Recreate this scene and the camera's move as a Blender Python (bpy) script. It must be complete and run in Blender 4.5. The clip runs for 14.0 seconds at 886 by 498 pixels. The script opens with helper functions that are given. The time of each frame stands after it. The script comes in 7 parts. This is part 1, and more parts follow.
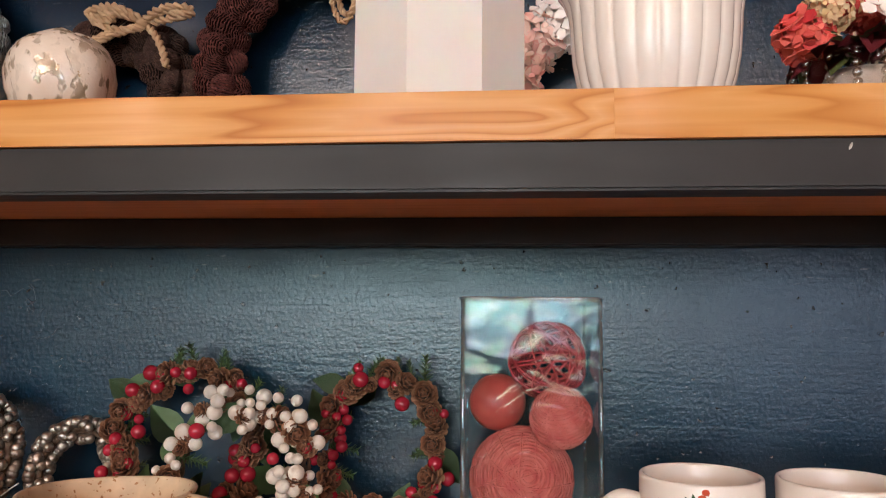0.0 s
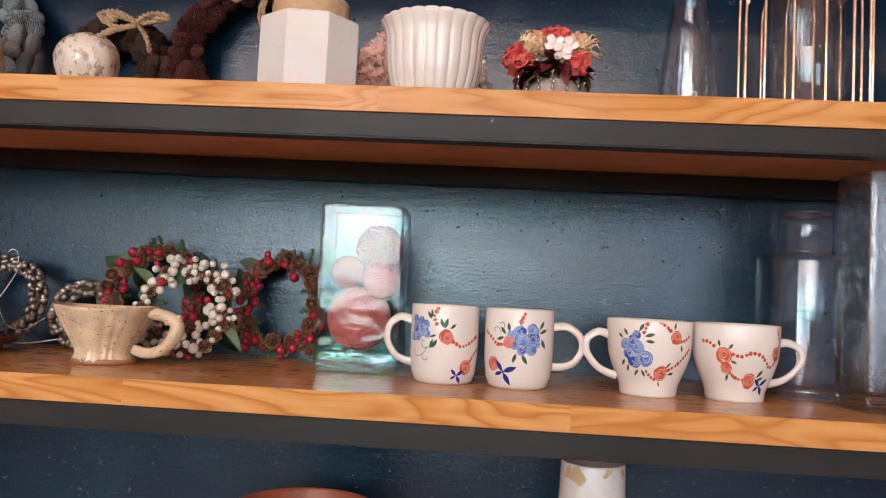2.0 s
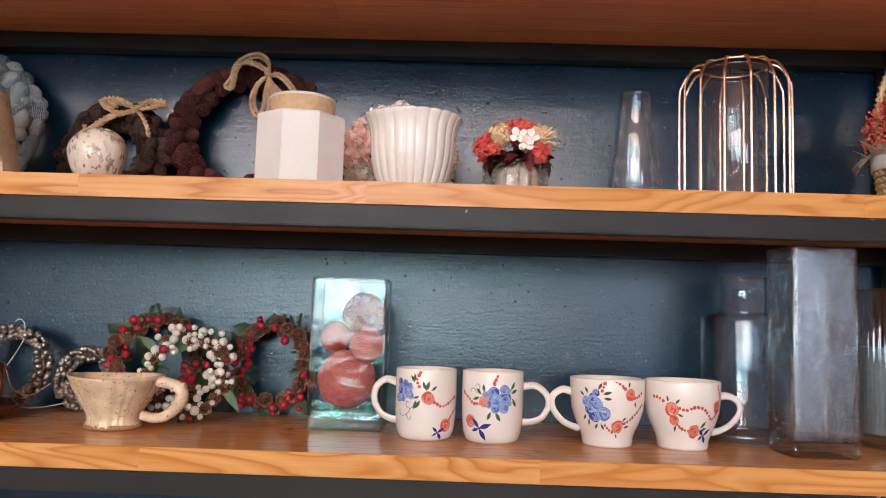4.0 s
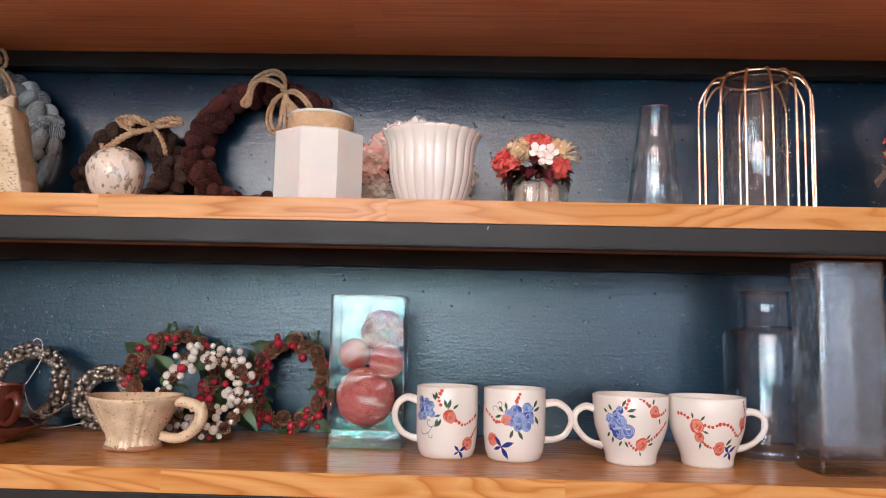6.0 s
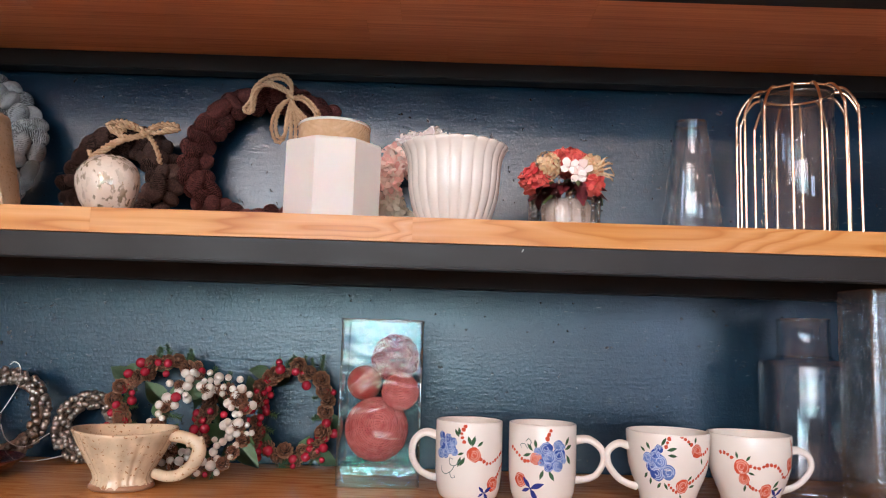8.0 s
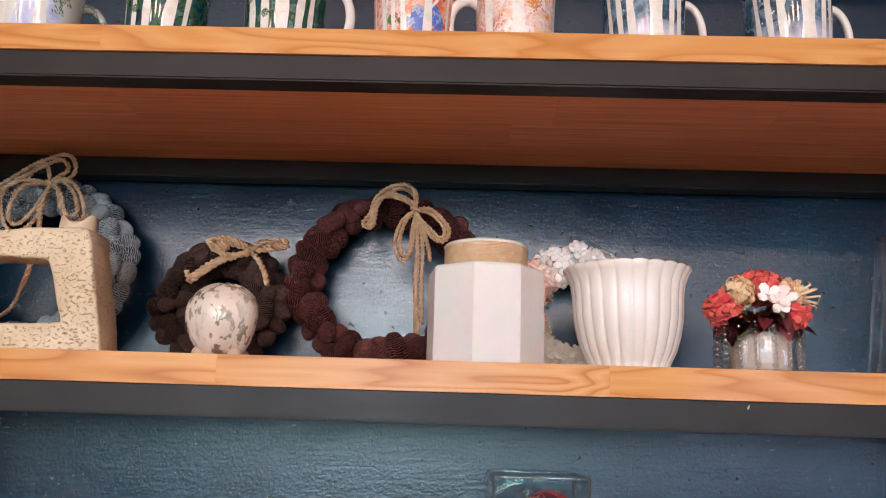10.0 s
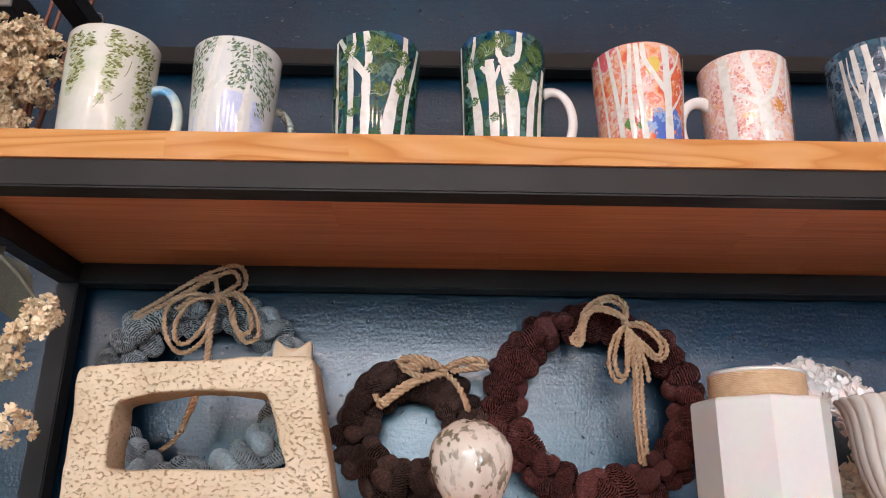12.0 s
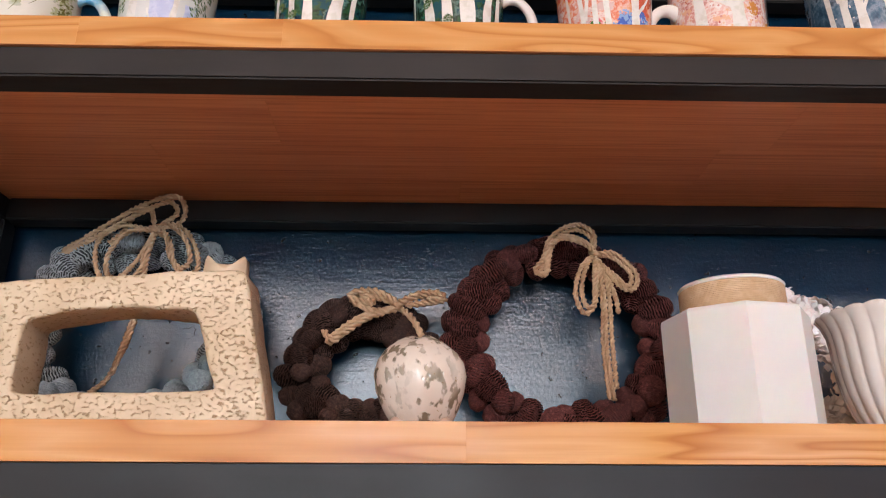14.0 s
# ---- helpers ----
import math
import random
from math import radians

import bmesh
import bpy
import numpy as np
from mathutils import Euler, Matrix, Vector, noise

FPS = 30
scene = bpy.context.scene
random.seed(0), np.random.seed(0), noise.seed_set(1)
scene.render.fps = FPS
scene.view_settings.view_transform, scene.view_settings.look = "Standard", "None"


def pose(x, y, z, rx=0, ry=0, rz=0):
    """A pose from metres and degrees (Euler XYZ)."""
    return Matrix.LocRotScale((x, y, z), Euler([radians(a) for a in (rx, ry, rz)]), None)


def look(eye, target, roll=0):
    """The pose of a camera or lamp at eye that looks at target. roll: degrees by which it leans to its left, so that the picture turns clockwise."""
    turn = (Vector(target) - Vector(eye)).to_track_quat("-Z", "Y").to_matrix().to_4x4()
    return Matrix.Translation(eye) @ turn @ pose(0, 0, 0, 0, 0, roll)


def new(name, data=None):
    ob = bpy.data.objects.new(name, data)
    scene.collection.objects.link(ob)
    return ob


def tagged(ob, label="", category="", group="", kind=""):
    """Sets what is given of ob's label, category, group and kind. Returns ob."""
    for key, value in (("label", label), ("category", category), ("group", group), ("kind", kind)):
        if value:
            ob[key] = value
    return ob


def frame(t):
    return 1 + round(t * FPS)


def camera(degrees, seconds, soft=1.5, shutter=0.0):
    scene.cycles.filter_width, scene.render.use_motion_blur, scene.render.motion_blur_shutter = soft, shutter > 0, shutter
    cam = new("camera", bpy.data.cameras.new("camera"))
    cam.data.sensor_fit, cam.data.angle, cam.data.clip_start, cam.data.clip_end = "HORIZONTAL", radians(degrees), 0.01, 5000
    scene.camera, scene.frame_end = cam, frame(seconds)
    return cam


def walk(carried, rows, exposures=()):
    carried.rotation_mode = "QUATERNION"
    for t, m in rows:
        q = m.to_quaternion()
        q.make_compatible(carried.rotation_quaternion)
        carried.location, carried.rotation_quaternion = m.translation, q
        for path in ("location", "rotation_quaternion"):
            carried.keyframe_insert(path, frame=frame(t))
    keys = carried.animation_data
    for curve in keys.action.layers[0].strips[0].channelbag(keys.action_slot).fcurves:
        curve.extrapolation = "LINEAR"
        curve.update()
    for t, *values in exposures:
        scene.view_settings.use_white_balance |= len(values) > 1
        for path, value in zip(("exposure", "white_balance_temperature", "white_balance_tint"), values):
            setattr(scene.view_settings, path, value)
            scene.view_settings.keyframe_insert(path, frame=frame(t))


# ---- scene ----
cam = camera(60.2, 14.0, 1.15)
PATH = [
    (0, (0.250, -0.384, 1.389), (0.063, 1.598, 1.566), 0.45),
    (0.5, (0.317, -0.476, 1.362), (0.169, 1.514, 1.503), 0.9),
    (1, (0.41, -0.575, 1.334), (0.271, 1.415, 1.481), 2.0),
    (1.5, (0.444, -0.668, 1.314), (0.3, 1.322, 1.44), 3.0),
    (2, (0.421, -0.745, 1.3), (0.29, 1.247, 1.42), 2.9),
    (2.5, (0.431, -0.808, 1.318), (0.341, 1.186, 1.44), 2.6),
    (3, (0.427, -0.848, 1.334), (0.364, 1.146, 1.468), 2.1),
    (3.5, (0.416, -0.857, 1.343), (0.379, 1.135, 1.509), 1.8),
    (6, (0.389, -0.851, 1.358), (0.331, 1.137, 1.571), 1.3),
    (6.5, (0.389, -0.852, 1.356), (0.336, 1.135, 1.574), 1.3),
    (7, (0.402, -0.84, 1.349), (0.372, 1.148, 1.564), 1.4),
    (7.2, (0.404, -0.833, 1.352), (0.395, 1.157, 1.548), 1.5),
    (9.3, (0.175, -0.684, 1.424), (0.183, 1.271, 1.843), 1.9),
    (9.5, (0.177, -0.679, 1.428), (0.144, 1.271, 1.87), 2.0),
    (10, (0.174, -0.648, 1.452), (0.124, 1.3, 1.901), 1.8),
    (10.5, (0.056, -0.602, 1.483), (-0.005, 1.326, 2.011), 1.5),
    (11, (-0.046, -0.579, 1.504), (-0.087, 1.336, 2.081), 1.1),
    (11.5, (-0.092, -0.572, 1.506), (-0.113, 1.328, 2.129), 0.9),
    (12, (-0.087, -0.585, 1.509), (-0.093, 1.309, 2.152), 1.0),
    (12.5, (-0.087, -0.607, 1.501), (-0.072, 1.262, 2.211), 0.9),
    (13, (-0.08, -0.61, 1.498), (-0.061, 1.257, 2.217), 0.6),
    (13.5, (-0.074, -0.57, 1.482), (-0.05, 1.299, 2.193), 0.3),
    (14, (-0.056, -0.5, 1.445), (-0.019, 1.384, 2.114), 0.2),
]
# the clip's own white balance drifts from warm to cool
BALANCE = [(0, -0.08, 6850, 10), (1, -0.08, 6850, 10), (2, -0.06, 6550, 10), (3.5, 0.0, 6450, 10), (6, 0.02, 6350, 10), (9.3, 0.02, 6250, 10), (10.5, 0.02, 6250, 10), (11, 0.04, 6150, 8), (11.5, 0.06, 5950, 7), (13, 0.06, 6000, 7), (14, 0.02, 6200, 10)]
walk(cam, [(t, look(eye, target, roll)) for t, eye, target, roll in PATH], BALANCE)

# ---- light: daylight from a window behind the camera, warm ceiling lamps ----
scene.view_settings.exposure = 0.0
world = bpy.data.worlds.new("sky")
scene.world = world
world.use_nodes = True
wn = world.node_tree
sky = wn.nodes.new("ShaderNodeTexSky")
sky.sky_type = "NISHITA"
sky.sun_disc = False
sky.sun_elevation, sky.sun_rotation = radians(40), radians(150)
wn.links.new(sky.outputs[0], wn.nodes["Background"].inputs[0])
wn.nodes["Background"].inputs[1].default_value = 0.10

WIN = (-2.7, 1.25, 1.12, 2.8)         # window opening: x0, x1, z0, z1
SIDE = (1.70, 2.85, 1.12, 2.05)     # a smaller window beside it
BACK, CEIL = -4.4, 3.2              # the wall behind the camera, the ceiling


def lamp(name, kind, m, power, colour, **more):
    d = bpy.data.lights.new(name, kind)
    d.energy, d.color = power, colour
    if kind == "AREA":
        d.shape, d.size, d.size_y = "RECTANGLE", more["w"], more["h"]
    else:
        d.shadow_soft_size = more["r"]
    ob = new(name, d)
    ob.matrix_world = m
    return ob


for lx, ly, lz, power in ((-1.5, -2.9, 2.40, 20), (-0.35, -2.9, 2.40, 20), (0.8, -2.9, 2.40, 20), (1.9, -2.9, 2.40, 20), (-0.95, -1.75, 2.62, 4.0), (-0.55, -1.80, 2.66, 4.0), (-0.15, -1.75, 2.60, 4.0), (0.25, -1.80, 2.64, 4.0), (0.65, -1.75, 2.62, 4.0), (1.05, -1.80, 2.60, 4.0)):
    lamp("ceiling_lamp", "POINT", pose(lx, ly, lz), power, (1.0, 0.66, 0.52), r=0.045)


# ---- node helpers ----
def shader(name, base=(0.5, 0.5, 0.5), rough=0.5, metal=0.0, spec=0.5):
    m = bpy.data.materials.new(name)
    m.use_nodes = True
    b = m.node_tree.nodes["Principled BSDF"]
    b.inputs["Base Color"].default_value = (*base, 1)
    b.inputs["Roughness"].default_value = rough
    b.inputs["Metallic"].default_value = metal
    b.inputs["Specular IOR Level"].default_value = spec
    return m


def add(m, kind, **values):
    n = m.node_tree.nodes.new("ShaderNode" + kind)
    for k, v in values.items():
        n.inputs[k.replace("_", " ")].default_value = v
    return n


def link(m, a, b):
    m.node_tree.links.new(a, b)


def bsdf(m):
    return m.node_tree.nodes["Principled BSDF"]


def coords(m, scale=(1, 1, 1), rand=0.0, turn=(0, 0, 0)):
    """Object coordinates, scaled, shifted piece by piece where rand is not 0."""
    tc = add(m, "TexCoord")
    mp = add(m, "Mapping")
    mp.inputs["Scale"].default_value = scale
    mp.inputs["Rotation"].default_value = turn
    link(m, tc.outputs["Object"], mp.inputs["Vector"])
    if rand:
        info = add(m, "ObjectInfo")
        mul = add(m, "Math")
        mul.operation = "MULTIPLY"
        mul.inputs[1].default_value = rand
        link(m, info.outputs["Random"], mul.inputs[0])
        link(m, mul.outputs[0], mp.inputs["Location"])
    return mp.outputs[0]


def noise_tex(m, vec, scale, detail=4, rough=0.5, dist=0.0):
    n = add(m, "TexNoise", Scale=scale, Detail=detail, Roughness=rough, Distortion=dist)
    link(m, vec, n.inputs["Vector"])
    return n.outputs["Fac"]


def ramp(m, fac, *stops):
    r = add(m, "ValToRGB")
    els = r.color_ramp.elements
    while len(els) < len(stops):
        els.new(0.5)
    for e, (p, c) in zip(els, stops):
        e.position = p
        e.color = (*c, 1) if len(c) == 3 else c
    link(m, fac, r.inputs[0])
    return r.outputs[0]


def grey(*stops):
    return [(p, (v, v, v)) for p, v in stops]


def mix(m, fac, a, b, mode="MIX"):
    x = m.node_tree.nodes.new("ShaderNodeMix")
    x.data_type, x.blend_type = "RGBA", mode
    for val, sock in ((fac, x.inputs[0]), (a, x.inputs[6]), (b, x.inputs[7])):
        if isinstance(val, (int, float)):
            sock.default_value = val
        elif isinstance(val, tuple):
            sock.default_value = (*val, 1)
        else:
            link(m, val, sock)
    return x.outputs[2]


def math_node(m, op, a, b):
    x = add(m, "Math")
    x.operation = op
    for v, s in ((a, x.inputs[0]), (b, x.inputs[1])):
        if isinstance(v, (int, float)):
            s.default_value = v
        else:
            link(m, v, s)
    return x.outputs[0]


def bump(m, height, strength=0.3, distance=0.001, after=None):
    b = add(m, "Bump", Strength=strength, Distance=distance)
    link(m, height, b.inputs["Height"])
    if after is not None:
        link(m, after, b.inputs["Normal"])
    link(m, b.outputs[0], bsdf(m).inputs["Normal"])
    return b.outputs[0]


def colour(m, out):
    link(m, out, bsdf(m).inputs["Base Color"])


def roughness(m, out):
    link(m, out, bsdf(m).inputs["Roughness"])


# ---- materials ----
def add_noise_colour(m, scale):
    n = add(m, "TexNoise", Scale=scale, Detail=3)
    link(m, coords(m), n.inputs["Vector"])
    return n.outputs["Color"]


def make_wall_paint():
    m = shader("navy_gloss_paint", rough=0.3, spec=0.6)
    v = coords(m)
    big = noise_tex(m, v, 3.0, 5, 0.6)
    fine = noise_tex(m, coords(m, (1.0, 1, 2.2)), 26, 6, 0.65)
    base = ramp(m, big, (0.3, (0.0028, 0.0150, 0.032)), (0.55, (0.0045, 0.0262, 0.052)), (0.75, (0.0085, 0.045, 0.073)))
    pits = ramp(m, math_node(m, "SUBTRACT", noise_tex(m, v, 105, 3, 0.55), math_node(m, "MULTIPLY", ramp(m, noise_tex(m, v, 5, 3), *grey((0.5, 0.0), (0.62, 1.0))), 0.035)), *grey((0.0, 0.0), (0.265, 0.0), (0.305, 1.0)))
    scuff = ramp(m, noise_tex(m, coords(m, (1, 1, 3)), 60, 4, 0.7), *grey((0.635, 0.0), (0.72, 1.0)))
    zone = ramp(m, noise_tex(m, coords(m, (1, 1, 3)), 7, 3, 0.5), *grey((0.43, 0.0), (0.62, 0.50)))
    sc = math_node(m, "MULTIPLY", scuff, zone)
    c = mix(m, sc, base, (0.20, 0.23, 0.26))
    net = add(m, "TexVoronoi", Scale=5.0)
    net.feature = "DISTANCE_TO_EDGE"
    bent = mix(m, 0.18, coords(m, (1, 1, 0.8)), add_noise_colour(m, 30))
    link(m, bent, net.inputs["Vector"])
    line = ramp(m, net.outputs["Distance"], *grey((0.0, 0.8), (0.005, 0.0)))
    some = ramp(m, noise_tex(m, v, 6, 2), *grey((0.62, 0.0), (0.66, 1.0)))
    crack = math_node(m, "MULTIPLY", line, some)
    c = mix(m, pits, (0.008, 0.012, 0.018), c)
    c = mix(m, crack, c, (0.008, 0.012, 0.018))
    colour(m, c)
    patch = noise_tex(m, coords(m, (0.7, 1, 1.6)), 9, 5, 0.65, 0.8)
    roughness(m, math_node(m, "ADD", ramp(m, fine, *grey((0.3, 0.0), (0.7, 0.08))), ramp(m, patch, *grey((0.36, 0.07), (0.62, 0.18)))))
    plaster = noise_tex(m, coords(m, (1.3, 1, 1)), 230, 4, 0.65)
    strokes = noise_tex(m, coords(m, (5, 1, 38)), 4, 4, 0.6, 0.6)
    lumps = noise_tex(m, v, 22, 3, 0.5)
    h = math_node(m, "ADD", math_node(m, "MULTIPLY", plaster, 0.8), math_node(m, "ADD", math_node(m, "MULTIPLY", strokes, 0.55), math_node(m, "MULTIPLY", lumps, 0.6)))
    h = math_node(m, "ADD", h, math_node(m, "MULTIPLY", pits, 0.3))
    h = math_node(m, "SUBTRACT", h, math_node(m, "MULTIPLY", crack, 0.4))
    bsdf(m).inputs["Specular Tint"].default_value = (0.97, 1.0, 1.0, 1)
    bump(m, h, 0.66, 0.0008)
    return m


def make_pine():
    m = shader("lacquered_pine", rough=0.2, spec=0.11)
    v = coords(m, (1.2, 9.5, 9.5), 40)
    warp = noise_tex(m, v, 2.2, 2, 0.42, 0.45)
    rings = math_node(m, "FRACT", math_node(m, "MULTIPLY", warp, 13.0), 0)
    fig = ramp(m, rings, (0.0, (0.57, 0.280, 0.094)), (0.30, (0.64, 0.345, 0.135)), (0.66, (0.55, 0.258, 0.080)), (0.88, (0.40, 0.150, 0.038)), (1.0, (0.57, 0.280, 0.094)))
    fib = noise_tex(m, coords(m, (6, 260, 260), 40), 3, 3, 0.6)
    c = mix(m, math_node(m, "MULTIPLY", fib, 0.15), fig, (0.40, 0.15, 0.05))
    streak = noise_tex(m, coords(m, (1.3, 46, 46), 40), 3, 3, 0.6, 0.3)
    c = mix(m, ramp(m, streak, *grey((0.46, 0.0), (0.68, 0.40))), c, (0.42, 0.162, 0.046))
    tone = add(m, "ObjectInfo").outputs["Random"]
    c = mix(m, ramp(m, tone, *grey((0, 0.0), (1, 0.40))), c, (0.51, 0.220, 0.064))
    colour(m, c)
    spots = noise_tex(m, coords(m), 40, 3)
    roughness(m, ramp(m, spots, *grey((0.3, 0.11), (0.75, 0.20))))
    bump(m, fib, 0.12, 0.0004)
    return m


# a redder, lighter pine colour for the bottom faces of the boards
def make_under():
    m = shader("red_brown_pine_underside", rough=0.4, spec=0.4)
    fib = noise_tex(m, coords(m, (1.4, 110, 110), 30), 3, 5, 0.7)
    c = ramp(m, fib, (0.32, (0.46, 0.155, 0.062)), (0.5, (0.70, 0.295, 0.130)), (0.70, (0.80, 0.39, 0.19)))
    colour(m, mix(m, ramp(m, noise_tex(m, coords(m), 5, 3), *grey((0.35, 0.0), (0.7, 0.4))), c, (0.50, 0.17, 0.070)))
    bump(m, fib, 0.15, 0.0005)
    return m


def make_steel():
    m = shader("black_painted_steel", rough=0.42, spec=0.2)
    v = coords(m, (1, 1, 1))
    n = noise_tex(m, coords(m, (3, 20, 20)), 6, 3, 0.6)
    c = ramp(m, noise_tex(m, v, 8, 4), (0.3, (0.0155, 0.0143, 0.0138)), (0.7, (0.0250, 0.0230, 0.0220)))
    chips = ramp(m, noise_tex(m, v, 70, 2, 0.5), *grey((0.765, 0.0), (0.785, 1.0)))
    c = mix(m, chips, c, (0.30, 0.27, 0.24))
    colour(m, c)
    roughness(m, ramp(m, n, *grey((0.3, 0.36), (0.7, 0.5))))
    bump(m, noise_tex(m, v, 260, 2), 0.12, 0.0004)
    return m


def make_ceramic(name, base, rough=0.12, vary=0.06, speck=None, lump=0.25):
    m = shader(name, base, rough)
    v = coords(m)
    dark = tuple(max(0.0, c * (1 - vary)) for c in base)
    c = ramp(m, noise_tex(m, v, 45, 3), (0.3, dark), (0.7, base))
    if speck:
        s = ramp(m, noise_tex(m, v, speck[0], 2, 0.5), *grey((speck[1], 0.0), (speck[1] + 0.05, 1.0)))
        c = mix(m, s, c, speck[2])
    colour(m, c)
    bump(m, noise_tex(m, v, 60, 2), lump, 0.0006)
    return m


def make_thin_glass(name, ior=1.5, tint=(0.985, 0.995, 0.995), film=None, wave=None, rough=0.0):
    """Glass for thin walls: clear, with Fresnel gloss. film: reflection colours of a coating. wave: (noise scale, strength, depth, stretch, swirl)."""
    m = bpy.data.materials.new(name)
    m.use_nodes = True
    nt = m.node_tree
    nt.nodes.remove(nt.nodes["Principled BSDF"])
    clear = add(m, "BsdfTransparent")
    clear.inputs["Color"].default_value = (*tint, 1)
    gloss = add(m, "BsdfAnisotropic", Roughness=rough)
    face = add(m, "LayerWeight", Blend=0.5)
    r0 = ((ior - 1) / (ior + 1)) ** 2
    gain = math_node(m, "ADD", math_node(m, "MULTIPLY", math_node(m, "POWER", face.outputs["Facing"], 4.0), 0.48), r0)
    mx = add(m, "MixShader")
    link(m, gain, mx.inputs[0])
    link(m, clear.outputs[0], mx.inputs[1])
    link(m, gloss.outputs[0], mx.inputs[2])
    link(m, mx.outputs[0], nt.nodes["Material Output"].inputs[0])
    if film:
        link(m, ramp(m, noise_tex(m, coords(m, (1, 1, 1.6)), 26, 3, 0.5, 0.8), *film), gloss.inputs["Color"])
    if wave:
        b = add(m, "Bump", Strength=wave[1], Distance=wave[2])
        link(m, noise_tex(m, coords(m, (0.8, 0.8, wave[3])), wave[0], 1.5, 0.5, wave[4]), b.inputs["Height"])
        for n in (gloss, face):
            link(m, b.outputs[0], n.inputs["Normal"])
    return m


def make_rope(name, a, b):
    m = shader(name, a, 0.85, spec=0.2)
    n = noise_tex(m, coords(m), 900, 3, 0.7)
    colour(m, mix(m, ramp(m, noise_tex(m, coords(m), 120, 3), *grey((0.3, 0), (0.7, 1))), a, b))
    bump(m, n, 0.6, 0.0006)
    return m


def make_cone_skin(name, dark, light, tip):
    """Dry cone scales: mottled, paler at random from cone to cone. The gaps are a slot of their own, their shade put
    into its colour.
    """
    m = shader(name, light, 0.75, spec=0.25)
    v = coords(m, (1, 1, 1), 9)
    c = ramp(m, noise_tex(m, v, 3.5, 4, 0.7), (0.30, dark), (0.52, light), (0.72, tip))
    info = add(m, "ObjectInfo")
    colour(m, mix(m, math_node(m, "MULTIPLY", info.outputs["Random"], 0.5), c, dark))
    bump(m, noise_tex(m, v, 16, 3, 0.7), 0.5, 0.0012)
    return m


def make_plain(name, a, b, rough=0.5, scale=120, spec=0.5, bumpy=0.3, rand=0.0):
    m = shader(name, a, rough, spec=spec)
    v = coords(m, (1, 1, 1), rand)
    colour(m, ramp(m, noise_tex(m, v, scale, 4, 0.6), (0.3, a), (0.7, b)))
    if bumpy:
        bump(m, noise_tex(m, v, scale * 3, 3), bumpy, 0.0008)
    return m


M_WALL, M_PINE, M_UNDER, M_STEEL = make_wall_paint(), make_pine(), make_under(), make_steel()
M_WHITE = make_ceramic("white_glaze", (0.74, 0.69, 0.63), 0.13, 0.03)
bsdf(M_WHITE).inputs["Specular IOR Level"].default_value = 0.38
M_MATTE = make_plain("matte_white_ceramic", (0.68, 0.655, 0.62), (0.64, 0.62, 0.585), 0.55, 30, bumpy=0.15)
bsdf(M_MATTE).inputs["Subsurface Weight"].default_value = 0.35
bsdf(M_MATTE).inputs["Subsurface Scale"].default_value = 0.02
M_GLASS = make_thin_glass("clear_glass", 1.72, (0.975, 0.985, 0.99))
M_FILM = make_thin_glass("iridescent_glass", 1.52, (0.955, 0.97, 0.97), [(0.34, (0.60, 0.86, 1.0)), (0.43, (0.66, 0.95, 0.80)), (0.50, (0.93, 0.95, 0.58)), (0.56, (1.0, 0.70, 0.76)), (0.66, (0.66, 0.78, 1.0))], (24, 0.30, 0.007, 1.1, 1.5), 0.10)
M_RIM = make_thin_glass("glass_edge", 2.6, (0.96, 0.985, 0.995))
M_EDGE = make_thin_glass("glass_corner", 2.4, (0.80, 0.90, 0.92))
M_HAMMER = make_thin_glass("hammered_glass", 2.3, (0.975, 0.985, 0.99), wave=(470, 0.60, 0.0012, 0.8, 0.3), rough=0.08)
M_WALLEDGE = make_thin_glass("thick_glass_edge", 2.2, (0.94, 0.96, 0.97), wave=(160, 0.5, 0.002, 0.6, 0.5), rough=0.06)
M_GOLD = shader("gold_wire", (0.94, 0.75, 0.55), 0.16, 1.0)
M_JUTE = make_rope("jute_twine", (0.42, 0.26, 0.145), (0.58, 0.39, 0.235))
M_BLUE_CONE = make_cone_skin("grey_blue_cone", (0.24, 0.262, 0.262), (0.40, 0.43, 0.425), (0.58, 0.60, 0.585))
M_DARK_CONE = make_cone_skin("dark_brown_cone", (0.030, 0.014, 0.011), (0.085, 0.043, 0.032), (0.19, 0.11, 0.082))
M_RED_CONE = make_cone_skin("maroon_cone", (0.050, 0.013, 0.011), (0.135, 0.038, 0.032), (0.29, 0.105, 0.088))
# gap colours: the dark insides of the cones and the shade between scales, painted
M_BLUE_GAP_SHADE = make_plain("grey_blue_gap_shade", (0.032, 0.037, 0.038), (0.050, 0.056, 0.057), 0.9, 4, 0.1, 0)
M_DARK_GAP_SHADE = make_plain("brown_gap_shade", (0.005, 0.003, 0.0025), (0.010, 0.005, 0.004), 0.9, 4, 0.1, 0)
M_RED_GAP_SHADE = make_plain("maroon_gap_shade", (0.008, 0.003, 0.0025), (0.014, 0.005, 0.004), 0.9, 4, 0.1, 0)

# ---- mesh helpers ----


def finish(bm, smooth=True):
    bmesh.ops.recalc_face_normals(bm, faces=bm.faces)
    for f in bm.faces:
        f.smooth = smooth
    return bm


def to_mesh(name, bm, material):
    me = bpy.data.meshes.new(name)
    bm.to_mesh(me)
    bm.free()
    for x in (material if isinstance(material, (list, tuple)) else [material]):
        me.materials.append(x)
    return me


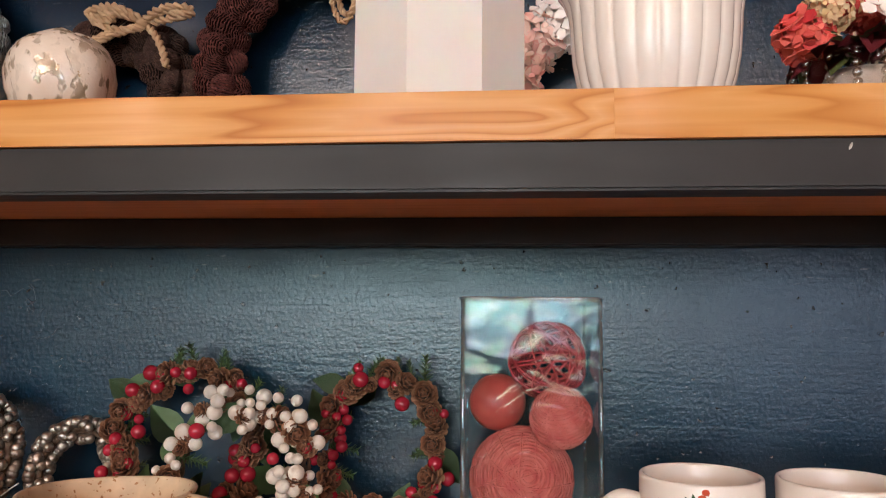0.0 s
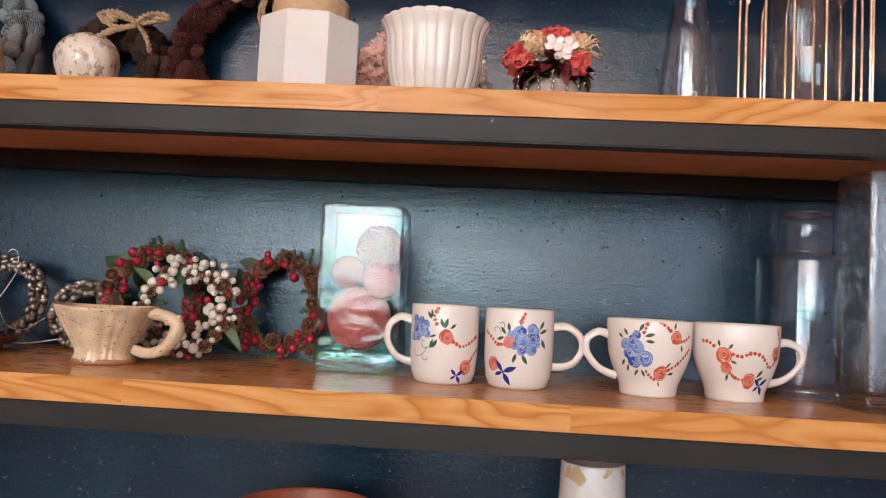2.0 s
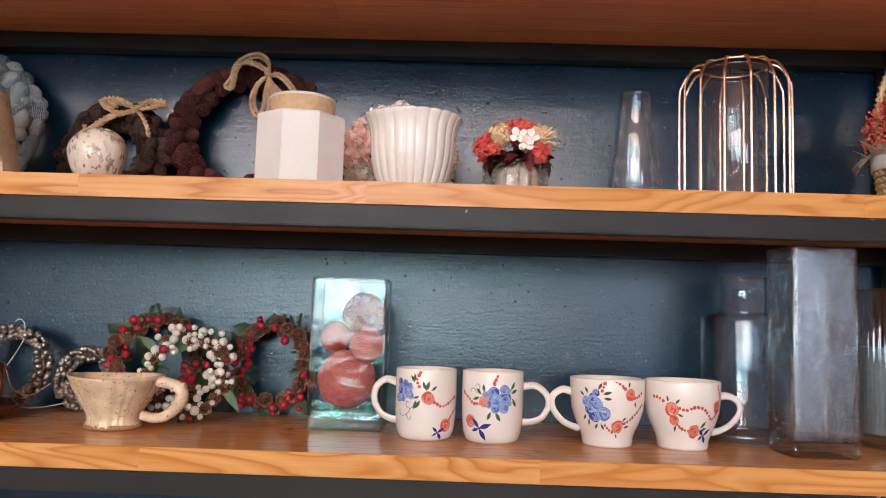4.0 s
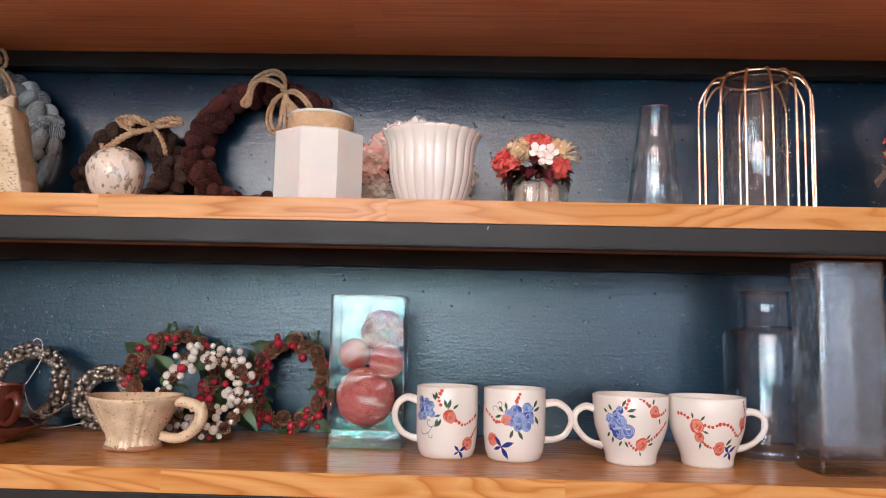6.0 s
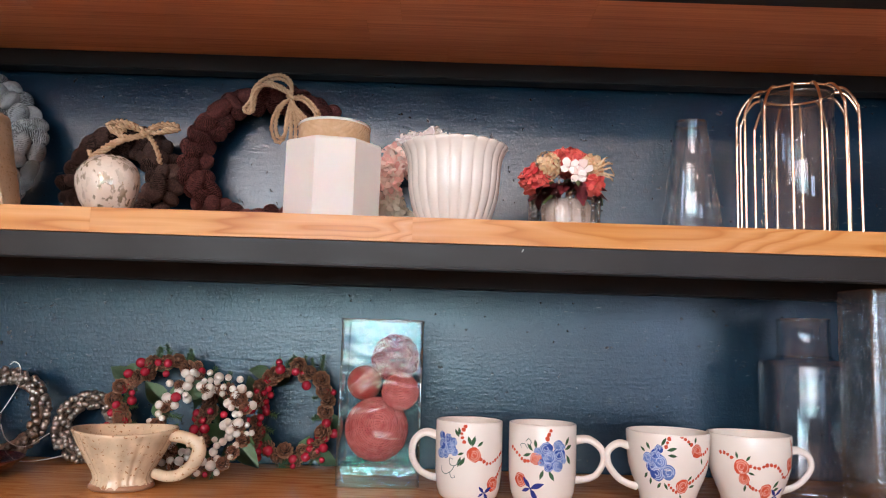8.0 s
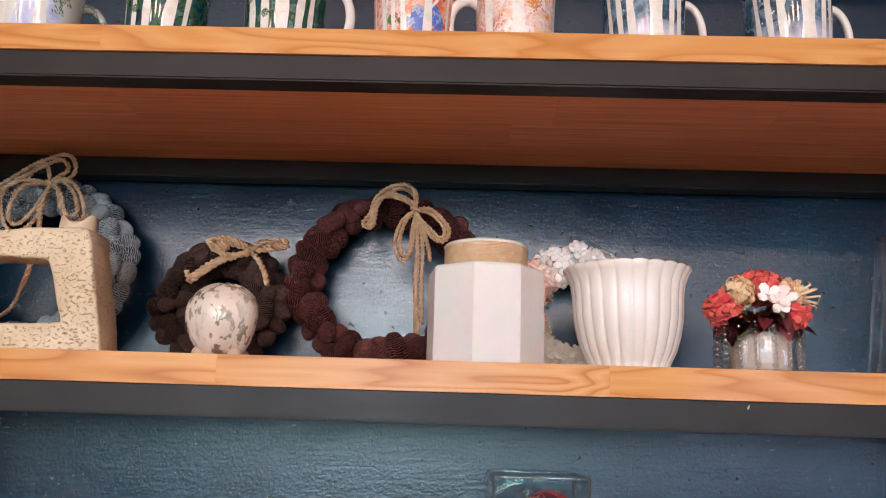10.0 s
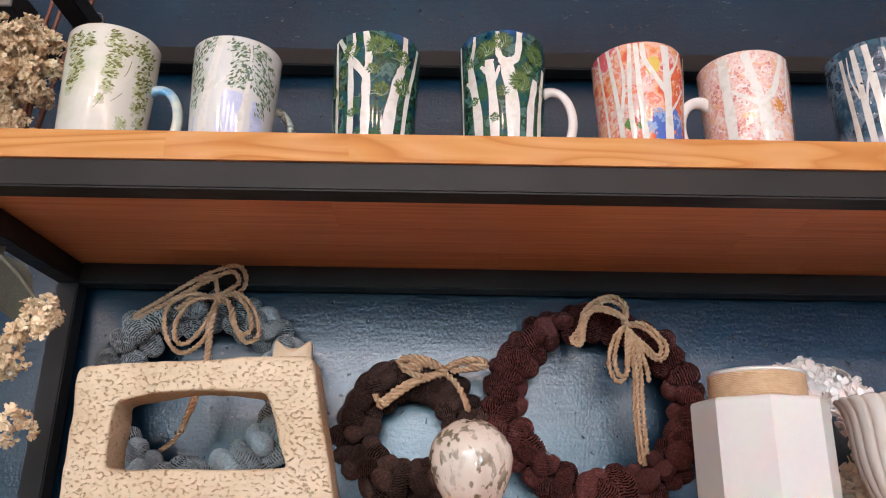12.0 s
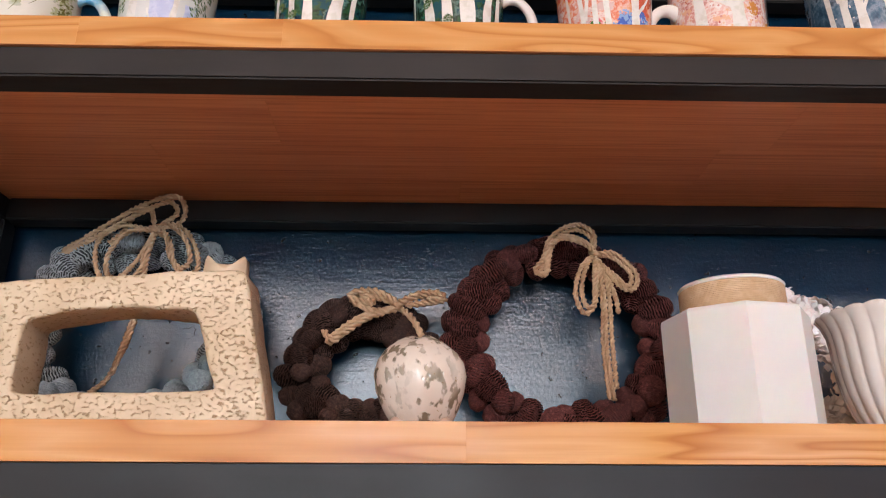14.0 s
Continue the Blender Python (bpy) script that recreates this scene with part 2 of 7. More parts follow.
def part(name, bm, material, parent=None, label="", at=None):
    """Links a bmesh (or a mesh) as one object, under a thing or a part."""
    me = bm if isinstance(bm, bpy.types.Mesh) else to_mesh(name, bm, material)
    ob = new(name, me)
    if at is not None:
        ob.matrix_basis = at
    if parent is not None:
        ob.parent = parent
    if label:
        ob["label"] = label
    return ob


def thing(name, at, label, category, group="", kind=""):
    ob = new(name)
    ob.empty_display_size = 0.02
    ob.matrix_basis = at
    return tagged(ob, label, category, group, kind)


def smooth_box(sx, sy, sz, r=0.002, seg=2):
    """A box on its base, centred in x and y, with rounded edges."""
    bm = bmesh.new()
    bmesh.ops.create_cube(bm, size=1, matrix=Matrix.Translation((0, 0, sz / 2)) @ Matrix.Diagonal((sx, sy, sz, 1)))
    if r:
        bmesh.ops.bevel(bm, geom=bm.edges[:], offset=r, segments=seg, affect="EDGES")
    return finish(bm, False)


def lathe(profile, seg=48, shape=None, closed=False):
    """Turns (r, z) pairs about z. shape(angle, r, z, i) may return a changed (r, z)."""
    bm = bmesh.new()
    rings = []
    for i, (r, z) in enumerate(profile):
        if r < 1e-6:
            rings.append([bm.verts.new((0, 0, z))])
            continue
        ring = []
        for k in range(seg):
            a = 2 * math.pi * k / seg
            rr, zz = shape(a, r, z, i) if shape else (r, z)
            ring.append(bm.verts.new((rr * math.cos(a), rr * math.sin(a), zz)))
        rings.append(ring)
    pairs = list(zip(rings, rings[1:])) + ([(rings[-1], rings[0])] if closed else [])
    for a, b in pairs:
        for k in range(seg):
            k2 = (k + 1) % seg
            if len(a) == 1 and len(b) > 1:
                bm.faces.new((a[0], b[k2], b[k]))
            elif len(b) == 1 and len(a) > 1:
                bm.faces.new((a[k], a[k2], b[0]))
            elif len(a) > 1:
                bm.faces.new((a[k], a[k2], b[k2], b[k]))
    return finish(bm)


def spline(pts, n=8, closed=False):
    """Catmull-Rom points through pts."""
    p = [Vector(q) for q in pts]
    out, k = [], len(p)
    last = k if closed else k - 1
    for i in range(last):
        a = p[i - 1] if (i or closed) else p[0] * 2 - p[1]
        b, c = p[i], p[(i + 1) % k]
        d = p[(i + 2) % k] if (i + 2 < k or closed) else p[-1] * 2 - p[-2]
        for j in range(n):
            t = j / n
            out.append(0.5 * (2 * b + (c - a) * t + (2 * a - 5 * b + 4 * c - d) * t * t + (3 * b - a - 3 * c + d) * t ** 3))
    if not closed:
        out.append(p[-1])
    return out


def frames_along(pts, closed=False):
    k = len(pts)
    res, n = [], None
    for i in range(k):
        a = pts[i - 1] if (i or closed) else pts[0]
        b = pts[(i + 1) % k] if (i + 1 < k or closed) else pts[-1]
        t = (b - a).normalized()
        if n is None:
            n = t.orthogonal().normalized()
        n = (n - t * n.dot(t)).normalized()
        res.append((pts[i], n, t.cross(n)))
    return res


def tube(bm, pts, radius, seg=6, closed=False, flat=1.0):
    """Sweeps a round section along pts. radius: a number or a function of 0..1."""
    fr = frames_along(pts, closed)
    rings = []
    for i, (c, n, b) in enumerate(fr):
        r = radius(i / max(1, len(fr) - 1)) if callable(radius) else radius
        rings.append([bm.verts.new(c + r * (math.cos(a) * n + flat * math.sin(a) * b)) for a in (2 * math.pi * k / seg for k in range(seg))])
    pairs = list(zip(rings, rings[1:])) + ([(rings[-1], rings[0])] if closed else [])
    for a, b in pairs:
        for k in range(seg):
            bm.faces.new((a[k], a[(k + 1) % seg], b[(k + 1) % seg], b[k]))
    if not closed:
        bm.faces.new(rings[0][::-1])
        bm.faces.new(rings[-1])
    return bm


def rope(bm, pts, r, strands=2, pitch=None, seg=5, step=3):
    """Twisted strands round a path."""
    pitch = pitch or r * 4.2
    path = spline(pts, 14)
    dense = [path[0]]
    for q in path[1:]:
        if (q - dense[-1]).length > r * 0.8:
            dense.append(q)
    fr = frames_along(dense)
    for s in range(strands):
        line, run = [], 0.0
        for i, (c, n, b) in enumerate(fr):
            if i:
                run += (fr[i][0] - fr[i - 1][0]).length
            a = 2 * math.pi * (run / pitch + s / strands)
            line.append(c + r * 0.60 * (math.cos(a) * n + math.sin(a) * b))
        tube(bm, line, r * 0.54, seg)
    return bm


def blob(bm, c, r, seg=12, rings=8, squash=(1, 1, 1)):
    m = Matrix.Translation(c) @ Matrix.Diagonal((squash[0] * r, squash[1] * r, squash[2] * r, 1))
    bmesh.ops.create_uvsphere(bm, u_segments=seg, v_segments=rings, radius=1, matrix=m)
    return bm


# ---- the room shell ----
def slab(name, x0, x1, y0, y1, z0, z1, material, label="", category="", kind="structure"):
    bm = bmesh.new()
    bmesh.ops.create_cube(bm, size=1, matrix=Matrix.Diagonal((x1 - x0, y1 - y0, z1 - z0, 1)))
    ob = part(name, finish(bm, False), material, at=pose((x0 + x1) / 2, (y0 + y1) / 2, (z0 + z1) / 2))
    return tagged(ob, label, category, "", kind)


M_ROOM = make_plain("cream_wall_paint", (0.30, 0.275, 0.245), (0.26, 0.24, 0.215), 0.7, 6, bumpy=0.2)
M_CEIL = make_plain("tan_ceiling_paint", (0.72, 0.57, 0.47), (0.66, 0.52, 0.43), 0.8, 5, bumpy=0.2)
M_FLOOR = make_plain("pale_floor_boards", (0.56, 0.43, 0.33), (0.64, 0.50, 0.39), 0.5, 9, bumpy=0.3)


def make_view():
    """A soft view of sky and garden outside the window, which gives off daylight."""
    m = bpy.data.materials.new("garden_view")
    m.use_nodes = True
    nt = m.node_tree
    nt.nodes.remove(nt.nodes["Principled BSDF"])
    em = add(m, "Emission", Strength=13.8)
    link(m, em.outputs[0], nt.nodes["Material Output"].inputs[0])
    v = coords(m)
    sep = add(m, "SeparateXYZ")
    link(m, v, sep.inputs[0])
    wob = math_node(m, "ADD", sep.outputs[2], math_node(m, "MULTIPLY", noise_tex(m, coords(m, (1, 1, 0.5)), 1.3, 4, 0.6), 1.4))
    band = ramp(m, math_node(m, "MULTIPLY", math_node(m, "ADD", wob, 1.0), 0.28), (0.10, (0.08, 0.10, 0.10)), (0.27, (0.11, 0.20, 0.20)), (0.34, (0.28, 0.60, 0.58)), (0.41, (0.54, 1.0, 0.95)), (0.50, (0.76, 0.92, 0.99)), (0.58, (0.90, 0.90, 0.92)), (0.66, (1.18, 0.98, 0.82)), (0.86, (0.85, 0.68, 0.55)))
    spots = ramp(m, noise_tex(m, coords(m, (1.6, 1, 0.7)), 2.4, 3, 0.6), (0.30, (0.34, 0.42, 0.42)), (0.48, (0.62, 0.72, 0.74)), (0.60, (1.0, 0.98, 0.95)), (0.72, (0.85, 0.62, 0.50)))
    off = math_node(m, "ABSOLUTE", math_node(m, "ADD", sep.outputs[0], 0.15), 0)
    gap = ramp(m, math_node(m, "MULTIPLY", off, 0.3), (0.12, (1.34, 1.30, 1.43)), (0.42, (0.58, 0.56, 0.62)))
    yard = ramp(m, math_node(m, "MULTIPLY", sep.outputs[0], 0.3), *grey((0.66, 0.0), (0.76, 1.0)))
    both = mix(m, yard, mix(m, 0.3, band, spots), (0.66, 0.86, 1.08))
    link(m, mix(m, 1.0, both, gap, "MULTIPLY"), em.inputs[0])
    return m


M_VIEW = make_view()
M_EARTH = make_plain("outdoor_ground", (0.16, 0.17, 0.12), (0.22, 0.22, 0.18), 0.9, 2, bumpy=0.2)

WALL_Y = 0.33
X0, X1 = -3.2, 3.4
slab("wall_north", X0, X1, WALL_Y, WALL_Y + 0.12, 0, CEIL, M_WALL, "navy blue glossy rough plaster wall behind the shelves", "wall")
slab("floor", X0, X1, BACK, WALL_Y, -0.1, 0, M_FLOOR, "pale brown wooden floor of the room", "floor")
slab("ceiling", X0 - 0.12, X1 + 0.12, BACK - 0.12, WALL_Y + 0.12, CEIL, CEIL + 0.1, M_CEIL, "plain tan painted ceiling", "ceiling")
slab("wall_west", X0 - 0.12, X0, BACK - 0.12, WALL_Y + 0.12, -0.1, CEIL, M_ROOM, "plain cream painted side wall", "wall")
slab("wall_east", X1, X1 + 0.12, BACK - 0.12, WALL_Y + 0.12, -0.1, CEIL, M_ROOM, "plain cream painted side wall", "wall")
wall_s = tagged(new("wall_south"), "cream wall with two window openings", "wall", "", "structure")
for a, b, c, d in ((X0, WIN[0], 0, CEIL), (WIN[1], SIDE[0], 0, CEIL), (SIDE[1], X1, 0, CEIL), (SIDE[0], SIDE[1], 0, SIDE[2]), (SIDE[0], SIDE[1], SIDE[3], CEIL), (WIN[0], WIN[1], 0, WIN[2]), (WIN[0], WIN[1], WIN[3], CEIL)):
    ob = slab("wall_panel", a, b, BACK - 0.12, BACK, c, d, M_ROOM)
    for k in ("kind", "label", "category"):
        if k in ob:
            del ob[k]
    ob.parent = wall_s
win = tagged(new("window_1"), "wide dark framed window with five mullions", "window", "", "structure")
for a, b, c, d in ((WIN[0], WIN[0] + 0.05, WIN[2], WIN[3]), (WIN[1] - 0.05, WIN[1], WIN[2], WIN[3]), (WIN[0] + 0.05, WIN[1] - 0.05, WIN[2], WIN[2] + 0.05),
                   (WIN[0] + 0.05, WIN[1] - 0.05, WIN[3] - 0.05, WIN[3]), *((x - 0.02, x + 0.02, WIN[2] + 0.05, WIN[3] - 0.05) for x in (-2.04, -1.38, -0.72, -0.06, 0.60))):
    ob = slab("window_frame", a, b, BACK - 0.05, BACK + 0.03, c, d, M_STEEL)
    for k in ("kind", "label", "category"):
        if k in ob:
            del ob[k]
    ob.parent = win
slab("backdrop", -5.5, 5.0, BACK - 1.62, BACK - 1.6, -0.2, 4.2, M_VIEW, "blurred bright garden view outside the window", "backdrop")
slab("ground", -300, 300, -400, 300, -0.5, -0.2, M_EARTH, "plain grey-green ground outside the window", "ground")

# ---- the shelving unit: steel frame and pine boards ----
LX, RX = -0.552, 1.078               # outer faces of the frame
BAR = 0.026
SHELVES = (0.897, 1.201, 1.505, 1.810)
ZB, ZL, ZU, ZT = SHELVES
BOARD = 0.026
unit = thing("shelving_unit", pose(0, 0, 0), "black steel shelving unit with orange pine boards", "shelf")


def bar(name, x0, x1, y0, y1, z0, z1):
    bm = smooth_box(x1 - x0, y1 - y0, z1 - z0, 0.0016, 2)
    return part(name, bm, M_STEEL, unit, at=pose((x0 + x1) / 2, (y0 + y1) / 2, z0))


for z in (*SHELVES, 2.115):
    zt = z - BOARD
    bar("front_bar", LX + BAR, RX - BAR, 0.0015, 0.0015 + BAR, zt - BAR, zt - 0.0006)
    bar("back_bar", LX + BAR, RX - BAR, WALL_Y - BAR - 0.008, WALL_Y - 0.008, zt - BAR, zt - 0.0006)
    for x in (LX, RX - BAR):
        bar("side_bar", x, x + BAR, 0.0015, WALL_Y - 0.008, zt - BAR, zt - 0.0006)
    if z < 2:
        for x in (LX, RX - BAR):
            for y in (0.0015, WALL_Y - BAR - 0.008):
                bar("post", x, x + BAR, y, y + BAR, zt - 0.0006 + BOARD, z + 0.305 - BOARD - BAR)
for x in (LX, RX - BAR):
    for y in (0.0015, WALL_Y - BAR - 0.008):
        bar("post", x, x + BAR, y, y + BAR, 0, ZB - BOARD - BAR)

bm = bmesh.new()
blob(bm, (0, 0, 0), 1, 8, 6, (0.0008, 0.0006, 0.0022))
part("paint_chip", finish(bm), make_plain("bare_scratch", (0.45, 0.42, 0.38), (0.55, 0.52, 0.48), 0.6), unit, "pale scratch in the black paint", at=pose(0.414, 0.0017, 1.474, 0, 25, 0))
JOINTS = {ZB: (-0.1, 0.62), ZL: (0.06, 0.502), ZU: (-0.031, 0.300, 0.86), ZT: (-0.326, -0.17, 0.70)}
rnd = random.Random(4)
for z in SHELVES:
    widths = (0.0, 0.078, 0.160, 0.243, 0.322)
    for k in range(4):
        cuts = list(JOINTS[z]) if k == 0 else sorted(rnd.uniform(LX + 0.1, RX - 0.1) for _ in range(3))
        xs = [LX, *cuts, RX]
        for a, b in zip(xs, xs[1:]):
            bm = bmesh.new()
            y0, y1 = widths[k], widths[k + 1]
            bmesh.ops.create_cube(bm, size=1, matrix=Matrix.Diagonal((b - a, y1 - y0, BOARD, 1)))
            bmesh.ops.bevel(bm, geom=bm.edges[:], offset=0.00012, segments=1, affect="EDGES")
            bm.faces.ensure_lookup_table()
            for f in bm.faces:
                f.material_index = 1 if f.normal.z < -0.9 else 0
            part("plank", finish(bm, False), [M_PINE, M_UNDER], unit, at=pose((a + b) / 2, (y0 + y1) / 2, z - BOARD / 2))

# ---- painted mugs ----
GLAZE = {}


def glaze(name, col, rough=0.15):
    if name not in GLAZE:
        GLAZE[name] = make_ceramic(name, col, rough, 0.25, lump=0.1)
    return GLAZE[name]


def radius_at(profile, z):
    for (r0, z0), (r1, z1) in zip(profile, profile[1:]):
        if z0 <= z <= z1 and z1 > z0:
            return r0 + (r1 - r0) * (z - z0) / (z1 - z0)
    return profile[-1][0]


class Brush:
    """Draws flat strokes in (arc, height) and lays them on a turned body. Arc 0 faces -y and grows to +x."""

    def __init__(self, profile, lift=0.0003):
        self.bm, self.profile, self.lift, self.ref = bmesh.new(), profile, lift, max(r for r, _ in profile)

    def v(self, u, z, lift=0.0):
        z = min(max(z, self.profile[0][1] + 0.0005), self.profile[-1][1] - 0.0005)
        r = radius_at(self.profile, z) + self.lift + lift
        a = u / self.ref - math.pi / 2
        return self.bm.verts.new((r * math.cos(a), r * math.sin(a), z))

    def disc(self, u, z, r, n=10, wob=0.0, rng=random, lift=0.0, sy=1.0):
        ring = [self.v(u + r * k * math.cos(a), z + sy * r * k * math.sin(a), lift) for a, k in ((2 * math.pi * i / n, 1 + wob * rng.uniform(-1, 1)) for i in range(n))]
        c = self.v(u, z, lift)
        for i in range(n):
            self.bm.faces.new((c, ring[i], ring[(i + 1) % n]))

    def stroke(self, pts, width, n=5, lift=0.0):
        line = spline([(a, b, 0) for a, b in pts], n)
        wide = [width(i / (len(line) - 1)) if callable(width) else width for i in range(len(line))]
        cols = max(1, math.ceil(max(wide) / 0.0035))
        rows = []
        for i, p in enumerate(line):
            d = (line[min(i + 1, len(line) - 1)] - line[max(i - 1, 0)])
            d = Vector((-d.y, d.x, 0)).normalized() if d.length else Vector((1, 0, 0))
            rows.append([self.v(p.x + d.x * wide[i] * (k / cols - 0.5), p.y + d.y * wide[i] * (k / cols - 0.5), lift) for k in range(cols + 1)])
        for a, b in zip(rows, rows[1:]):
            for k in range(cols):
                self.bm.faces.new((a[k], a[k + 1], b[k + 1], b[k]))

    def leaf(self, u, z, ang, size, lift=0.0):
        c, s = math.cos(ang), math.sin(ang)
        self.stroke([(u, z), (u + c * size * 0.5, z + s * size * 0.5), (u + c * size, z + s * size)], lambda t: size * 0.36 * math.sin(math.pi * min(max(t, 0.03), 0.97)), 4, lift)

    def done(self, name, material, parent, label="", kind=""):
        return tagged(part(name, finish(self.bm), material, parent, label), kind=kind)


def cup_profile(outer, wall=0.0032, floor=0.006):
    """Closed section of a cup: outside, rim, inside."""
    inside = [(max(r - wall, 0.0), z) for r, z in outer if z > floor]
    inside = [(radius_at(outer, floor) - wall, floor)] + inside
    rim_r, rim_z = outer[-1]
    rim = [(rim_r - wall * 0.15, rim_z + wall * 0.35), (rim_r - wall * 0.5, rim_z + wall * 0.5), (rim_r - wall * 0.85, rim_z + wall * 0.35)]
    return [(0, 0.0015), (outer[0][0] * 0.8, 0.0015), (outer[0][0] * 0.9, 0.0)] + outer + rim + inside[::-1] + [(0, floor)]


def handle_mesh(pts, r, flat=0.7, seg=12):
    bm = bmesh.new()
    tube(bm, spline(pts, 10), lambda t: r * (1 + 0.25 * abs(2 * t - 1) ** 3), seg, flat=flat)
    return finish(bm)


def mug(at, outer, handle, r, label, group):
    ob = thing("mug", at, label, "mug", group)
    part("body", lathe(cup_profile(outer), 56), M_WHITE, ob)
    part("handle", handle_mesh(handle, r), M_WHITE, ob)
    return ob


CORAL, BLUE_A, BLUE_B, LEAFG, PINKR, NAVY, LINE = (glaze(*a) for a in (
    ("coral_paint", (0.62, 0.10, 0.05)), ("cobalt_paint", (0.04, 0.09, 0.36)), ("pale_cobalt_paint", (0.13, 0.22, 0.52)), ("leaf_green_paint", (0.05, 0.12, 0.06)),
    ("rose_pink_paint", (0.70, 0.20, 0.14)), ("navy_paint", (0.02, 0.035, 0.22)), ("grey_green_paint", (0.12, 0.20, 0.19))))


def rose(ob, prof, u, z, r, back, line, rng):
    b = Brush(prof)
    b.disc(u, z, r, 14, 0.08, rng)
    flower = b.done("painted_rose", back, ob)
    b = Brush(prof, 0.00045)
    for k, q in enumerate((0.28, 0.55, 0.82)):
        a0 = rng.uniform(0, 6)
        b.stroke([(u + q * r * math.cos(a0 + t), z + q * r * math.sin(a0 + t)) for t in (0, 0.9, 1.8, 2.7, 3.6, 4.5)], r * 0.13, 3)
    b.done("petal_line", line, flower, kind="stuff")


def chain(ob, prof, pts, r, material, rng):
    b = Brush(prof, 0.0004)
    line = spline([(a, c, 0) for a, c in pts], 12)
    last = None
    for p in line:
        if last is None or (p - last).length > r * 2.3:
            b.disc(p.x, p.y, r * rng.uniform(0.95, 1.35), 7, 0.2, rng)
            last = p
    b.done("bead_chain", material, ob, kind="stuff")


def leaves(ob, prof, items, material):
    for u, z, ang, size in items:
        b = Brush(prof, 0.00035)
        b.leaf(u, z, radians(ang), size * 1.12)
        b.done("leaf_motif", material, ob)


def bird(ob, prof, u, z, s, turn):
    b = Brush(prof, 0.0005)
    for ang, ln in ((20, 1.0), (125, 0.85), (200, 0.7), (300, 1.0)):
        b.leaf(u, z, radians(ang + turn), s * ln * 1.3)
    b.done("painted_bird", NAVY, ob)


TALL = [(0.030, 0.0), (0.0335, 0.003), (0.0365, 0.012), (0.0385, 0.030), (0.039, 0.055), (0.0388, 0.0865)]
WIDE = [(0.0300, 0.0), (0.0310, 0.003), (0.0318, 0.011), (0.0345, 0.018), (0.0405, 0.032), (0.0445, 0.045), (0.0462, 0.060), (0.0470, 0.0820)]
SPUN = "four hand-painted mugs in a row"
rg = random.Random(11)
LIGHTC, LIGHTB = glaze("pale_coral_line", (0.80, 0.40, 0.32)), glaze("pale_blue_line", (0.46, 0.56, 0.80))

# first mug, handle to the left
m1 = mug(pose(0.370, 0.137, ZL), TALL, [(-0.037, 0, 0.069), (-0.052, 0, 0.072), (-0.064, 0, 0.062), (-0.066, 0, 0.045), (-0.058, 0, 0.030), (-0.046, 0, 0.023), (-0.036, 0, 0.021)], 0.0048,
         "white glazed mug with blue and coral painted roses, looped handle", SPUN)
for u, z, r in ((-0.034, 0.063, 0.007), (-0.024, 0.060, 0.0075), (-0.031, 0.054, 0.0065), (-0.020, 0.066, 0.005), (-0.027, 0.070, 0.005), (-0.037, 0.072, 0.005), (-0.038, 0.052, 0.006), (-0.018, 0.055, 0.0045)):
    rose(m1, TALL, u, z, r, BLUE_A if rg.random() < 0.5 else BLUE_B, LIGHTB, rg)
rose(m1, TALL, 0.004, 0.053, 0.0082, CORAL, LIGHTC, rg)
rose(m1, TALL, 0.0305, 0.020, 0.0085, CORAL, LIGHTC, rg)
chain(m1, TALL, [(-0.006, 0.084), (-0.010, 0.075), (-0.006, 0.064)], 0.0018, CORAL, rg)
chain(m1, TALL, [(0.012, 0.048), (0.022, 0.043), (0.034, 0.047), (0.048, 0.055)], 0.0018, CORAL, rg)
chain(m1, TALL, [(0.036, 0.027), (0.044, 0.036), (0.052, 0.040)], 0.0016, CORAL, rg)
leaves(m1, TALL, [(-0.013, 0.072, 120, 0.009), (-0.012, 0.074, 100, 0.008), (0.002, 0.062, 75, 0.011), (0.001, 0.063, 110, 0.010), (0.008, 0.062, 40, 0.008), (-0.006, 0.050, 240, 0.010), (-0.011, 0.050, 255, 0.010), (-0.007, 0.055, 200, 0.007)], LEAFG)
b = Brush(TALL, 0.0004)
for pts in ([(-0.010, 0.047), (-0.018, 0.040), (-0.024, 0.042), (-0.024, 0.048), (-0.020, 0.047)], [(-0.018, 0.040), (-0.022, 0.034), (-0.030, 0.030), (-0.036, 0.033), (-0.036, 0.038)], [(-0.024, 0.033), (-0.022, 0.027), (-0.018, 0.027), (-0.018, 0.030)]):
    b.stroke(pts, 0.0008, 5)
b.done("painted_scroll", LINE, m1)
bird(m1, TALL, 0.018, 0.011, 0.009, 10)

# second mug, handle to the right
m2 = mug(pose(0.455, 0.130, ZL), TALL, [(0.037, 0, 0.069), (0.054, 0, 0.070), (0.068, 0, 0.060), (0.071, 0, 0.046), (0.063, 0, 0.031), (0.050, 0, 0.025), (0.036, 0, 0.024)], 0.0048,
         "white glazed mug with blue rose bouquet and navy bird", SPUN)
for u, z, r in ((0.002, 0.054, 0.0082), (0.014, 0.057, 0.008), (-0.001, 0.063, 0.0075), (0.013, 0.067, 0.006), (0.002, 0.044, 0.006), (0.012, 0.044, 0.0065), (0.018, 0.065, 0.004), (-0.010, 0.060, 0.0045), (0.020, 0.050, 0.0035), (-0.006, 0.048, 0.004)):
    rose(m2, TALL, u, z, r, BLUE_A if rg.random() < 0.5 else BLUE_B, LIGHTB, rg)
rose(m2, TALL, -0.012, 0.052, 0.0068, PINKR, LIGHTC, rg)
rose(m2, TALL, -0.032, 0.027, 0.0082, CORAL, LIGHTC, rg)
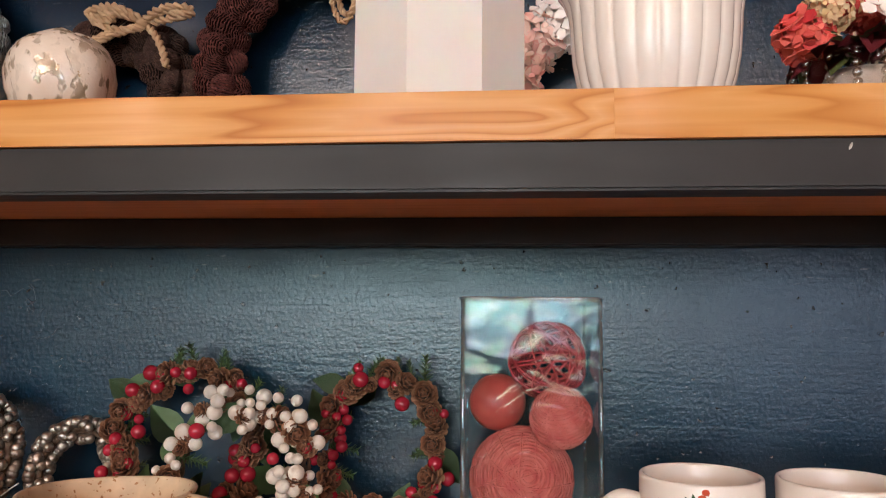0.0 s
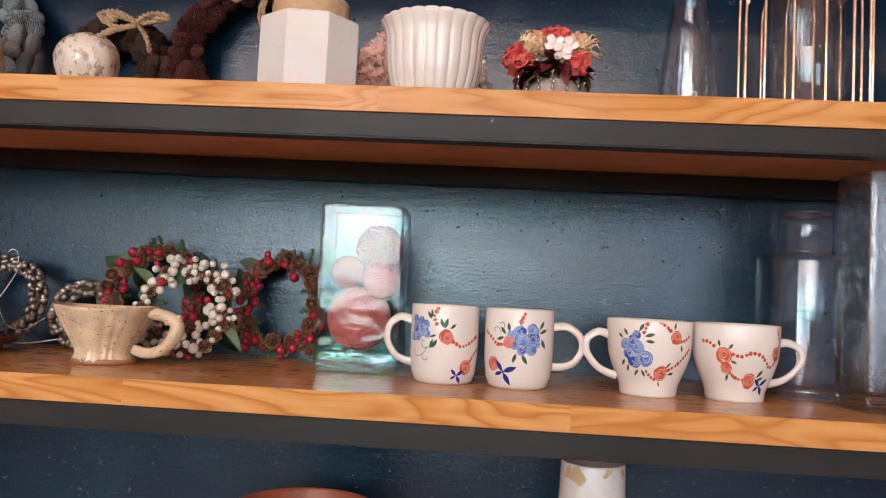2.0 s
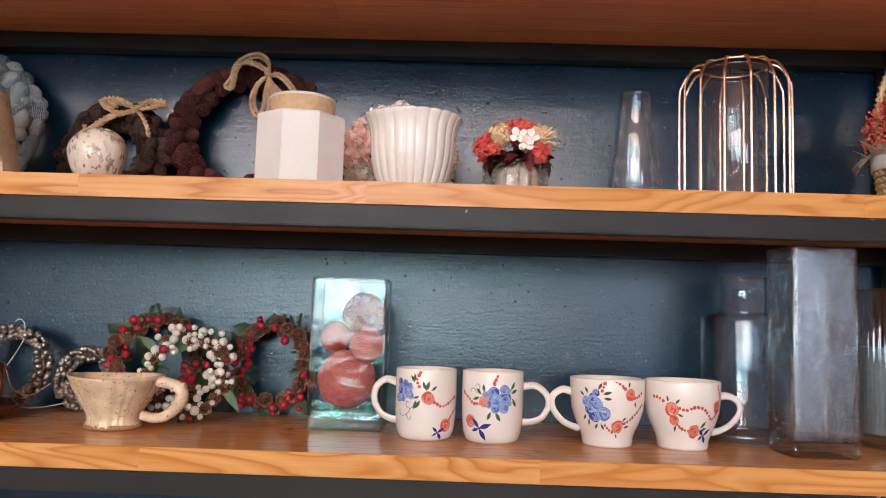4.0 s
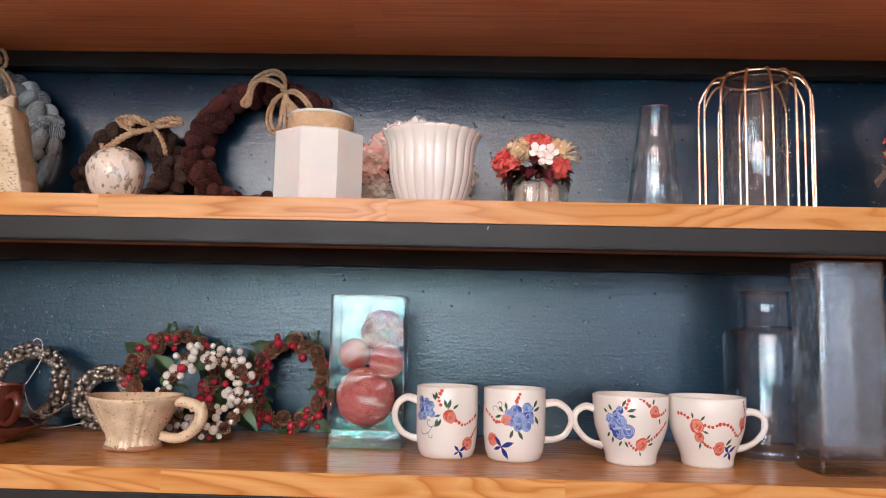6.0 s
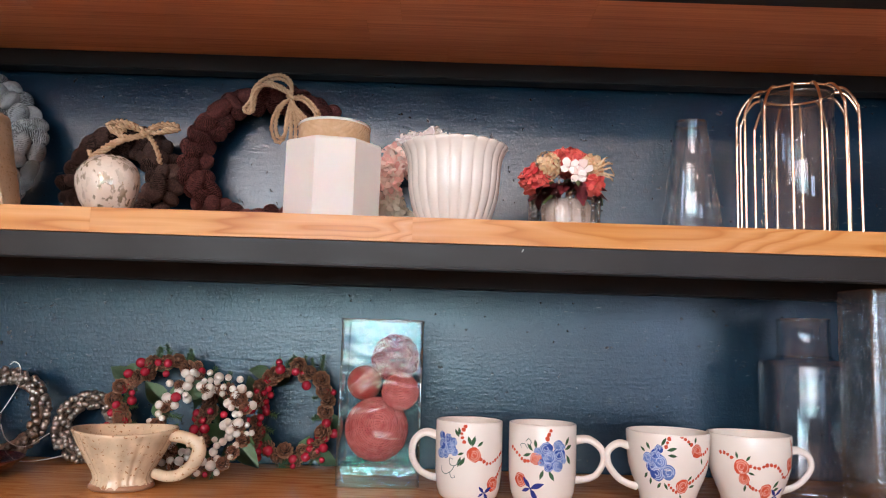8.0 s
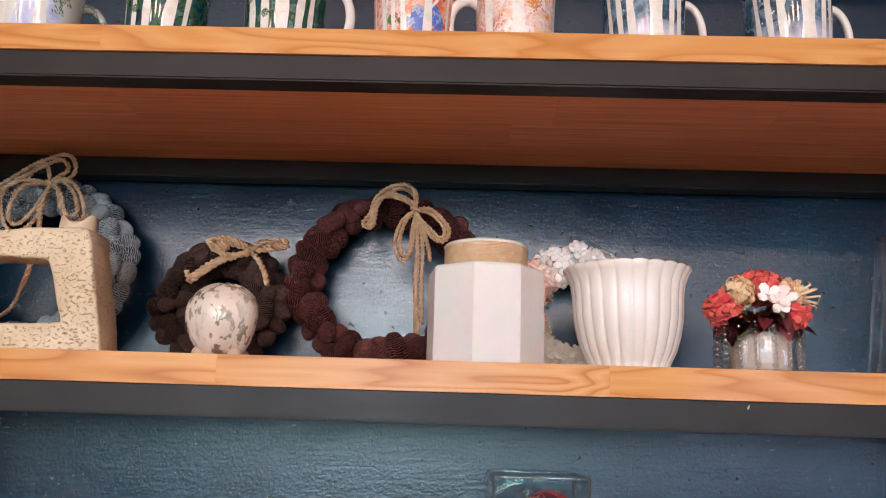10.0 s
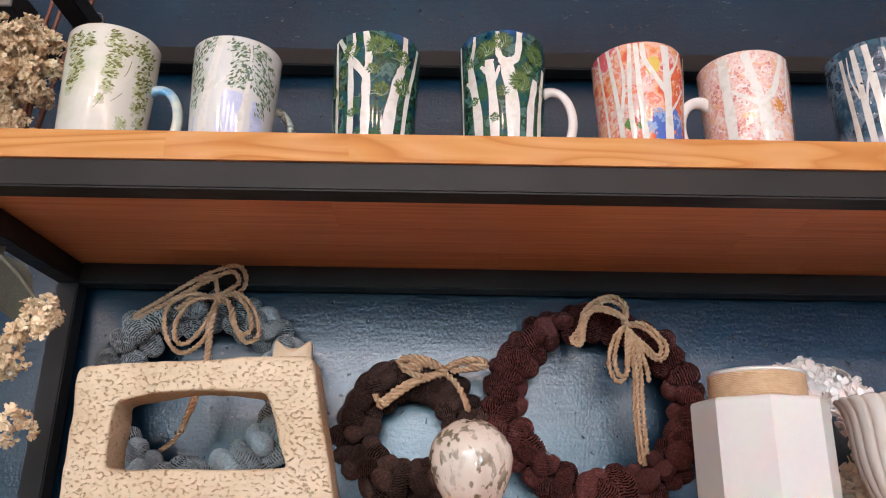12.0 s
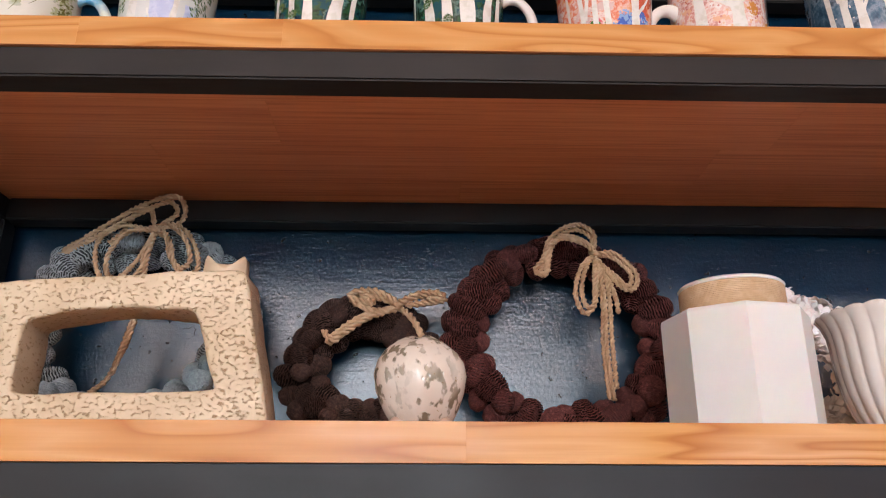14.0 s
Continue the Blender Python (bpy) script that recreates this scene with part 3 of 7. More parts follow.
chain(m2, TALL, [(0.004, 0.083), (0.001, 0.076), (-0.001, 0.070)], 0.0020, CORAL, rg)
chain(m2, TALL, [(-0.017, 0.049), (-0.027, 0.049), (-0.036, 0.056), (-0.046, 0.062)], 0.0018, CORAL, rg)
leaves(m2, TALL, [(0.022, 0.066, 60, 0.010), (0.022, 0.062, 25, 0.010), (0.024, 0.056, -60, 0.011), (-0.012, 0.063, 100, 0.009), (-0.016, 0.060, 130, 0.009), (-0.018, 0.057, 200, 0.009), (-0.004, 0.040, 250, 0.010), (0.002, 0.039, -60, 0.011)], LEAFG)
b = Brush(TALL, 0.0004)
for pts in ([(-0.022, 0.062), (-0.026, 0.067), (-0.031, 0.066), (-0.030, 0.062)], [(-0.024, 0.070), (-0.021, 0.073), (-0.018, 0.070), (-0.019, 0.066)]):
    b.stroke(pts, 0.0008, 5)
b.done("painted_scroll", LINE, m2)
bird(m2, TALL, -0.019, 0.019, 0.013, 0)

# third mug, wide, handle to the left
m3 = mug(pose(0.600, 0.129, ZL), WIDE, [(-0.043, 0, 0.064), (-0.057, 0, 0.067), (-0.069, 0, 0.058), (-0.069, 0, 0.044), (-0.059, 0, 0.030), (-0.048, 0, 0.023), (-0.035, 0, 0.019)], 0.0046,
         "wide white mug with blue rose cluster and coral chains", SPUN)
for u, z, r in ((-0.036, 0.056, 0.0065), (-0.027, 0.061, 0.006), (-0.022, 0.053, 0.008), (-0.032, 0.047, 0.0065), (-0.026, 0.040, 0.0085), (-0.013, 0.042, 0.0085), (-0.023, 0.067, 0.005)):
    rose(m3, WIDE, u, z, r, BLUE_A if rg.random() < 0.4 else BLUE_B, LIGHTB, rg)
rose(m3, WIDE, 0.021, 0.066, 0.0075, CORAL, LIGHTC, rg)
rose(m3, WIDE, 0.006, 0.027, 0.0085, CORAL, LIGHTC, rg)
chain(m3, WIDE, [(-0.010, 0.083), (-0.013, 0.076), (-0.015, 0.070)], 0.0019, CORAL, rg)
chain(m3, WIDE, [(0.002, 0.082), (0.009, 0.077), (0.015, 0.072)], 0.0019, CORAL, rg)
chain(m3, WIDE, [(0.028, 0.062), (0.034, 0.063), (0.042, 0.068)], 0.0018, CORAL, rg)
chain(m3, WIDE, [(0.016, 0.031), (0.026, 0.037), (0.036, 0.046), (0.046, 0.054)], 0.0018, CORAL, rg)
chain(m3, WIDE, [(-0.012, 0.028), (-0.007, 0.023), (-0.001, 0.020)], 0.0018, CORAL, rg)
leaves(m3, WIDE, [(-0.020, 0.071, 60, 0.009), (-0.014, 0.066, 15, 0.010), (-0.013, 0.061, -5, 0.009), (-0.033, 0.066, 120, 0.008), (-0.039, 0.063, 140, 0.007), (-0.038, 0.040, 230, 0.008), (-0.034, 0.035, 250, 0.008), (-0.022, 0.030, 230, 0.008), (-0.018, 0.030, -60, 0.008),
                   (0.018, 0.074, 80, 0.007), (0.014, 0.071, 130, 0.007), (0.028, 0.058, -70, 0.007), (0.016, 0.026, 10, 0.008), (0.012, 0.033, 50, 0.007), (0.004, 0.018, -60, 0.006)], LEAFG)

# fourth mug, wide, handle to the right
m4 = mug(pose(0.694, 0.128, ZL), WIDE, [(0.044, 0, 0.064), (0.058, 0, 0.065), (0.070, 0, 0.058), (0.072, 0, 0.045), (0.062, 0, 0.031), (0.050, 0, 0.023), (0.036, 0, 0.019)], 0.0046,
         "wide white mug with coral rose garland and navy bird", SPUN)
for u, z, r in ((-0.026, 0.050, 0.0085), (-0.024, 0.037, 0.0065), (0.004, 0.024, 0.0085), (0.038, 0.054, 0.0078)):
    rose(m4, WIDE, u, z, r, CORAL, LIGHTC, rg)
chain(m4, WIDE, [(-0.050, 0.064), (-0.042, 0.063), (-0.034, 0.058)], 0.0019, CORAL, rg)
chain(m4, WIDE, [(-0.016, 0.052), (-0.008, 0.050), (0.004, 0.054), (0.014, 0.052), (0.022, 0.045), (0.028, 0.039), (0.034, 0.042), (0.037, 0.047)], 0.0019, CORAL, rg)
chain(m4, WIDE, [(0.036, 0.083), (0.040, 0.075), (0.044, 0.066), (0.042, 0.061)], 0.0019, CORAL, rg)
chain(m4, WIDE, [(-0.020, 0.032), (-0.012, 0.026), (-0.004, 0.025)], 0.0018, CORAL, rg)
leaves(m4, WIDE, [(-0.030, 0.059, 100, 0.007), (-0.021, 0.057, 50, 0.007), (-0.019, 0.045, -20, 0.007), (-0.022, 0.031, 250, 0.008), (-0.019, 0.032, -60, 0.006), (0.013, 0.028, 50, 0.010), (0.014, 0.025, 20, 0.009)], LEAFG)
bird(m4, WIDE, 0.021, 0.019, 0.011, 15)


# ---- tree mugs on the top shelf ----
def blotch(name, cols, scale, seed, low=None, top=None, dab=0):
    """A washed, mottled glaze; low and top: another wash near the foot or the rim."""
    m = shader(name, cols[0], 0.06, spec=0.75)
    tc = add(m, "TexCoord").outputs["Object"]
    mp = add(m, "Mapping")
    mp.inputs["Location"].default_value = (seed, seed * 0.7, 0)
    link(m, tc, mp.inputs["Vector"])
    f = noise_tex(m, mp.outputs[0], scale, 5, 0.62, 0.2)
    if dab:
        cell = add(m, "TexVoronoi", Scale=dab)
        link(m, mp.outputs[0], cell.inputs["Vector"])
        f = math_node(m, "ADD", math_node(m, "MULTIPLY", f, 0.62), math_node(m, "MULTIPLY", cell.outputs["Color"], 0.38))
    k = len(cols)
    c = ramp(m, f, *[(0.38 + 0.24 * i / max(1, k - 1), col) for i, col in enumerate(cols)])
    sep = add(m, "SeparateXYZ")
    link(m, tc, sep.inputs[0])
    wob = math_node(m, "ADD", sep.outputs[2], math_node(m, "MULTIPLY", noise_tex(m, mp.outputs[0], 30, 3), 0.05))
    if low:
        c = mix(m, ramp(m, wob, *grey((low[1], 1.0), (low[1] + 0.02, 0.0))), c, low[0])
    if top:
        c = mix(m, ramp(m, wob, *grey((top[1], 0.0), (top[1] + 0.02, 1.0))), c, top[0])
    colour(m, c)
    bump(m, noise_tex(m, tc, 60, 2), 0.15, 0.0005)
    return m


WHITE_PAINT = M_WHITE
BIRCH = blotch("birch_white_paint", [(0.65, 0.63, 0.54), (0.72, 0.69, 0.62), (0.75, 0.72, 0.655), (0.73, 0.70, 0.64), (0.67, 0.63, 0.55)], 70, 8.0)
TREE = "row of painted tree mugs on the top shelf"


def tall_mug(x, y, h, r0, r1, skin, handle_turn, label, handle_mat):
    outer = [(r0 * 0.90, 0.0), (r0 * 0.97, 0.004), (r0, 0.012), (r0 + (r1 - r0) * 0.5, h * 0.5), (r0 + (r1 - r0) * 0.85, h * 0.8), (r1, h - 0.0016)]
    ob = thing("mug", pose(x, y, ZT), label, "mug", TREE)
    part("body", lathe(cup_profile(outer), 64), skin, ob)
    hr = r0 + (r1 - r0) * 0.5
    pts = [(hr - 0.003, 0, h * 0.685), (hr + 0.007, 0, h * 0.715), (hr + 0.018, 0, h * 0.695), (hr + 0.0265, 0, h * 0.62), (hr + 0.030, 0, h * 0.51), (hr + 0.0275, 0, h * 0.39), (hr + 0.019, 0, h * 0.275), (hr + 0.008, 0, h * 0.205), (hr - 0.004, 0, h * 0.175)]
    part("handle", handle_mesh(pts, 0.0058, 0.75), handle_mat, ob, at=pose(0, 0, 0, 0, 0, handle_turn))
    return ob, outer


def dashes(ob, prof, zones, material, rng, size=0.0045):
    b = Brush(prof, 0.00045)
    for u0, u1, z0, z1, n, ang in zones:
        for _ in range(n):
            b.leaf(rng.uniform(u0, u1), rng.uniform(z0, z1), radians(ang + rng.uniform(-25, 25)), size * rng.uniform(0.7, 1.2))
    b.done("leaf_motif", material, ob, kind="stuff")


rt = random.Random(7)


def limb(ob, prof, *strokes, material=None, lift=0.0006):
    """Painted limbs: each stroke is (width at the start, at the end, (arc, height), ...)."""
    for n, (w0, w1, *pts) in enumerate(strokes):
        b = Brush(prof, lift)
        b.stroke(pts, lambda q, w0=w0, w1=w1: (w0 + (w1 - w0) * q) * (1 + 0.10 * math.sin(19 * q + w0 * 4000)), 7, 0.00006 * n)
        b.done("trunk_motif", material or BIRCH, ob)


def clumps(ob, prof, items, material, rng, small=0.0011, big=0.0030, lift=0.0009):
    """Dabbed foliage: many little ragged dabs in each clump."""
    b = Brush(prof, lift)
    for u, z, r, n in items:
        for _ in range(n):
            a, q = rng.uniform(0, 6.3), math.sqrt(rng.random())
            b.disc(u + r * q * math.cos(a), z + r * q * math.sin(a), rng.uniform(small, big) * (1.25 - 0.7 * q), 7, 0.45, rng, rng.uniform(0, 0.0002))
    b.done("painted_foliage", material, ob, kind="stuff")


def fronds(ob, prof, items, material, rng, lift=0.0009):
    """Brushed foliage: fine strokes fanning out of each clump."""
    b = Brush(prof, lift)
    for u, z, r, n in items:
        for _ in range(n):
            a, q = rng.uniform(0, 6.3), math.sqrt(rng.random()) * 0.75
            x, y = u + r * q * math.cos(a), z + r * q * math.sin(a)
            ln = r * rng.uniform(0.25, 0.5)
            b.stroke([(x, y), (x + ln * 0.5 * math.cos(a + 0.2), y + ln * 0.5 * math.sin(a + 0.2)), (x + ln * math.cos(a), y + ln * math.sin(a))], lambda t: 0.0011 * (1 - 0.7 * t), 2, rng.uniform(0, 0.0002))
    b.done("painted_foliage", material, ob, kind="stuff")


def sprays(ob, prof, items, material, rng):
    b = Brush(prof, 0.0012)
    for u, z, ln, n in items:
        for k in range(n):
            a = radians(90 + rng.uniform(-75, 75))
            e = (u + ln * 0.5 * math.cos(a), z + ln * 0.5 * math.sin(a))
            b.stroke([(u, z), e, (u + ln * math.cos(a + 0.3), z + ln * math.sin(a + 0.3))], lambda q: 0.0005 - 0.0003 * q, 4)
    b.done("twig_motif", material, ob, kind="stuff")


OLIVE, OLIVE2 = glaze("olive_dash_paint", (0.19, 0.185, 0.055)), glaze("green_dash_paint", (0.13, 0.19, 0.12))
OLIVE4 = glaze("mid_olive_dash_paint", (0.24, 0.27, 0.12))
TEALH = blotch("turquoise_handle_glaze", [(0.05, 0.24, 0.46), (0.10, 0.34, 0.56), (0.62, 0.66, 0.55)], 14, 2.0, low=((0.66, 0.68, 0.58), 0.110))
skin = blotch("pale_willow_glaze", [(0.66, 0.635, 0.545), (0.69, 0.66, 0.57), (0.66, 0.64, 0.53), (0.61, 0.61, 0.48)], 20, 1.3, low=((0.65, 0.57, 0.49), 0.044))
m, p = tall_mug(-0.446, 0.128, 0.164, 0.0412, 0.0468, skin, 8, "cream mug painted with green willow leaves, blue handle", TEALH)
WASH = glaze("pale_green_wash", (0.50, 0.53, 0.30))
WILLOW = [(-0.034, 0.144, 0.011, 1.0), (-0.019, 0.143, 0.009, 0.8), (-0.030, 0.124, 0.010, 1.0), (-0.031, 0.106, 0.009, 0.8), (-0.024, 0.113, 0.008, 0.6), (-0.034, 0.092, 0.006, 0.4),
          (0.009, 0.146, 0.010, 1.0), (0.018, 0.140, 0.008, 0.8), (0.012, 0.126, 0.009, 1.0), (0.009, 0.110, 0.008, 0.9), (0.008, 0.094, 0.006, 0.6), (0.003, 0.080, 0.004, 0.2),
          (0.036, 0.146, 0.010, 1.0), (0.048, 0.138, 0.011, 1.0), (0.044, 0.120, 0.010, 1.0), (0.052, 0.112, 0.009, 0.8), (0.042, 0.100, 0.008, 0.9), (0.050, 0.090, 0.009, 0.8), (0.042, 0.080, 0.007, 0.6), (0.050, 0.066, 0.008, 0.4), (0.028, 0.058, 0.007, 0.15), (0.034, 0.046, 0.006, 0.15)]
WILLOW = [(u + 0.011, z, r, d) for u, z, r, d in WILLOW]
clumps(m, p, [(u, z, r * 1.05, 30) for u, z, r, d in WILLOW], WASH, rt, 0.0006, 0.0026, 0.0003)
clumps(m, p, [(u, z - 0.003, r * 1.1, 16) for u, z, r, d in WILLOW], glaze("pale_leaf_wash", (0.58, 0.59, 0.44)), rt, 0.0010, 0.0034, 0.0002)
dashes(m, p, [(u - r, u + r * 0.6, z - r, z + r, int(19 * d * (r / 0.009) ** 2), 6 if u < 0.04 else 35) for u, z, r, d in WILLOW], OLIVE, rt, 0.0056)
dashes(m, p, [(u - r, u + r * 0.6, z - r, z + r, int(6 * d), 15 if u < 0.03 else 45) for u, z, r, d in WILLOW], OLIVE4, rt, 0.0056)
limb(m, p, (0.0008, 0.0005, (0.039, 0.128), (0.037, 0.116), (0.034, 0.108)), (0.0007, 0.0004, (0.035, 0.090), (0.029, 0.082), (0.025, 0.078)), (0.0007, 0.0004, (0.017, 0.084), (0.013, 0.074), (0.009, 0.068)), material=OLIVE)
skin = blotch("misty_blue_glaze", [(0.64, 0.64, 0.60), (0.68, 0.67, 0.63), (0.58, 0.61, 0.54)], 22, 4.1)
m, p = tall_mug(-0.312, 0.128, 0.152, 0.0392, 0.0460, skin, 42, "white mug painted with green foliage over violet mist", blotch("mottled_green_handle", [(0.50, 0.56, 0.46), (0.70, 0.70, 0.62), (0.08, 0.14, 0.08), (0.62, 0.64, 0.52)], 60, 3.0))
MIST = blotch("violet_mist_wash", [(0.40, 0.45, 0.64), (0.56, 0.59, 0.72), (0.46, 0.51, 0.69)], 60, 2.0)
limb(m, p, (0.026, 0.020, (0.006, 0.004), (0.008, 0.05), (0.012, 0.090)), (0.022, 0.014, (0.042, 0.004), (0.042, 0.05), (0.040, 0.084)), (0.007, 0.004, (-0.038, 0.004), (-0.037, 0.04), (-0.036, 0.066)), material=MIST, lift=0.0002)
SPRAY = [(u + 0.006, z, r) for u, z, r in ((-0.038, 0.132, 0.012), (-0.042, 0.112, 0.010), (-0.038, 0.094, 0.009), (-0.044, 0.078, 0.006), (0.004, 0.136, 0.010), (0.018, 0.134, 0.011), (0.008, 0.118, 0.009), (0.020, 0.114, 0.010), (0.004, 0.100, 0.008), (0.016, 0.098, 0.007), (0.034, 0.136, 0.010), (0.040, 0.120, 0.011), (0.034, 0.104, 0.010), (0.042, 0.092, 0.010), (0.038, 0.078, 0.007), (0.050, 0.110, 0.008), (-0.026, 0.140, 0.008))]
clumps(m, p, [(u, z, r, 16) for u, z, r in SPRAY], glaze("grey_green_wash", (0.52, 0.58, 0.48)), rt, 0.0006, 0.0026, 0.0003)
dashes(m, p, [(u - r, u + r, z - r, z + r, int(20 * (r / 0.009) ** 2), 60 if u < -0.02 else (35 if u < 0.026 else -50)) for u, z, r in SPRAY], OLIVE2, rt, 0.0048)
dashes(m, p, [(u - r, u + r, z - r, z + r, 7, 65 if u < -0.02 else (40 if u < 0.026 else -55)) for u, z, r in SPRAY], OLIVE4, rt, 0.0048)
limb(m, p, (0.0135, 0.0075, (-0.022, 0.004), (-0.019, 0.07), (-0.011, 0.115), (-0.005, 0.149)), (0.0075, 0.0040, (0.024, 0.004), (0.023, 0.06), (0.027, 0.104)), (0.0030, 0.0008, (-0.008, 0.092), (0.002, 0.104), (0.012, 0.112)), (0.0022, 0.0008, (-0.002, 0.072), (0.006, 0.040), (0.016, 0.010)), (0.0030, 0.0020, (0.026, 0.120), (0.026, 0.132), (0.024, 0.148)))
DARKLEAF, MIDLEAF, TEALW = glaze("dark_olive_foliage", (0.055, 0.105, 0.026)), glaze("mid_green_foliage", (0.13, 0.20, 0.060)), glaze("teal_foliage", (0.012, 0.085, 0.10))
AQUA = glaze("pale_aqua_line", (0.45, 0.60, 0.55))
for x, hgt, seed, ht in ((-0.1625, 0.157, 7.0, 90), (-0.030, 0.160, 9.5, 0)):
    skin = blotch("forest_glaze", [(0.004, 0.022, 0.045), (0.008, 0.075, 0.085), (0.03, 0.10, 0.04), (0.010, 0.035, 0.022), (0.09, 0.19, 0.15), (0.012, 0.05, 0.07)], 34, seed, top=((0.03, 0.09, 0.32), 0.174))
    m, p = tall_mug(x, 0.122, hgt, 0.0402, 0.0458, skin, ht, "mug painted with white trees in a deep green forest", M_WHITE)
    if ht:
        clumps(m, p, [(0.002, 0.095, 0.012, 40), (-0.030, 0.085, 0.010, 30), (0.012, 0.075, 0.012, 30), (-0.010, 0.130, 0.014, 40)], TEALW, rt, 0.0015, 0.0035, 0.00005)
        limb(m, p, (0.0055, 0.003, (-0.058, 0.004), (-0.059, 0.06), (-0.060, 0.092)), (0.0065, 0.0045, (-0.0435, 0.004), (-0.0435, 0.07), (-0.0445, 0.127), (-0.046, 0.154)), (0.0080, 0.0065, (-0.023, 0.004), (-0.0225, 0.07), (-0.0238, 0.124)),
             (0.0105, 0.0085, (-0.006, 0.004), (-0.0055, 0.06), (-0.006, 0.106)), (0.0085, 0.0050, (-0.006, 0.104), (-0.020, 0.122), (-0.032, 0.140), (-0.041, 0.155)), (0.0075, 0.0065, (-0.006, 0.104), (-0.004, 0.125), (-0.008, 0.155)),
             (0.0145, 0.0090, (0.0175, 0.004), (0.0200, 0.06), (0.027, 0.100), (0.031, 0.116)), (0.0080, 0.0060, (0.030, 0.112), (0.034, 0.130), (0.034, 0.155)), (0.0065, 0.0040, (0.035, 0.004), (0.040, 0.08), (0.048, 0.120), (0.054, 0.150)), (0.0050, 0.0030, (-0.026, 0.122), (-0.020, 0.140), (-0.021, 0.156)))
        at = [(-0.024, 0.134, 0.009, 60), (0.004, 0.138, 0.011, 80), (0.032, 0.130, 0.009, 60), (0.000, 0.112, 0.006, 40), (0.034, 0.098, 0.010, 70), (-0.034, 0.112, 0.006, 30), (-0.036, 0.078, 0.005, 30), (0.010, 0.090, 0.009, 40), (-0.021, 0.066, 0.005, 30), (0.018, 0.140, 0.008, 40), (-0.048, 0.095, 0.006, 30)]
    else:
        clumps(m, p, [(-0.006, 0.110, 0.014, 40), (0.014, 0.085, 0.012, 30), (-0.020, 0.075, 0.010, 30)], TEALW, rt, 0.0015, 0.0035, 0.00005)
        limb(m, p, (0.0115, 0.0085, (-0.0285, 0.004), (-0.0315, 0.07), (-0.038, 0.110), (-0.040, 0.130)), (0.0055, 0.003, (-0.039, 0.126), (-0.034, 0.145), (-0.033, 0.157)), (0.0060, 0.003, (-0.0345, 0.095), (-0.041, 0.104), (-0.046, 0.108)),
             (0.0100, 0.0090, (-0.0110, 0.004), (-0.0125, 0.07), (-0.0165, 0.118), (-0.0165, 0.126)), (0.0060, 0.0030, (-0.0150, 0.106), (-0.0225, 0.116), (-0.026, 0.120)), (0.0050, 0.0028, (-0.0135, 0.098), (-0.0085, 0.110), (-0.006, 0.118)),
             (0.0145, 0.0130, (0.0085, 0.004), (0.0075, 0.07), (0.0030, 0.110), (-0.001, 0.126)), (0.0075, 0.0040, (-0.001, 0.122), (-0.007, 0.132), (-0.008, 0.157)), (0.0080, 0.0060, (0.002, 0.118), (0.012, 0.130), (0.0145, 0.157)),
             (0.0105, 0.0075, (0.0265, 0.004), (0.028, 0.07), (0.034, 0.108)), (0.0080, 0.0050, (0.0410, 0.004), (0.0425, 0.08), (0.0475, 0.125)), (0.0040, 0.0030, (-0.056, 0.004), (-0.054, 0.09), (-0.055, 0.155)))
        at = [(0.016, 0.102, 0.0115, 120), (-0.020, 0.138, 0.010, 70), (-0.004, 0.146, 0.010, 60), (-0.040, 0.128, 0.006, 30), (0.034, 0.136, 0.012, 100), (0.044, 0.100, 0.006, 30), (-0.034, 0.084, 0.005, 24), (0.024, 0.118, 0.007, 40), (-0.012, 0.062, 0.005, 20), (-0.002, 0.090, 0.006, 24)]
    fronds(m, p, [(u, z, r * 1.0, n * 3) for u, z, r, n in at], DARKLEAF, rt)
    fronds(m, p, [(u, z, r * 1.0, n) for u, z, r, n in at], MIDLEAF, rt, 0.0011)
    sprays(m, p, [(u, z - r * 0.8, r * 1.5, 4) for u, z, r, n in at], AQUA, rt)
skin = blotch("autumn_glaze", [(0.66, 0.12, 0.06), (0.74, 0.32, 0.14), (0.76, 0.50, 0.40), (0.70, 0.17, 0.08), (0.76, 0.66, 0.58), (0.64, 0.12, 0.14)], 30, 3.3)
m, p = tall_mug(0.113, 0.124, 0.149, 0.0396, 0.0470, skin, 90, "mug painted with white trees over red and orange autumn leaves", M_WHITE)
clumps(m, p, [(-0.023, 0.060, 0.006, 40), (-0.010, 0.058, 0.005, 30)], glaze("grass_green_paint", (0.10, 0.24, 0.06)), rt, 0.0012, 0.0030, 0.0002)
clumps(m, p, [(-0.034, 0.070, 0.012, 60), (-0.012, 0.082, 0.010, 50), (-0.020, 0.110, 0.012, 50), (-0.002, 0.100, 0.008, 30)], glaze("pale_pink_wash", (0.76, 0.52, 0.46)), rt, 0.0010, 0.0030, 0.0002)
clumps(m, p, [(0.010, 0.062, 0.009, 90), (0.012, 0.048, 0.010, 70), (0.034, 0.062, 0.009, 90), (0.036, 0.046, 0.010, 70), (0.030, 0.074, 0.005, 30)], glaze("cobalt_wash", (0.09, 0.17, 0.54)), rt, 0.0014, 0.0034, 0.0002)
clumps(m, p, [(0.010, 0.068, 0.008, 30), (0.034, 0.066, 0.008, 24), (0.0, 0.055, 0.006, 20)], glaze("sky_wash", (0.30, 0.45, 0.72)), rt, 0.0010, 0.0026, 0.0003)
clumps(m, p, [(0.034, 0.118, 0.012, 80), (0.036, 0.095, 0.010, 60), (0.022, 0.100, 0.006, 30)], glaze("vermilion_paint", (0.68, 0.13, 0.05)), rt, 0.0010, 0.0032, 0.0002)
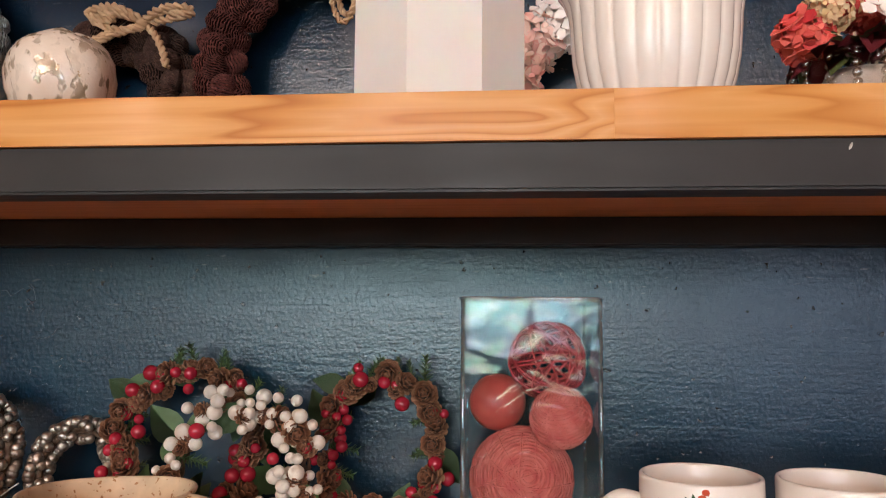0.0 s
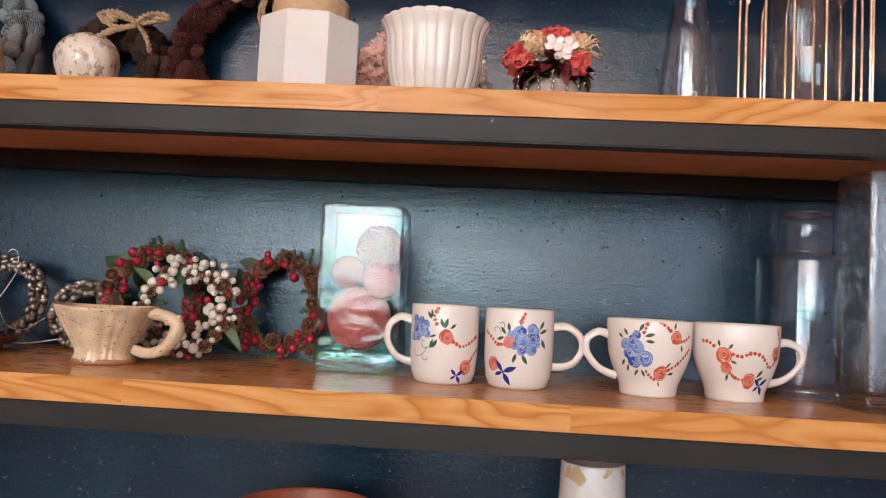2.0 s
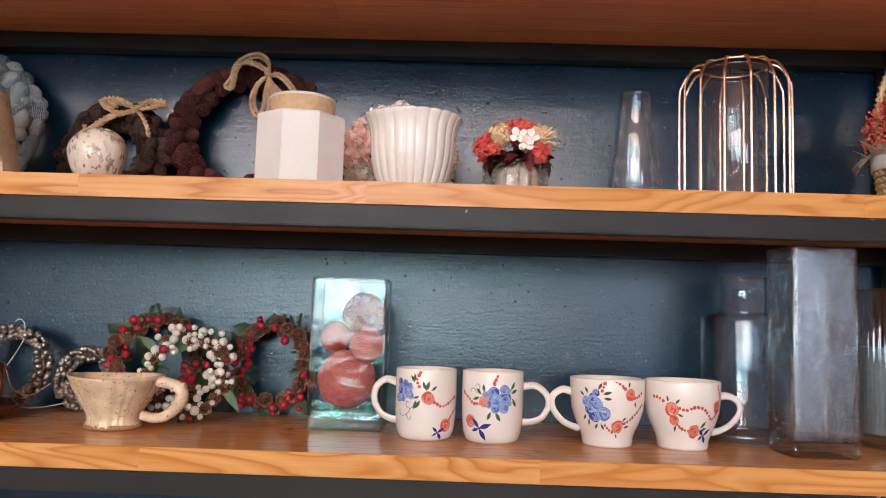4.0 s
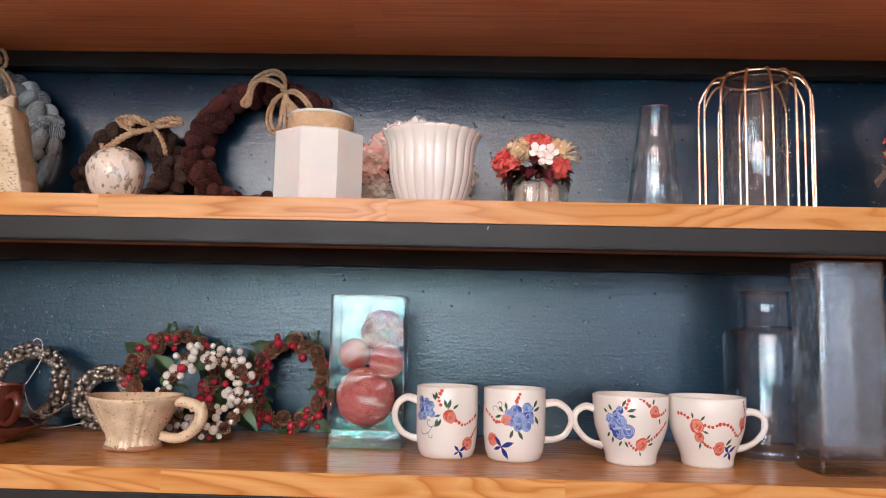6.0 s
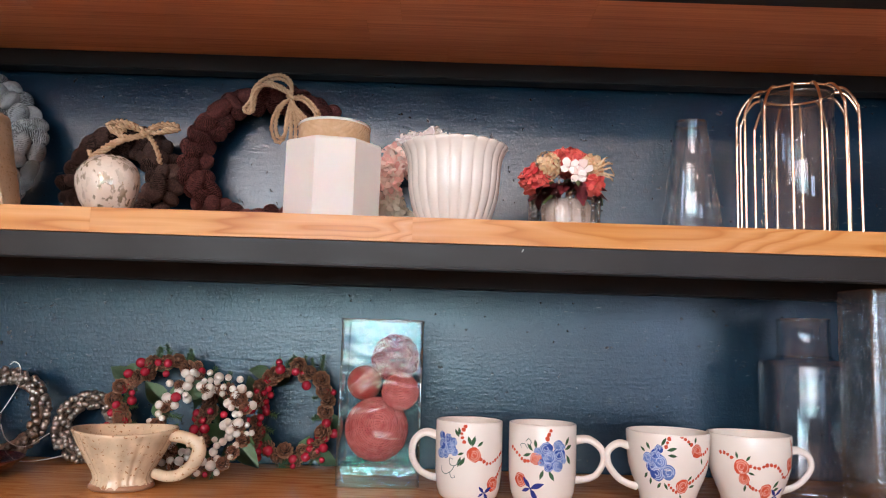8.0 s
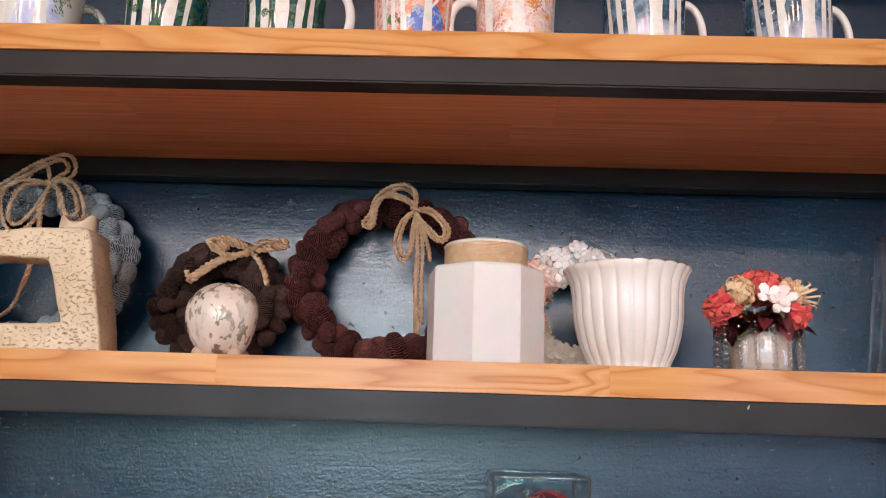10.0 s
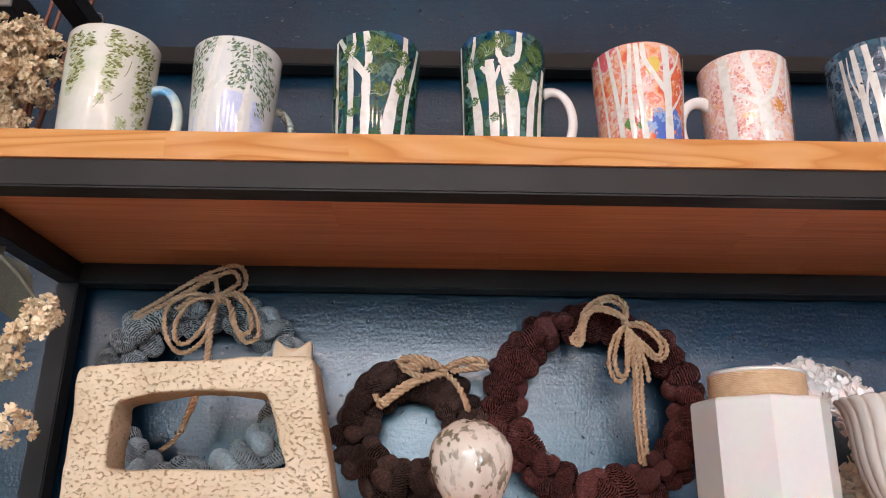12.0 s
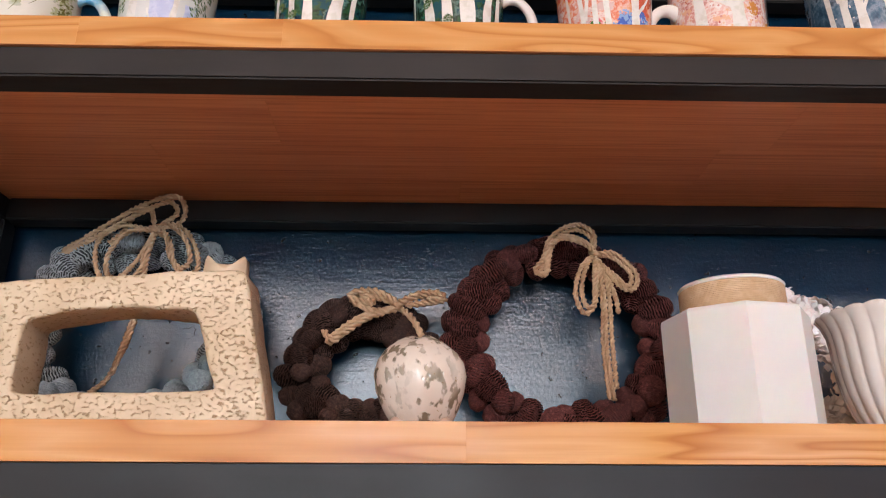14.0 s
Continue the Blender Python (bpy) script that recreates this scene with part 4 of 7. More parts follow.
limb(m, p, (0.0115, 0.0085, (0.0205, 0.004), (0.0205, 0.08), (0.018, 0.146)), (0.0060, 0.0050, (0.019, 0.092), (0.006, 0.110), (-0.004, 0.128), (-0.006, 0.147)), (0.0040, 0.0020, (0.0205, 0.110), (0.032, 0.128), (0.040, 0.146)), (0.0035, 0.0015, (0.022, 0.072), (0.034, 0.088), (0.044, 0.104)),
     (0.0070, 0.0045, (-0.004, 0.004), (-0.010, 0.085), (-0.012, 0.147)), (0.0060, 0.0040, (-0.016, 0.004), (-0.021, 0.075), (-0.018, 0.147)), (0.0065, 0.0040, (-0.030, 0.004), (-0.034, 0.075), (-0.042, 0.147)), (0.0040, 0.0020, (-0.031, 0.068), (-0.026, 0.110), (-0.030, 0.147)), (0.0040, 0.0025, (-0.048, 0.004), (-0.050, 0.08), (-0.055, 0.147)), (0.0050, 0.003, (0.050, 0.004), (0.049, 0.08), (0.052, 0.146)))
b = Brush(p, 0.00025)
b.disc(0.004, 0.122, 0.0075, 12, 0.2, rt, sy=1.3)
b.done("painted_sun", glaze("yellow_paint", (0.78, 0.56, 0.12)), m)
skin = blotch("blossom_glaze", [(0.77, 0.70, 0.66), (0.74, 0.45, 0.38), (0.77, 0.64, 0.57), (0.70, 0.36, 0.30), (0.77, 0.68, 0.62), (0.75, 0.44, 0.28)], 62, 5.9, dab=240)
m, p = tall_mug(0.226, 0.128, 0.145, 0.0400, 0.0456, skin, 188, "mug painted with pink cherry blossom and a white tree", M_WHITE)
at = [(rt.uniform(-0.058, 0.062), rt.uniform(0.02, 0.142), rt.uniform(0.007, 0.014), rt.randint(8, 34)) for _ in range(34)]
clumps(m, p, [(u, z, r * 1.25, n // 2) for u, z, r, n in at], glaze("blossom_pink_paint", (0.70, 0.34, 0.29)), rt, 0.0008, 0.0022, 0.0002)
clumps(m, p, [(u, z, r * 1.2, n // 4) for u, z, r, n in at], glaze("blossom_red_paint", (0.62, 0.19, 0.17)), rt, 0.0006, 0.0015, 0.0003)
clumps(m, p, [(0.018, 0.084, 0.007, 60), (0.040, 0.075, 0.004, 20)], glaze("amber_paint", (0.76, 0.33, 0.08)), rt, 0.0008, 0.0022, 0.0003)
limb(m, p, (0.0150, 0.0125, (0.003, 0.004), (0.002, 0.06), (0.000, 0.090)), (0.0100, 0.0080, (-0.001, 0.086), (-0.008, 0.110), (-0.014, 0.142)), (0.0085, 0.0050, (0.002, 0.088), (0.014, 0.104), (0.026, 0.142)), (0.0060, 0.0030, (-0.004, 0.084), (-0.020, 0.094), (-0.031, 0.102)), (0.0120, 0.0095, (-0.034, 0.004), (-0.034, 0.07), (-0.036, 0.141)),
     (0.0035, 0.0020, (-0.012, 0.126), (-0.004, 0.134), (-0.002, 0.142)), (0.0040, 0.0025, (0.033, 0.080), (0.030, 0.105), (0.035, 0.142)), (0.0090, 0.0080, (0.054, 0.004), (0.056, 0.07), (0.060, 0.141)), lift=0.0008)
for x, hgt, seed, ht, lab in ((0.369, 0.162, 2.2, 15, "mug painted with white birches under a blue snowy night"), (0.528, 0.155, 6.6, 10, "mug painted with pale birches on violet grey wash")):
    skin = blotch("snow_night_glaze", [(0.025, 0.065, 0.11), (0.06, 0.13, 0.19), (0.20, 0.27, 0.34), (0.015, 0.035, 0.06), (0.05, 0.12, 0.17)], 30, seed, low=((0.56, 0.55, 0.66), 0.074))
    m, p = tall_mug(x, 0.128, hgt, 0.0405, 0.0480, skin, ht, lab, M_WHITE)
    limb(m, p, (0.009, 0.005, (-0.036, 0.004), (-0.040, 0.08), (-0.044, 0.156)), (0.011, 0.006, (-0.022, 0.004), (-0.026, 0.08), (-0.032, 0.157)), (0.018, 0.012, (0.004, 0.004), (0.003, 0.08), (0.005, 0.157)), (0.006, 0.003, (0.000, 0.085), (-0.010, 0.115), (-0.016, 0.150)), (0.009, 0.005, (0.022, 0.004), (0.023, 0.08), (0.024, 0.157)),
         (0.010, 0.006, (0.037, 0.004), (0.035, 0.08), (0.034, 0.157)), (0.004, 0.002, (0.024, 0.09), (0.032, 0.12), (0.044, 0.15)), (0.008, 0.004, (-0.052, 0.004), (-0.054, 0.08), (-0.057, 0.15)), (0.0035, 0.0015, (-0.026, 0.08), (-0.016, 0.105), (-0.006, 0.130)), (0.003, 0.0015, (0.006, 0.095), (0.014, 0.12), (0.018, 0.150)),
         (0.003, 0.0015, (-0.040, 0.085), (-0.034, 0.115), (-0.026, 0.140)), (0.003, 0.001, (0.036, 0.095), (0.028, 0.12), (0.026, 0.145)), (0.0025, 0.001, (-0.044, 0.10), (-0.050, 0.125), (-0.050, 0.150)))
    clumps(m, p, [(-0.034, 0.120, 0.012, 8), (0.014, 0.130, 0.012, 8), (-0.012, 0.110, 0.010, 6)], glaze("dark_slate_paint", (0.025, 0.05, 0.075)), rt, 0.0006, 0.0022, 0.0009)
    b = Brush(p, 0.0012)
    for _ in range(50):
        b.disc(rt.uniform(-0.05, 0.05), rt.uniform(0.07, 0.15), rt.uniform(0.0006, 0.0012), 6, 0.2, rt)
    b.done("painted_snow", WHITE_PAINT, m, kind="stuff")

# ---- white ceramics on the middle shelf ----
M_TWINE = make_rope("pale_twine", (0.52, 0.34, 0.19), (0.62, 0.44, 0.28))
can = thing("ceramic_canister", pose(0.1985, 0.114, ZU, 0, 0, 10), "matte white octagonal ceramic canister with twine-wrapped lid", "canister")
OCT = 8


def octagon(rad, z):
    return [(rad * math.cos(math.pi / 8 + k * math.pi / 4), rad * math.sin(math.pi / 8 + k * math.pi / 4), z) for k in range(OCT)]


bm = bmesh.new()
levels = [octagon(0.0, 0.0015), octagon(0.0540, 0.0015), octagon(0.0565, 0.0), octagon(0.0592, 0.003), octagon(0.0592, 0.096), octagon(0.0582, 0.0985), octagon(0.0560, 0.0995), octagon(0.040, 0.1)]
rows = [[bm.verts.new(p) for p in lv] if i else [bm.verts.new((0, 0, 0.0015))] for i, lv in enumerate(levels)]
for a, b in zip(rows, rows[1:]):
    for k in range(OCT):
        k2 = (k + 1) % OCT
        bm.faces.new((a[0], b[k2], b[k]) if len(a) == 1 else (a[k], a[k2], b[k2], b[k]))
part("body", finish(bm, False), M_MATTE, can)
collar = part("collar", lathe([(0.0, 0.1002), (0.0405, 0.1002), (0.0405, 0.1215), (0.0, 0.1215)], 40), M_MATTE, can)
for k in range(14):
    z = 0.1010 + 0.00148 * k
    bm = bmesh.new()
    tube(bm, [Vector((0.0415 * math.cos(a), 0.0415 * math.sin(a), z + 0.0015 * a / 6.283)) for a in (2 * math.pi * i / 40 for i in range(41))], 0.00095, 6)
    part("twine_coil", finish(bm), M_TWINE, collar, "natural twine wound round the collar")
part("lid", lathe([(0, 0.1215), (0.040, 0.1215), (0.0425, 0.1223), (0.0430, 0.1237), (0.0415, 0.1255), (0.037, 0.1265), (0, 0.1268)], 48), M_MATTE, can)


def fluted(a, r, z, i):
    if i < 2 or i > 24:
        return r, z
    k = abs(math.cos(12 * a)) ** 0.55
    amp = 0.0019 if i < 14 else 0.0005
    up = max(0.0, (z - 0.089) / 0.017)
    return r - amp * (1 - k), z + 0.0016 * up * (k - 0.5)


pot_out = [(0.036, 0.0008), (0.0395, 0.001), (0.0405, 0.004), (0.0396, 0.009), (0.0420, 0.014), (0.0465, 0.023), (0.0512, 0.038), (0.0541, 0.053), (0.0553, 0.068), (0.0559, 0.080), (0.0575, 0.091), (0.0612, 0.1000), (0.0648, 0.1048)]
pot_in = [(0.0635, 0.1060), (0.0615, 0.1050), (0.0565, 0.093), (0.0532, 0.080), (0.0510, 0.064), (0.046, 0.046), (0.036, 0.028), (0.030, 0.017), (0.0, 0.015)]
pot = thing("flower_pot", pose(0.343, 0.124, ZU), "glossy white fluted ceramic flower pot with scalloped rim", "pot")
part("body", lathe([(0, 0.002)] + pot_out + pot_in, 240, fluted), M_WHITE, pot)
part("foot", lathe([(0.030, 0.0), (0.0405, 0.0), (0.0425, 0.0012), (0.0428, 0.0032), (0.0405, 0.0052), (0.036, 0.0060)], 64, closed=True), M_WHITE, pot)

# ---- clear glass ----
cone_out = [(0.037, 0.0), (0.0400, 0.002), (0.0395, 0.010), (0.0298, 0.083), (0.0200, 0.155)]
cone_sec = [(0, 0.002)] + cone_out + [(0.0195, 0.1562), (0.0188, 0.155), (0.0284, 0.083), (0.0378, 0.014), (0.034, 0.008), (0, 0.007)]


def rim_ring(r, z, parent, w=0.0009, name="rim"):
    bm = bmesh.new()
    tube(bm, [Vector((r * math.cos(a), r * math.sin(a), z)) for a in (2 * math.pi * i / 64 for i in range(64))], w, 8, True)
    return part(name, finish(bm), M_RIM, parent)


cv = thing("glass_vase", pose(0.640, 0.160, ZU), "clear conical glass vase, empty", "vase")
part("body", lathe(cone_sec, 64), M_GLASS, cv)
rim_ring(0.0194, 0.1562, cv, 0.0014)
rim_ring(0.0372, 0.004, cv, 0.0022, "foot")

cage = thing("wire_vase", pose(0.770, 0.150, ZU), "clear glass cylinder vase inside a domed gold wire cage", "vase")
cylinder = part("glass_cylinder", lathe([(0, 0.012), (0.041, 0.012), (0.043, 0.015), (0.043, 0.188), (0.0423, 0.189), (0.0413, 0.188), (0.0413, 0.019), (0.039, 0.0165), (0, 0.0165)], 64), M_GLASS, cage)
rim_ring(0.0421, 0.189, cylinder, 0.0010, "glass_rim")
rim_ring(0.0405, 0.0165, cylinder, 0.002, "glass_foot")
bm = bmesh.new()
tube(bm, [Vector((0.0425 * math.cos(a), 0.0425 * math.sin(a), 0.1955)) for a in (2 * math.pi * i / 48 for i in range(48))], 0.0014, 8, True)
part("top_ring", finish(bm), M_GOLD, cage)
bm = bmesh.new()
tube(bm, [Vector((0.065 * math.cos(a), 0.065 * math.sin(a), 0.0016)) for a in (2 * math.pi * i / 48 for i in range(48))], 0.0014, 8, True)
part("foot_ring", finish(bm), M_GOLD, cage)
bm = bmesh.new()
tube(bm, [Vector(q) for q in [(0.065, 0, 0.0015), (0.0685, 0, 0.006), (0.0705, 0, 0.014)]] + spline([(0.0705, 0, 0.03), (0.0705, 0, 0.152), (0.0675, 0, 0.172), (0.060, 0, 0.1865), (0.052, 0, 0.194), (0.0425, 0, 0.1955)], 6), 0.0018, 8)
wire = to_mesh("wire", finish(bm), M_GOLD)
for k in range(14):
    part("wire", wire, None, cage, at=pose(0, 0, 0, 0, 0, 360 / 14 * (k + 0.35)))
bm = bmesh.new()
for k in range(2):
    tube(bm, [Vector((-0.065, 0.0, 0.0032)), Vector((0.065, 0.0, 0.0032))] if k else [Vector((0, -0.065, 0.006)), Vector((0, 0.065, 0.006))], 0.0013, 6)
part("cross_wire", finish(bm), M_GOLD, cage)

bot = [(0.048, 0.0), (0.053, 0.002), (0.0555, 0.008), (0.0555, 0.160), (0.0545, 0.1655), (0.051, 0.1685), (0.036, 0.1705), (0.0325, 0.173), (0.0322, 0.219)]
bot_in = [(0.0316, 0.2205), (0.0306, 0.219), (0.0306, 0.172), (0.035, 0.1682), (0.050, 0.1660), (0.0532, 0.160), (0.0532, 0.016), (0.050, 0.011), (0, 0.010)]
bv = thing("glass_bottle_vase", pose(0.802, 0.215, ZL), "clear glass bottle vase with straight neck, empty", "vase")
part("body", lathe([(0, 0.002)] + bot + bot_in, 72), M_GLASS, bv)
rim_ring(0.0315, 0.220, bv, 0.0011)
rim_ring(0.0330, 0.1725, bv, 0.0012, "neck_ring")
rim_ring(0.0520, 0.0085, bv, 0.0030, "foot")


def square_ring(bm, hx, hy, r, z, n=5):
    out = []
    for sx, sy, a0 in ((1, 1, 0), (-1, 1, 90), (-1, -1, 180), (1, -1, 270)):
        for k in range(n):
            a = radians(a0 + 90 * k / (n - 1))
            out.append(bm.verts.new((sx * (hx - r) + r * math.cos(a), sy * (hy - r) + r * math.sin(a), z)))
    return out


def square_vase(hx, hy, h, wall, floor, r, rim=0.001):
    """A square vessel: outside up, over the rim, inside down."""
    bm = bmesh.new()
    rings = [square_ring(bm, hx - 0.002, hy - 0.002, r, 0), square_ring(bm, hx, hy, r, 0.002), square_ring(bm, hx, hy, r, h - rim), square_ring(bm, hx - rim, hy - rim, r, h),
             square_ring(bm, hx - wall + rim, hy - wall + rim, max(r - wall, 0.001) + rim, h), square_ring(bm, hx - wall, hy - wall, max(r - wall, 0.001), h - rim),
             square_ring(bm, hx - wall, hy - wall, max(r - wall, 0.001), floor + 0.004), square_ring(bm, hx - wall - 0.004, hy - wall - 0.004, max(r - wall, 0.001), floor)]
    for a, b in zip(rings, rings[1:]):
        for k in range(len(a)):
            k2 = (k + 1) % len(a)
            bm.faces.new((a[k], a[k2], b[k2], b[k]))
    bm.faces.new(rings[0][::-1])
    bm.faces.new(rings[-1])
    return finish(bm, False)


tv = thing("textured_vase", pose(0.844, 0.098, ZL, 0, 0, 4), "tall square clear vase of hammered glass with thick base", "vase")
tv_body = part("body", square_vase(0.0415, 0.034, 0.230, 0.0012, 0.003, 0.006), M_HAMMER, tv, at=pose(0, 0, 0.019))


def corner_posts(parent, hx, hy, z0, z1, r, material):
    for sx in (-1, 1):
        for sy in (-1, 1):
            bm = bmesh.new()
            tube(bm, [Vector((sx * hx, sy * hy, z0)), Vector((sx * hx, sy * hy, (z0 + z1) / 2)), Vector((sx * hx, sy * hy, z1))], r, 10)
            part("corner", finish(bm), material, parent)


def cavity(hx, hy, z0, z1, r):
    """The inside of a thick vessel: straight walls that round into the floor."""
    bm = bmesh.new()
    rings = []
    for k in range(7):
        a = math.pi / 2 * k / 6
        inset = r * (1 - math.sin(a))
        rings.append(square_ring(bm, hx - inset, hy - inset, max(0.006 - inset * 0.3, 0.002), z0 + r * (1 - math.cos(a))))
    rings.append(square_ring(bm, hx, hy, 0.006, z1))
    for a, b in zip(rings, rings[1:]):
        for k in range(len(a)):
            k2 = (k + 1) % len(a)
            bm.faces.new((a[k], a[k2], b[k2], b[k]))
    bm.faces.new(rings[0][::-1])
    return finish(bm)


part("inner_wall", cavity(0.0360, 0.0285, 0.017, 0.2475, 0.016), M_HAMMER, tv)
corner_posts(tv_body, 0.0381, 0.0306, 0.001, 0.2275, 0.0027, M_WALLEDGE)
bm = bmesh.new()
tube(bm, spline([(x, y, 0.2295) for x, y in ((-0.0375, -0.031), (0, -0.0312), (0.0375, -0.031), (0.0387, 0), (0.0375, 0.031), (0, 0.0312), (-0.0375, 0.031), (-0.0387, 0))], 6, True), 0.0024, 8, True)
part("rim", finish(bm), M_WALLEDGE, tv_body)
part("glass_base", smooth_box(0.082, 0.067, 0.0185, 0.003), make_thin_glass("block_glass", 2.1, (0.97, 0.98, 0.98), wave=(45, 0.5, 0.004, 0.7, 0.6), rough=0.02), tv, "thick clear glass base")
corner_posts(tv, 0.0381, 0.0306, 0.0035, 0.0180, 0.0026, M_RIM)



def ribs(a, r, z, i):
    return (r + 0.0013 * math.cos(40 * a), z) if 1 < i < 6 else (r, z)


# an added translucent sleeve that makes the lower part of the ribbed vase pale blue
M_SLEEVE = make_plain("pale_blue_sleeve", (0.34, 0.42, 0.46), (0.48, 0.56, 0.59), 0.22, 40, 0.6, 0.1)
bsdf(M_SLEEVE).inputs["Alpha"].default_value = 0.6
rib_sec = [(0, 0.002), (0.044, 0.0), (0.0475, 0.003), (0.0475, 0.030), (0.0475, 0.120), (0.0475, 0.207), (0.046, 0.208), (0.0445, 0.207), (0.0445, 0.02), (0.042, 0.014), (0, 0.013)]
rv = thing("ribbed_vase", pose(0.995, 0.185, ZL), "clear ribbed glass cylinder vase, empty", "vase")
part("body", lathe(rib_sec, 288, ribs), make_thin_glass("ribbed_glass", 2.2, (0.97, 0.98, 0.985)), rv)
part("lower_glass", lathe([(0.030, 0.016), (0.0415, 0.018), (0.0428, 0.024), (0.0428, 0.130), (0.0420, 0.131), (0.0412, 0.130), (0.0412, 0.026), (0.030, 0.020)], 144, lambda a, r, z, i: (r + 0.0013 * math.cos(40 * a), z), True), M_SLEEVE, rv, "pale blue translucent sleeve added inside the lower part")
rim_ring(0.0462, 0.2075, rv, 0.0012)
rim_ring(0.0450, 0.006, rv, 0.0035, "foot")

# square vase with decorative balls
# the refracted iridescent glow in the base is put into its teal tint
M_BASE_GLOW = make_thin_glass("teal_glow_glass", 2.9, (0.66, 0.86, 0.78), [(0.34, (0.30, 0.62, 0.50)), (0.50, (0.55, 0.92, 0.80)), (0.66, (0.80, 1.0, 0.95))], (110, 0.9, 0.004, 1.6, 0.7), 0.12)
gv = thing("glass_vase", pose(0.2605, 0.219, ZL, 0, 0, 1.5), "square clear iridescent glass vase filled with red decor balls", "vase")
part("glass_base", smooth_box(0.0925, 0.0925, 0.0095, 0.003), M_BASE_GLOW, gv, "thick glass base, tinted teal for the light refracted in it", at=pose(0, 0, 0.0142))
bm = square_vase(0.0508, 0.0508, 0.202, 0.0035, 0.014, 0.0045)
for f in bm.faces:
    f.material_index = 0 if f.normal.y < -0.6 and f.calc_center_median().y < -0.049 else 1
gv_body = part("glass_body", bm, [M_FILM, make_thin_glass("side_glass", 1.38, (0.93, 0.97, 0.98))], gv)
corner_posts(gv_body, 0.0488, 0.0488, 0.003, 0.2005, 0.0016, M_EDGE)
bm = bmesh.new()
tube(bm, spline([(x, y, 0.2015) for x, y in ((-0.0478, -0.0491), (0, -0.0491), (0.0478, -0.0491), (0.0491, 0), (0.0478, 0.0491), (0, 0.0491), (-0.0478, 0.0491), (-0.0491, 0))], 6, True), 0.0014, 8, True)
part("rim", finish(bm), M_RIM, gv_body)

# ---- decor balls inside the square vase ----
M_RED_TWINE = make_rope("red_paper_twine", (0.62, 0.115, 0.105), (0.76, 0.23, 0.20))
M_RED_WOOD = make_plain("red_stained_wood", (0.48, 0.065, 0.055), (0.58, 0.10, 0.085), 0.35, 60)
M_VINE = make_plain("crimson_vine", (0.42, 0.025, 0.04), (0.55, 0.05, 0.07), 0.5, 150)
GV = pose(0.2605, 0.219, ZL, 0, 0, 1.5)
BALLS = "red decor balls in the square vase"


def twine_ball(c, r, turn, label):
    """A twine-wound ball: one flattened strand laid in rings over a core."""
    ob = thing("decor_ball", GV @ Matrix.Translation(c) @ pose(0, 0, 0, *turn), label, "ball", BALLS)
    bm = bmesh.new()
    blob(bm, (0, 0, 0), r * 0.97, 32, 20)
    part("core", finish(bm), M_RED_TWINE, ob)
    bm = bmesh.new()
    n = int(r / 0.0011)
    line = []
    for k in range(n * 24):
        t = k / (n * 24)
        th = math.pi * (0.02 + 0.96 * t)
        a = 2 * math.pi * k / 24
        rr = r * (1 + 0.012 * math.sin(5.3 * a + k * 0.01))
        line.append(Vector((rr * math.sin(th) * math.cos(a), rr * math.sin(th) * math.sin(a), rr * math.cos(th))))
    tube(bm, line, 0.0010, 4)
    part("winding", finish(bm), M_RED_TWINE, ob)
    rng = random.Random(int(r * 1e5))
    bm = bmesh.new()
    for _ in range(46):
        q = Euler((rng.uniform(0, 6.3), rng.uniform(0, 6.3), rng.uniform(0, 6.3))).to_matrix()
        off, a0 = rng.uniform(-0.6, 0.6) * r, rng.uniform(0, 6.3)
        r2 = math.sqrt(r * r - off * off) * 1.022
        tube(bm, [q @ Vector((r2 * math.cos(a0 + k * 0.13), r2 * math.sin(a0 + k * 0.13), off * 1.022 + 0.0006 * math.sin(k))) for k in range(16)], 0.0007, 4)
    tagged(part("loose_fibre", finish(bm), M_RED_TWINE, ob), kind="stuff")
    return ob


twine_ball((-0.0055, 0.004, 0.0640), 0.0392, (75, 20, 0), "large ball wound with coral red paper twine")
twine_ball((0.0235, -0.016, 0.1135), 0.0226, (35, -15, 0), "small ball wound with coral red paper twine")
bm = bmesh.new()
blob(bm, (0, 0, 0), 0.0222, 32, 20)
tagged(part("decor_ball", finish(bm), M_RED_WOOD, at=GV @ Matrix.Translation((-0.0238, 0.012, 0.1215))), "smooth red stained wooden ball", "ball", BALLS)
rb = random.Random(3)
vine = thing("decor_ball", GV @ Matrix.Translation((0.0155, 0.010, 0.1545)), "open ball woven of crimson vine strands", "ball", BALLS)
for k in range(26):
    q = Euler((rb.uniform(0, 6.3), rb.uniform(0, 6.3), rb.uniform(0, 6.3))).to_matrix()
    rr = 0.0300 * rb.uniform(0.94, 1.02)
    off = rb.uniform(-0.45, 0.45) * rr
    r2 = math.sqrt(rr * rr - off * off)
    bm = bmesh.new()
    tube(bm, [q @ Vector((r2 * math.cos(a), r2 * math.sin(a) * 1.0, off)) for a in (2 * math.pi * i / 32 for i in range(32))], 0.00095, 5, True)
    part("strand", finish(bm), M_VINE, vine)


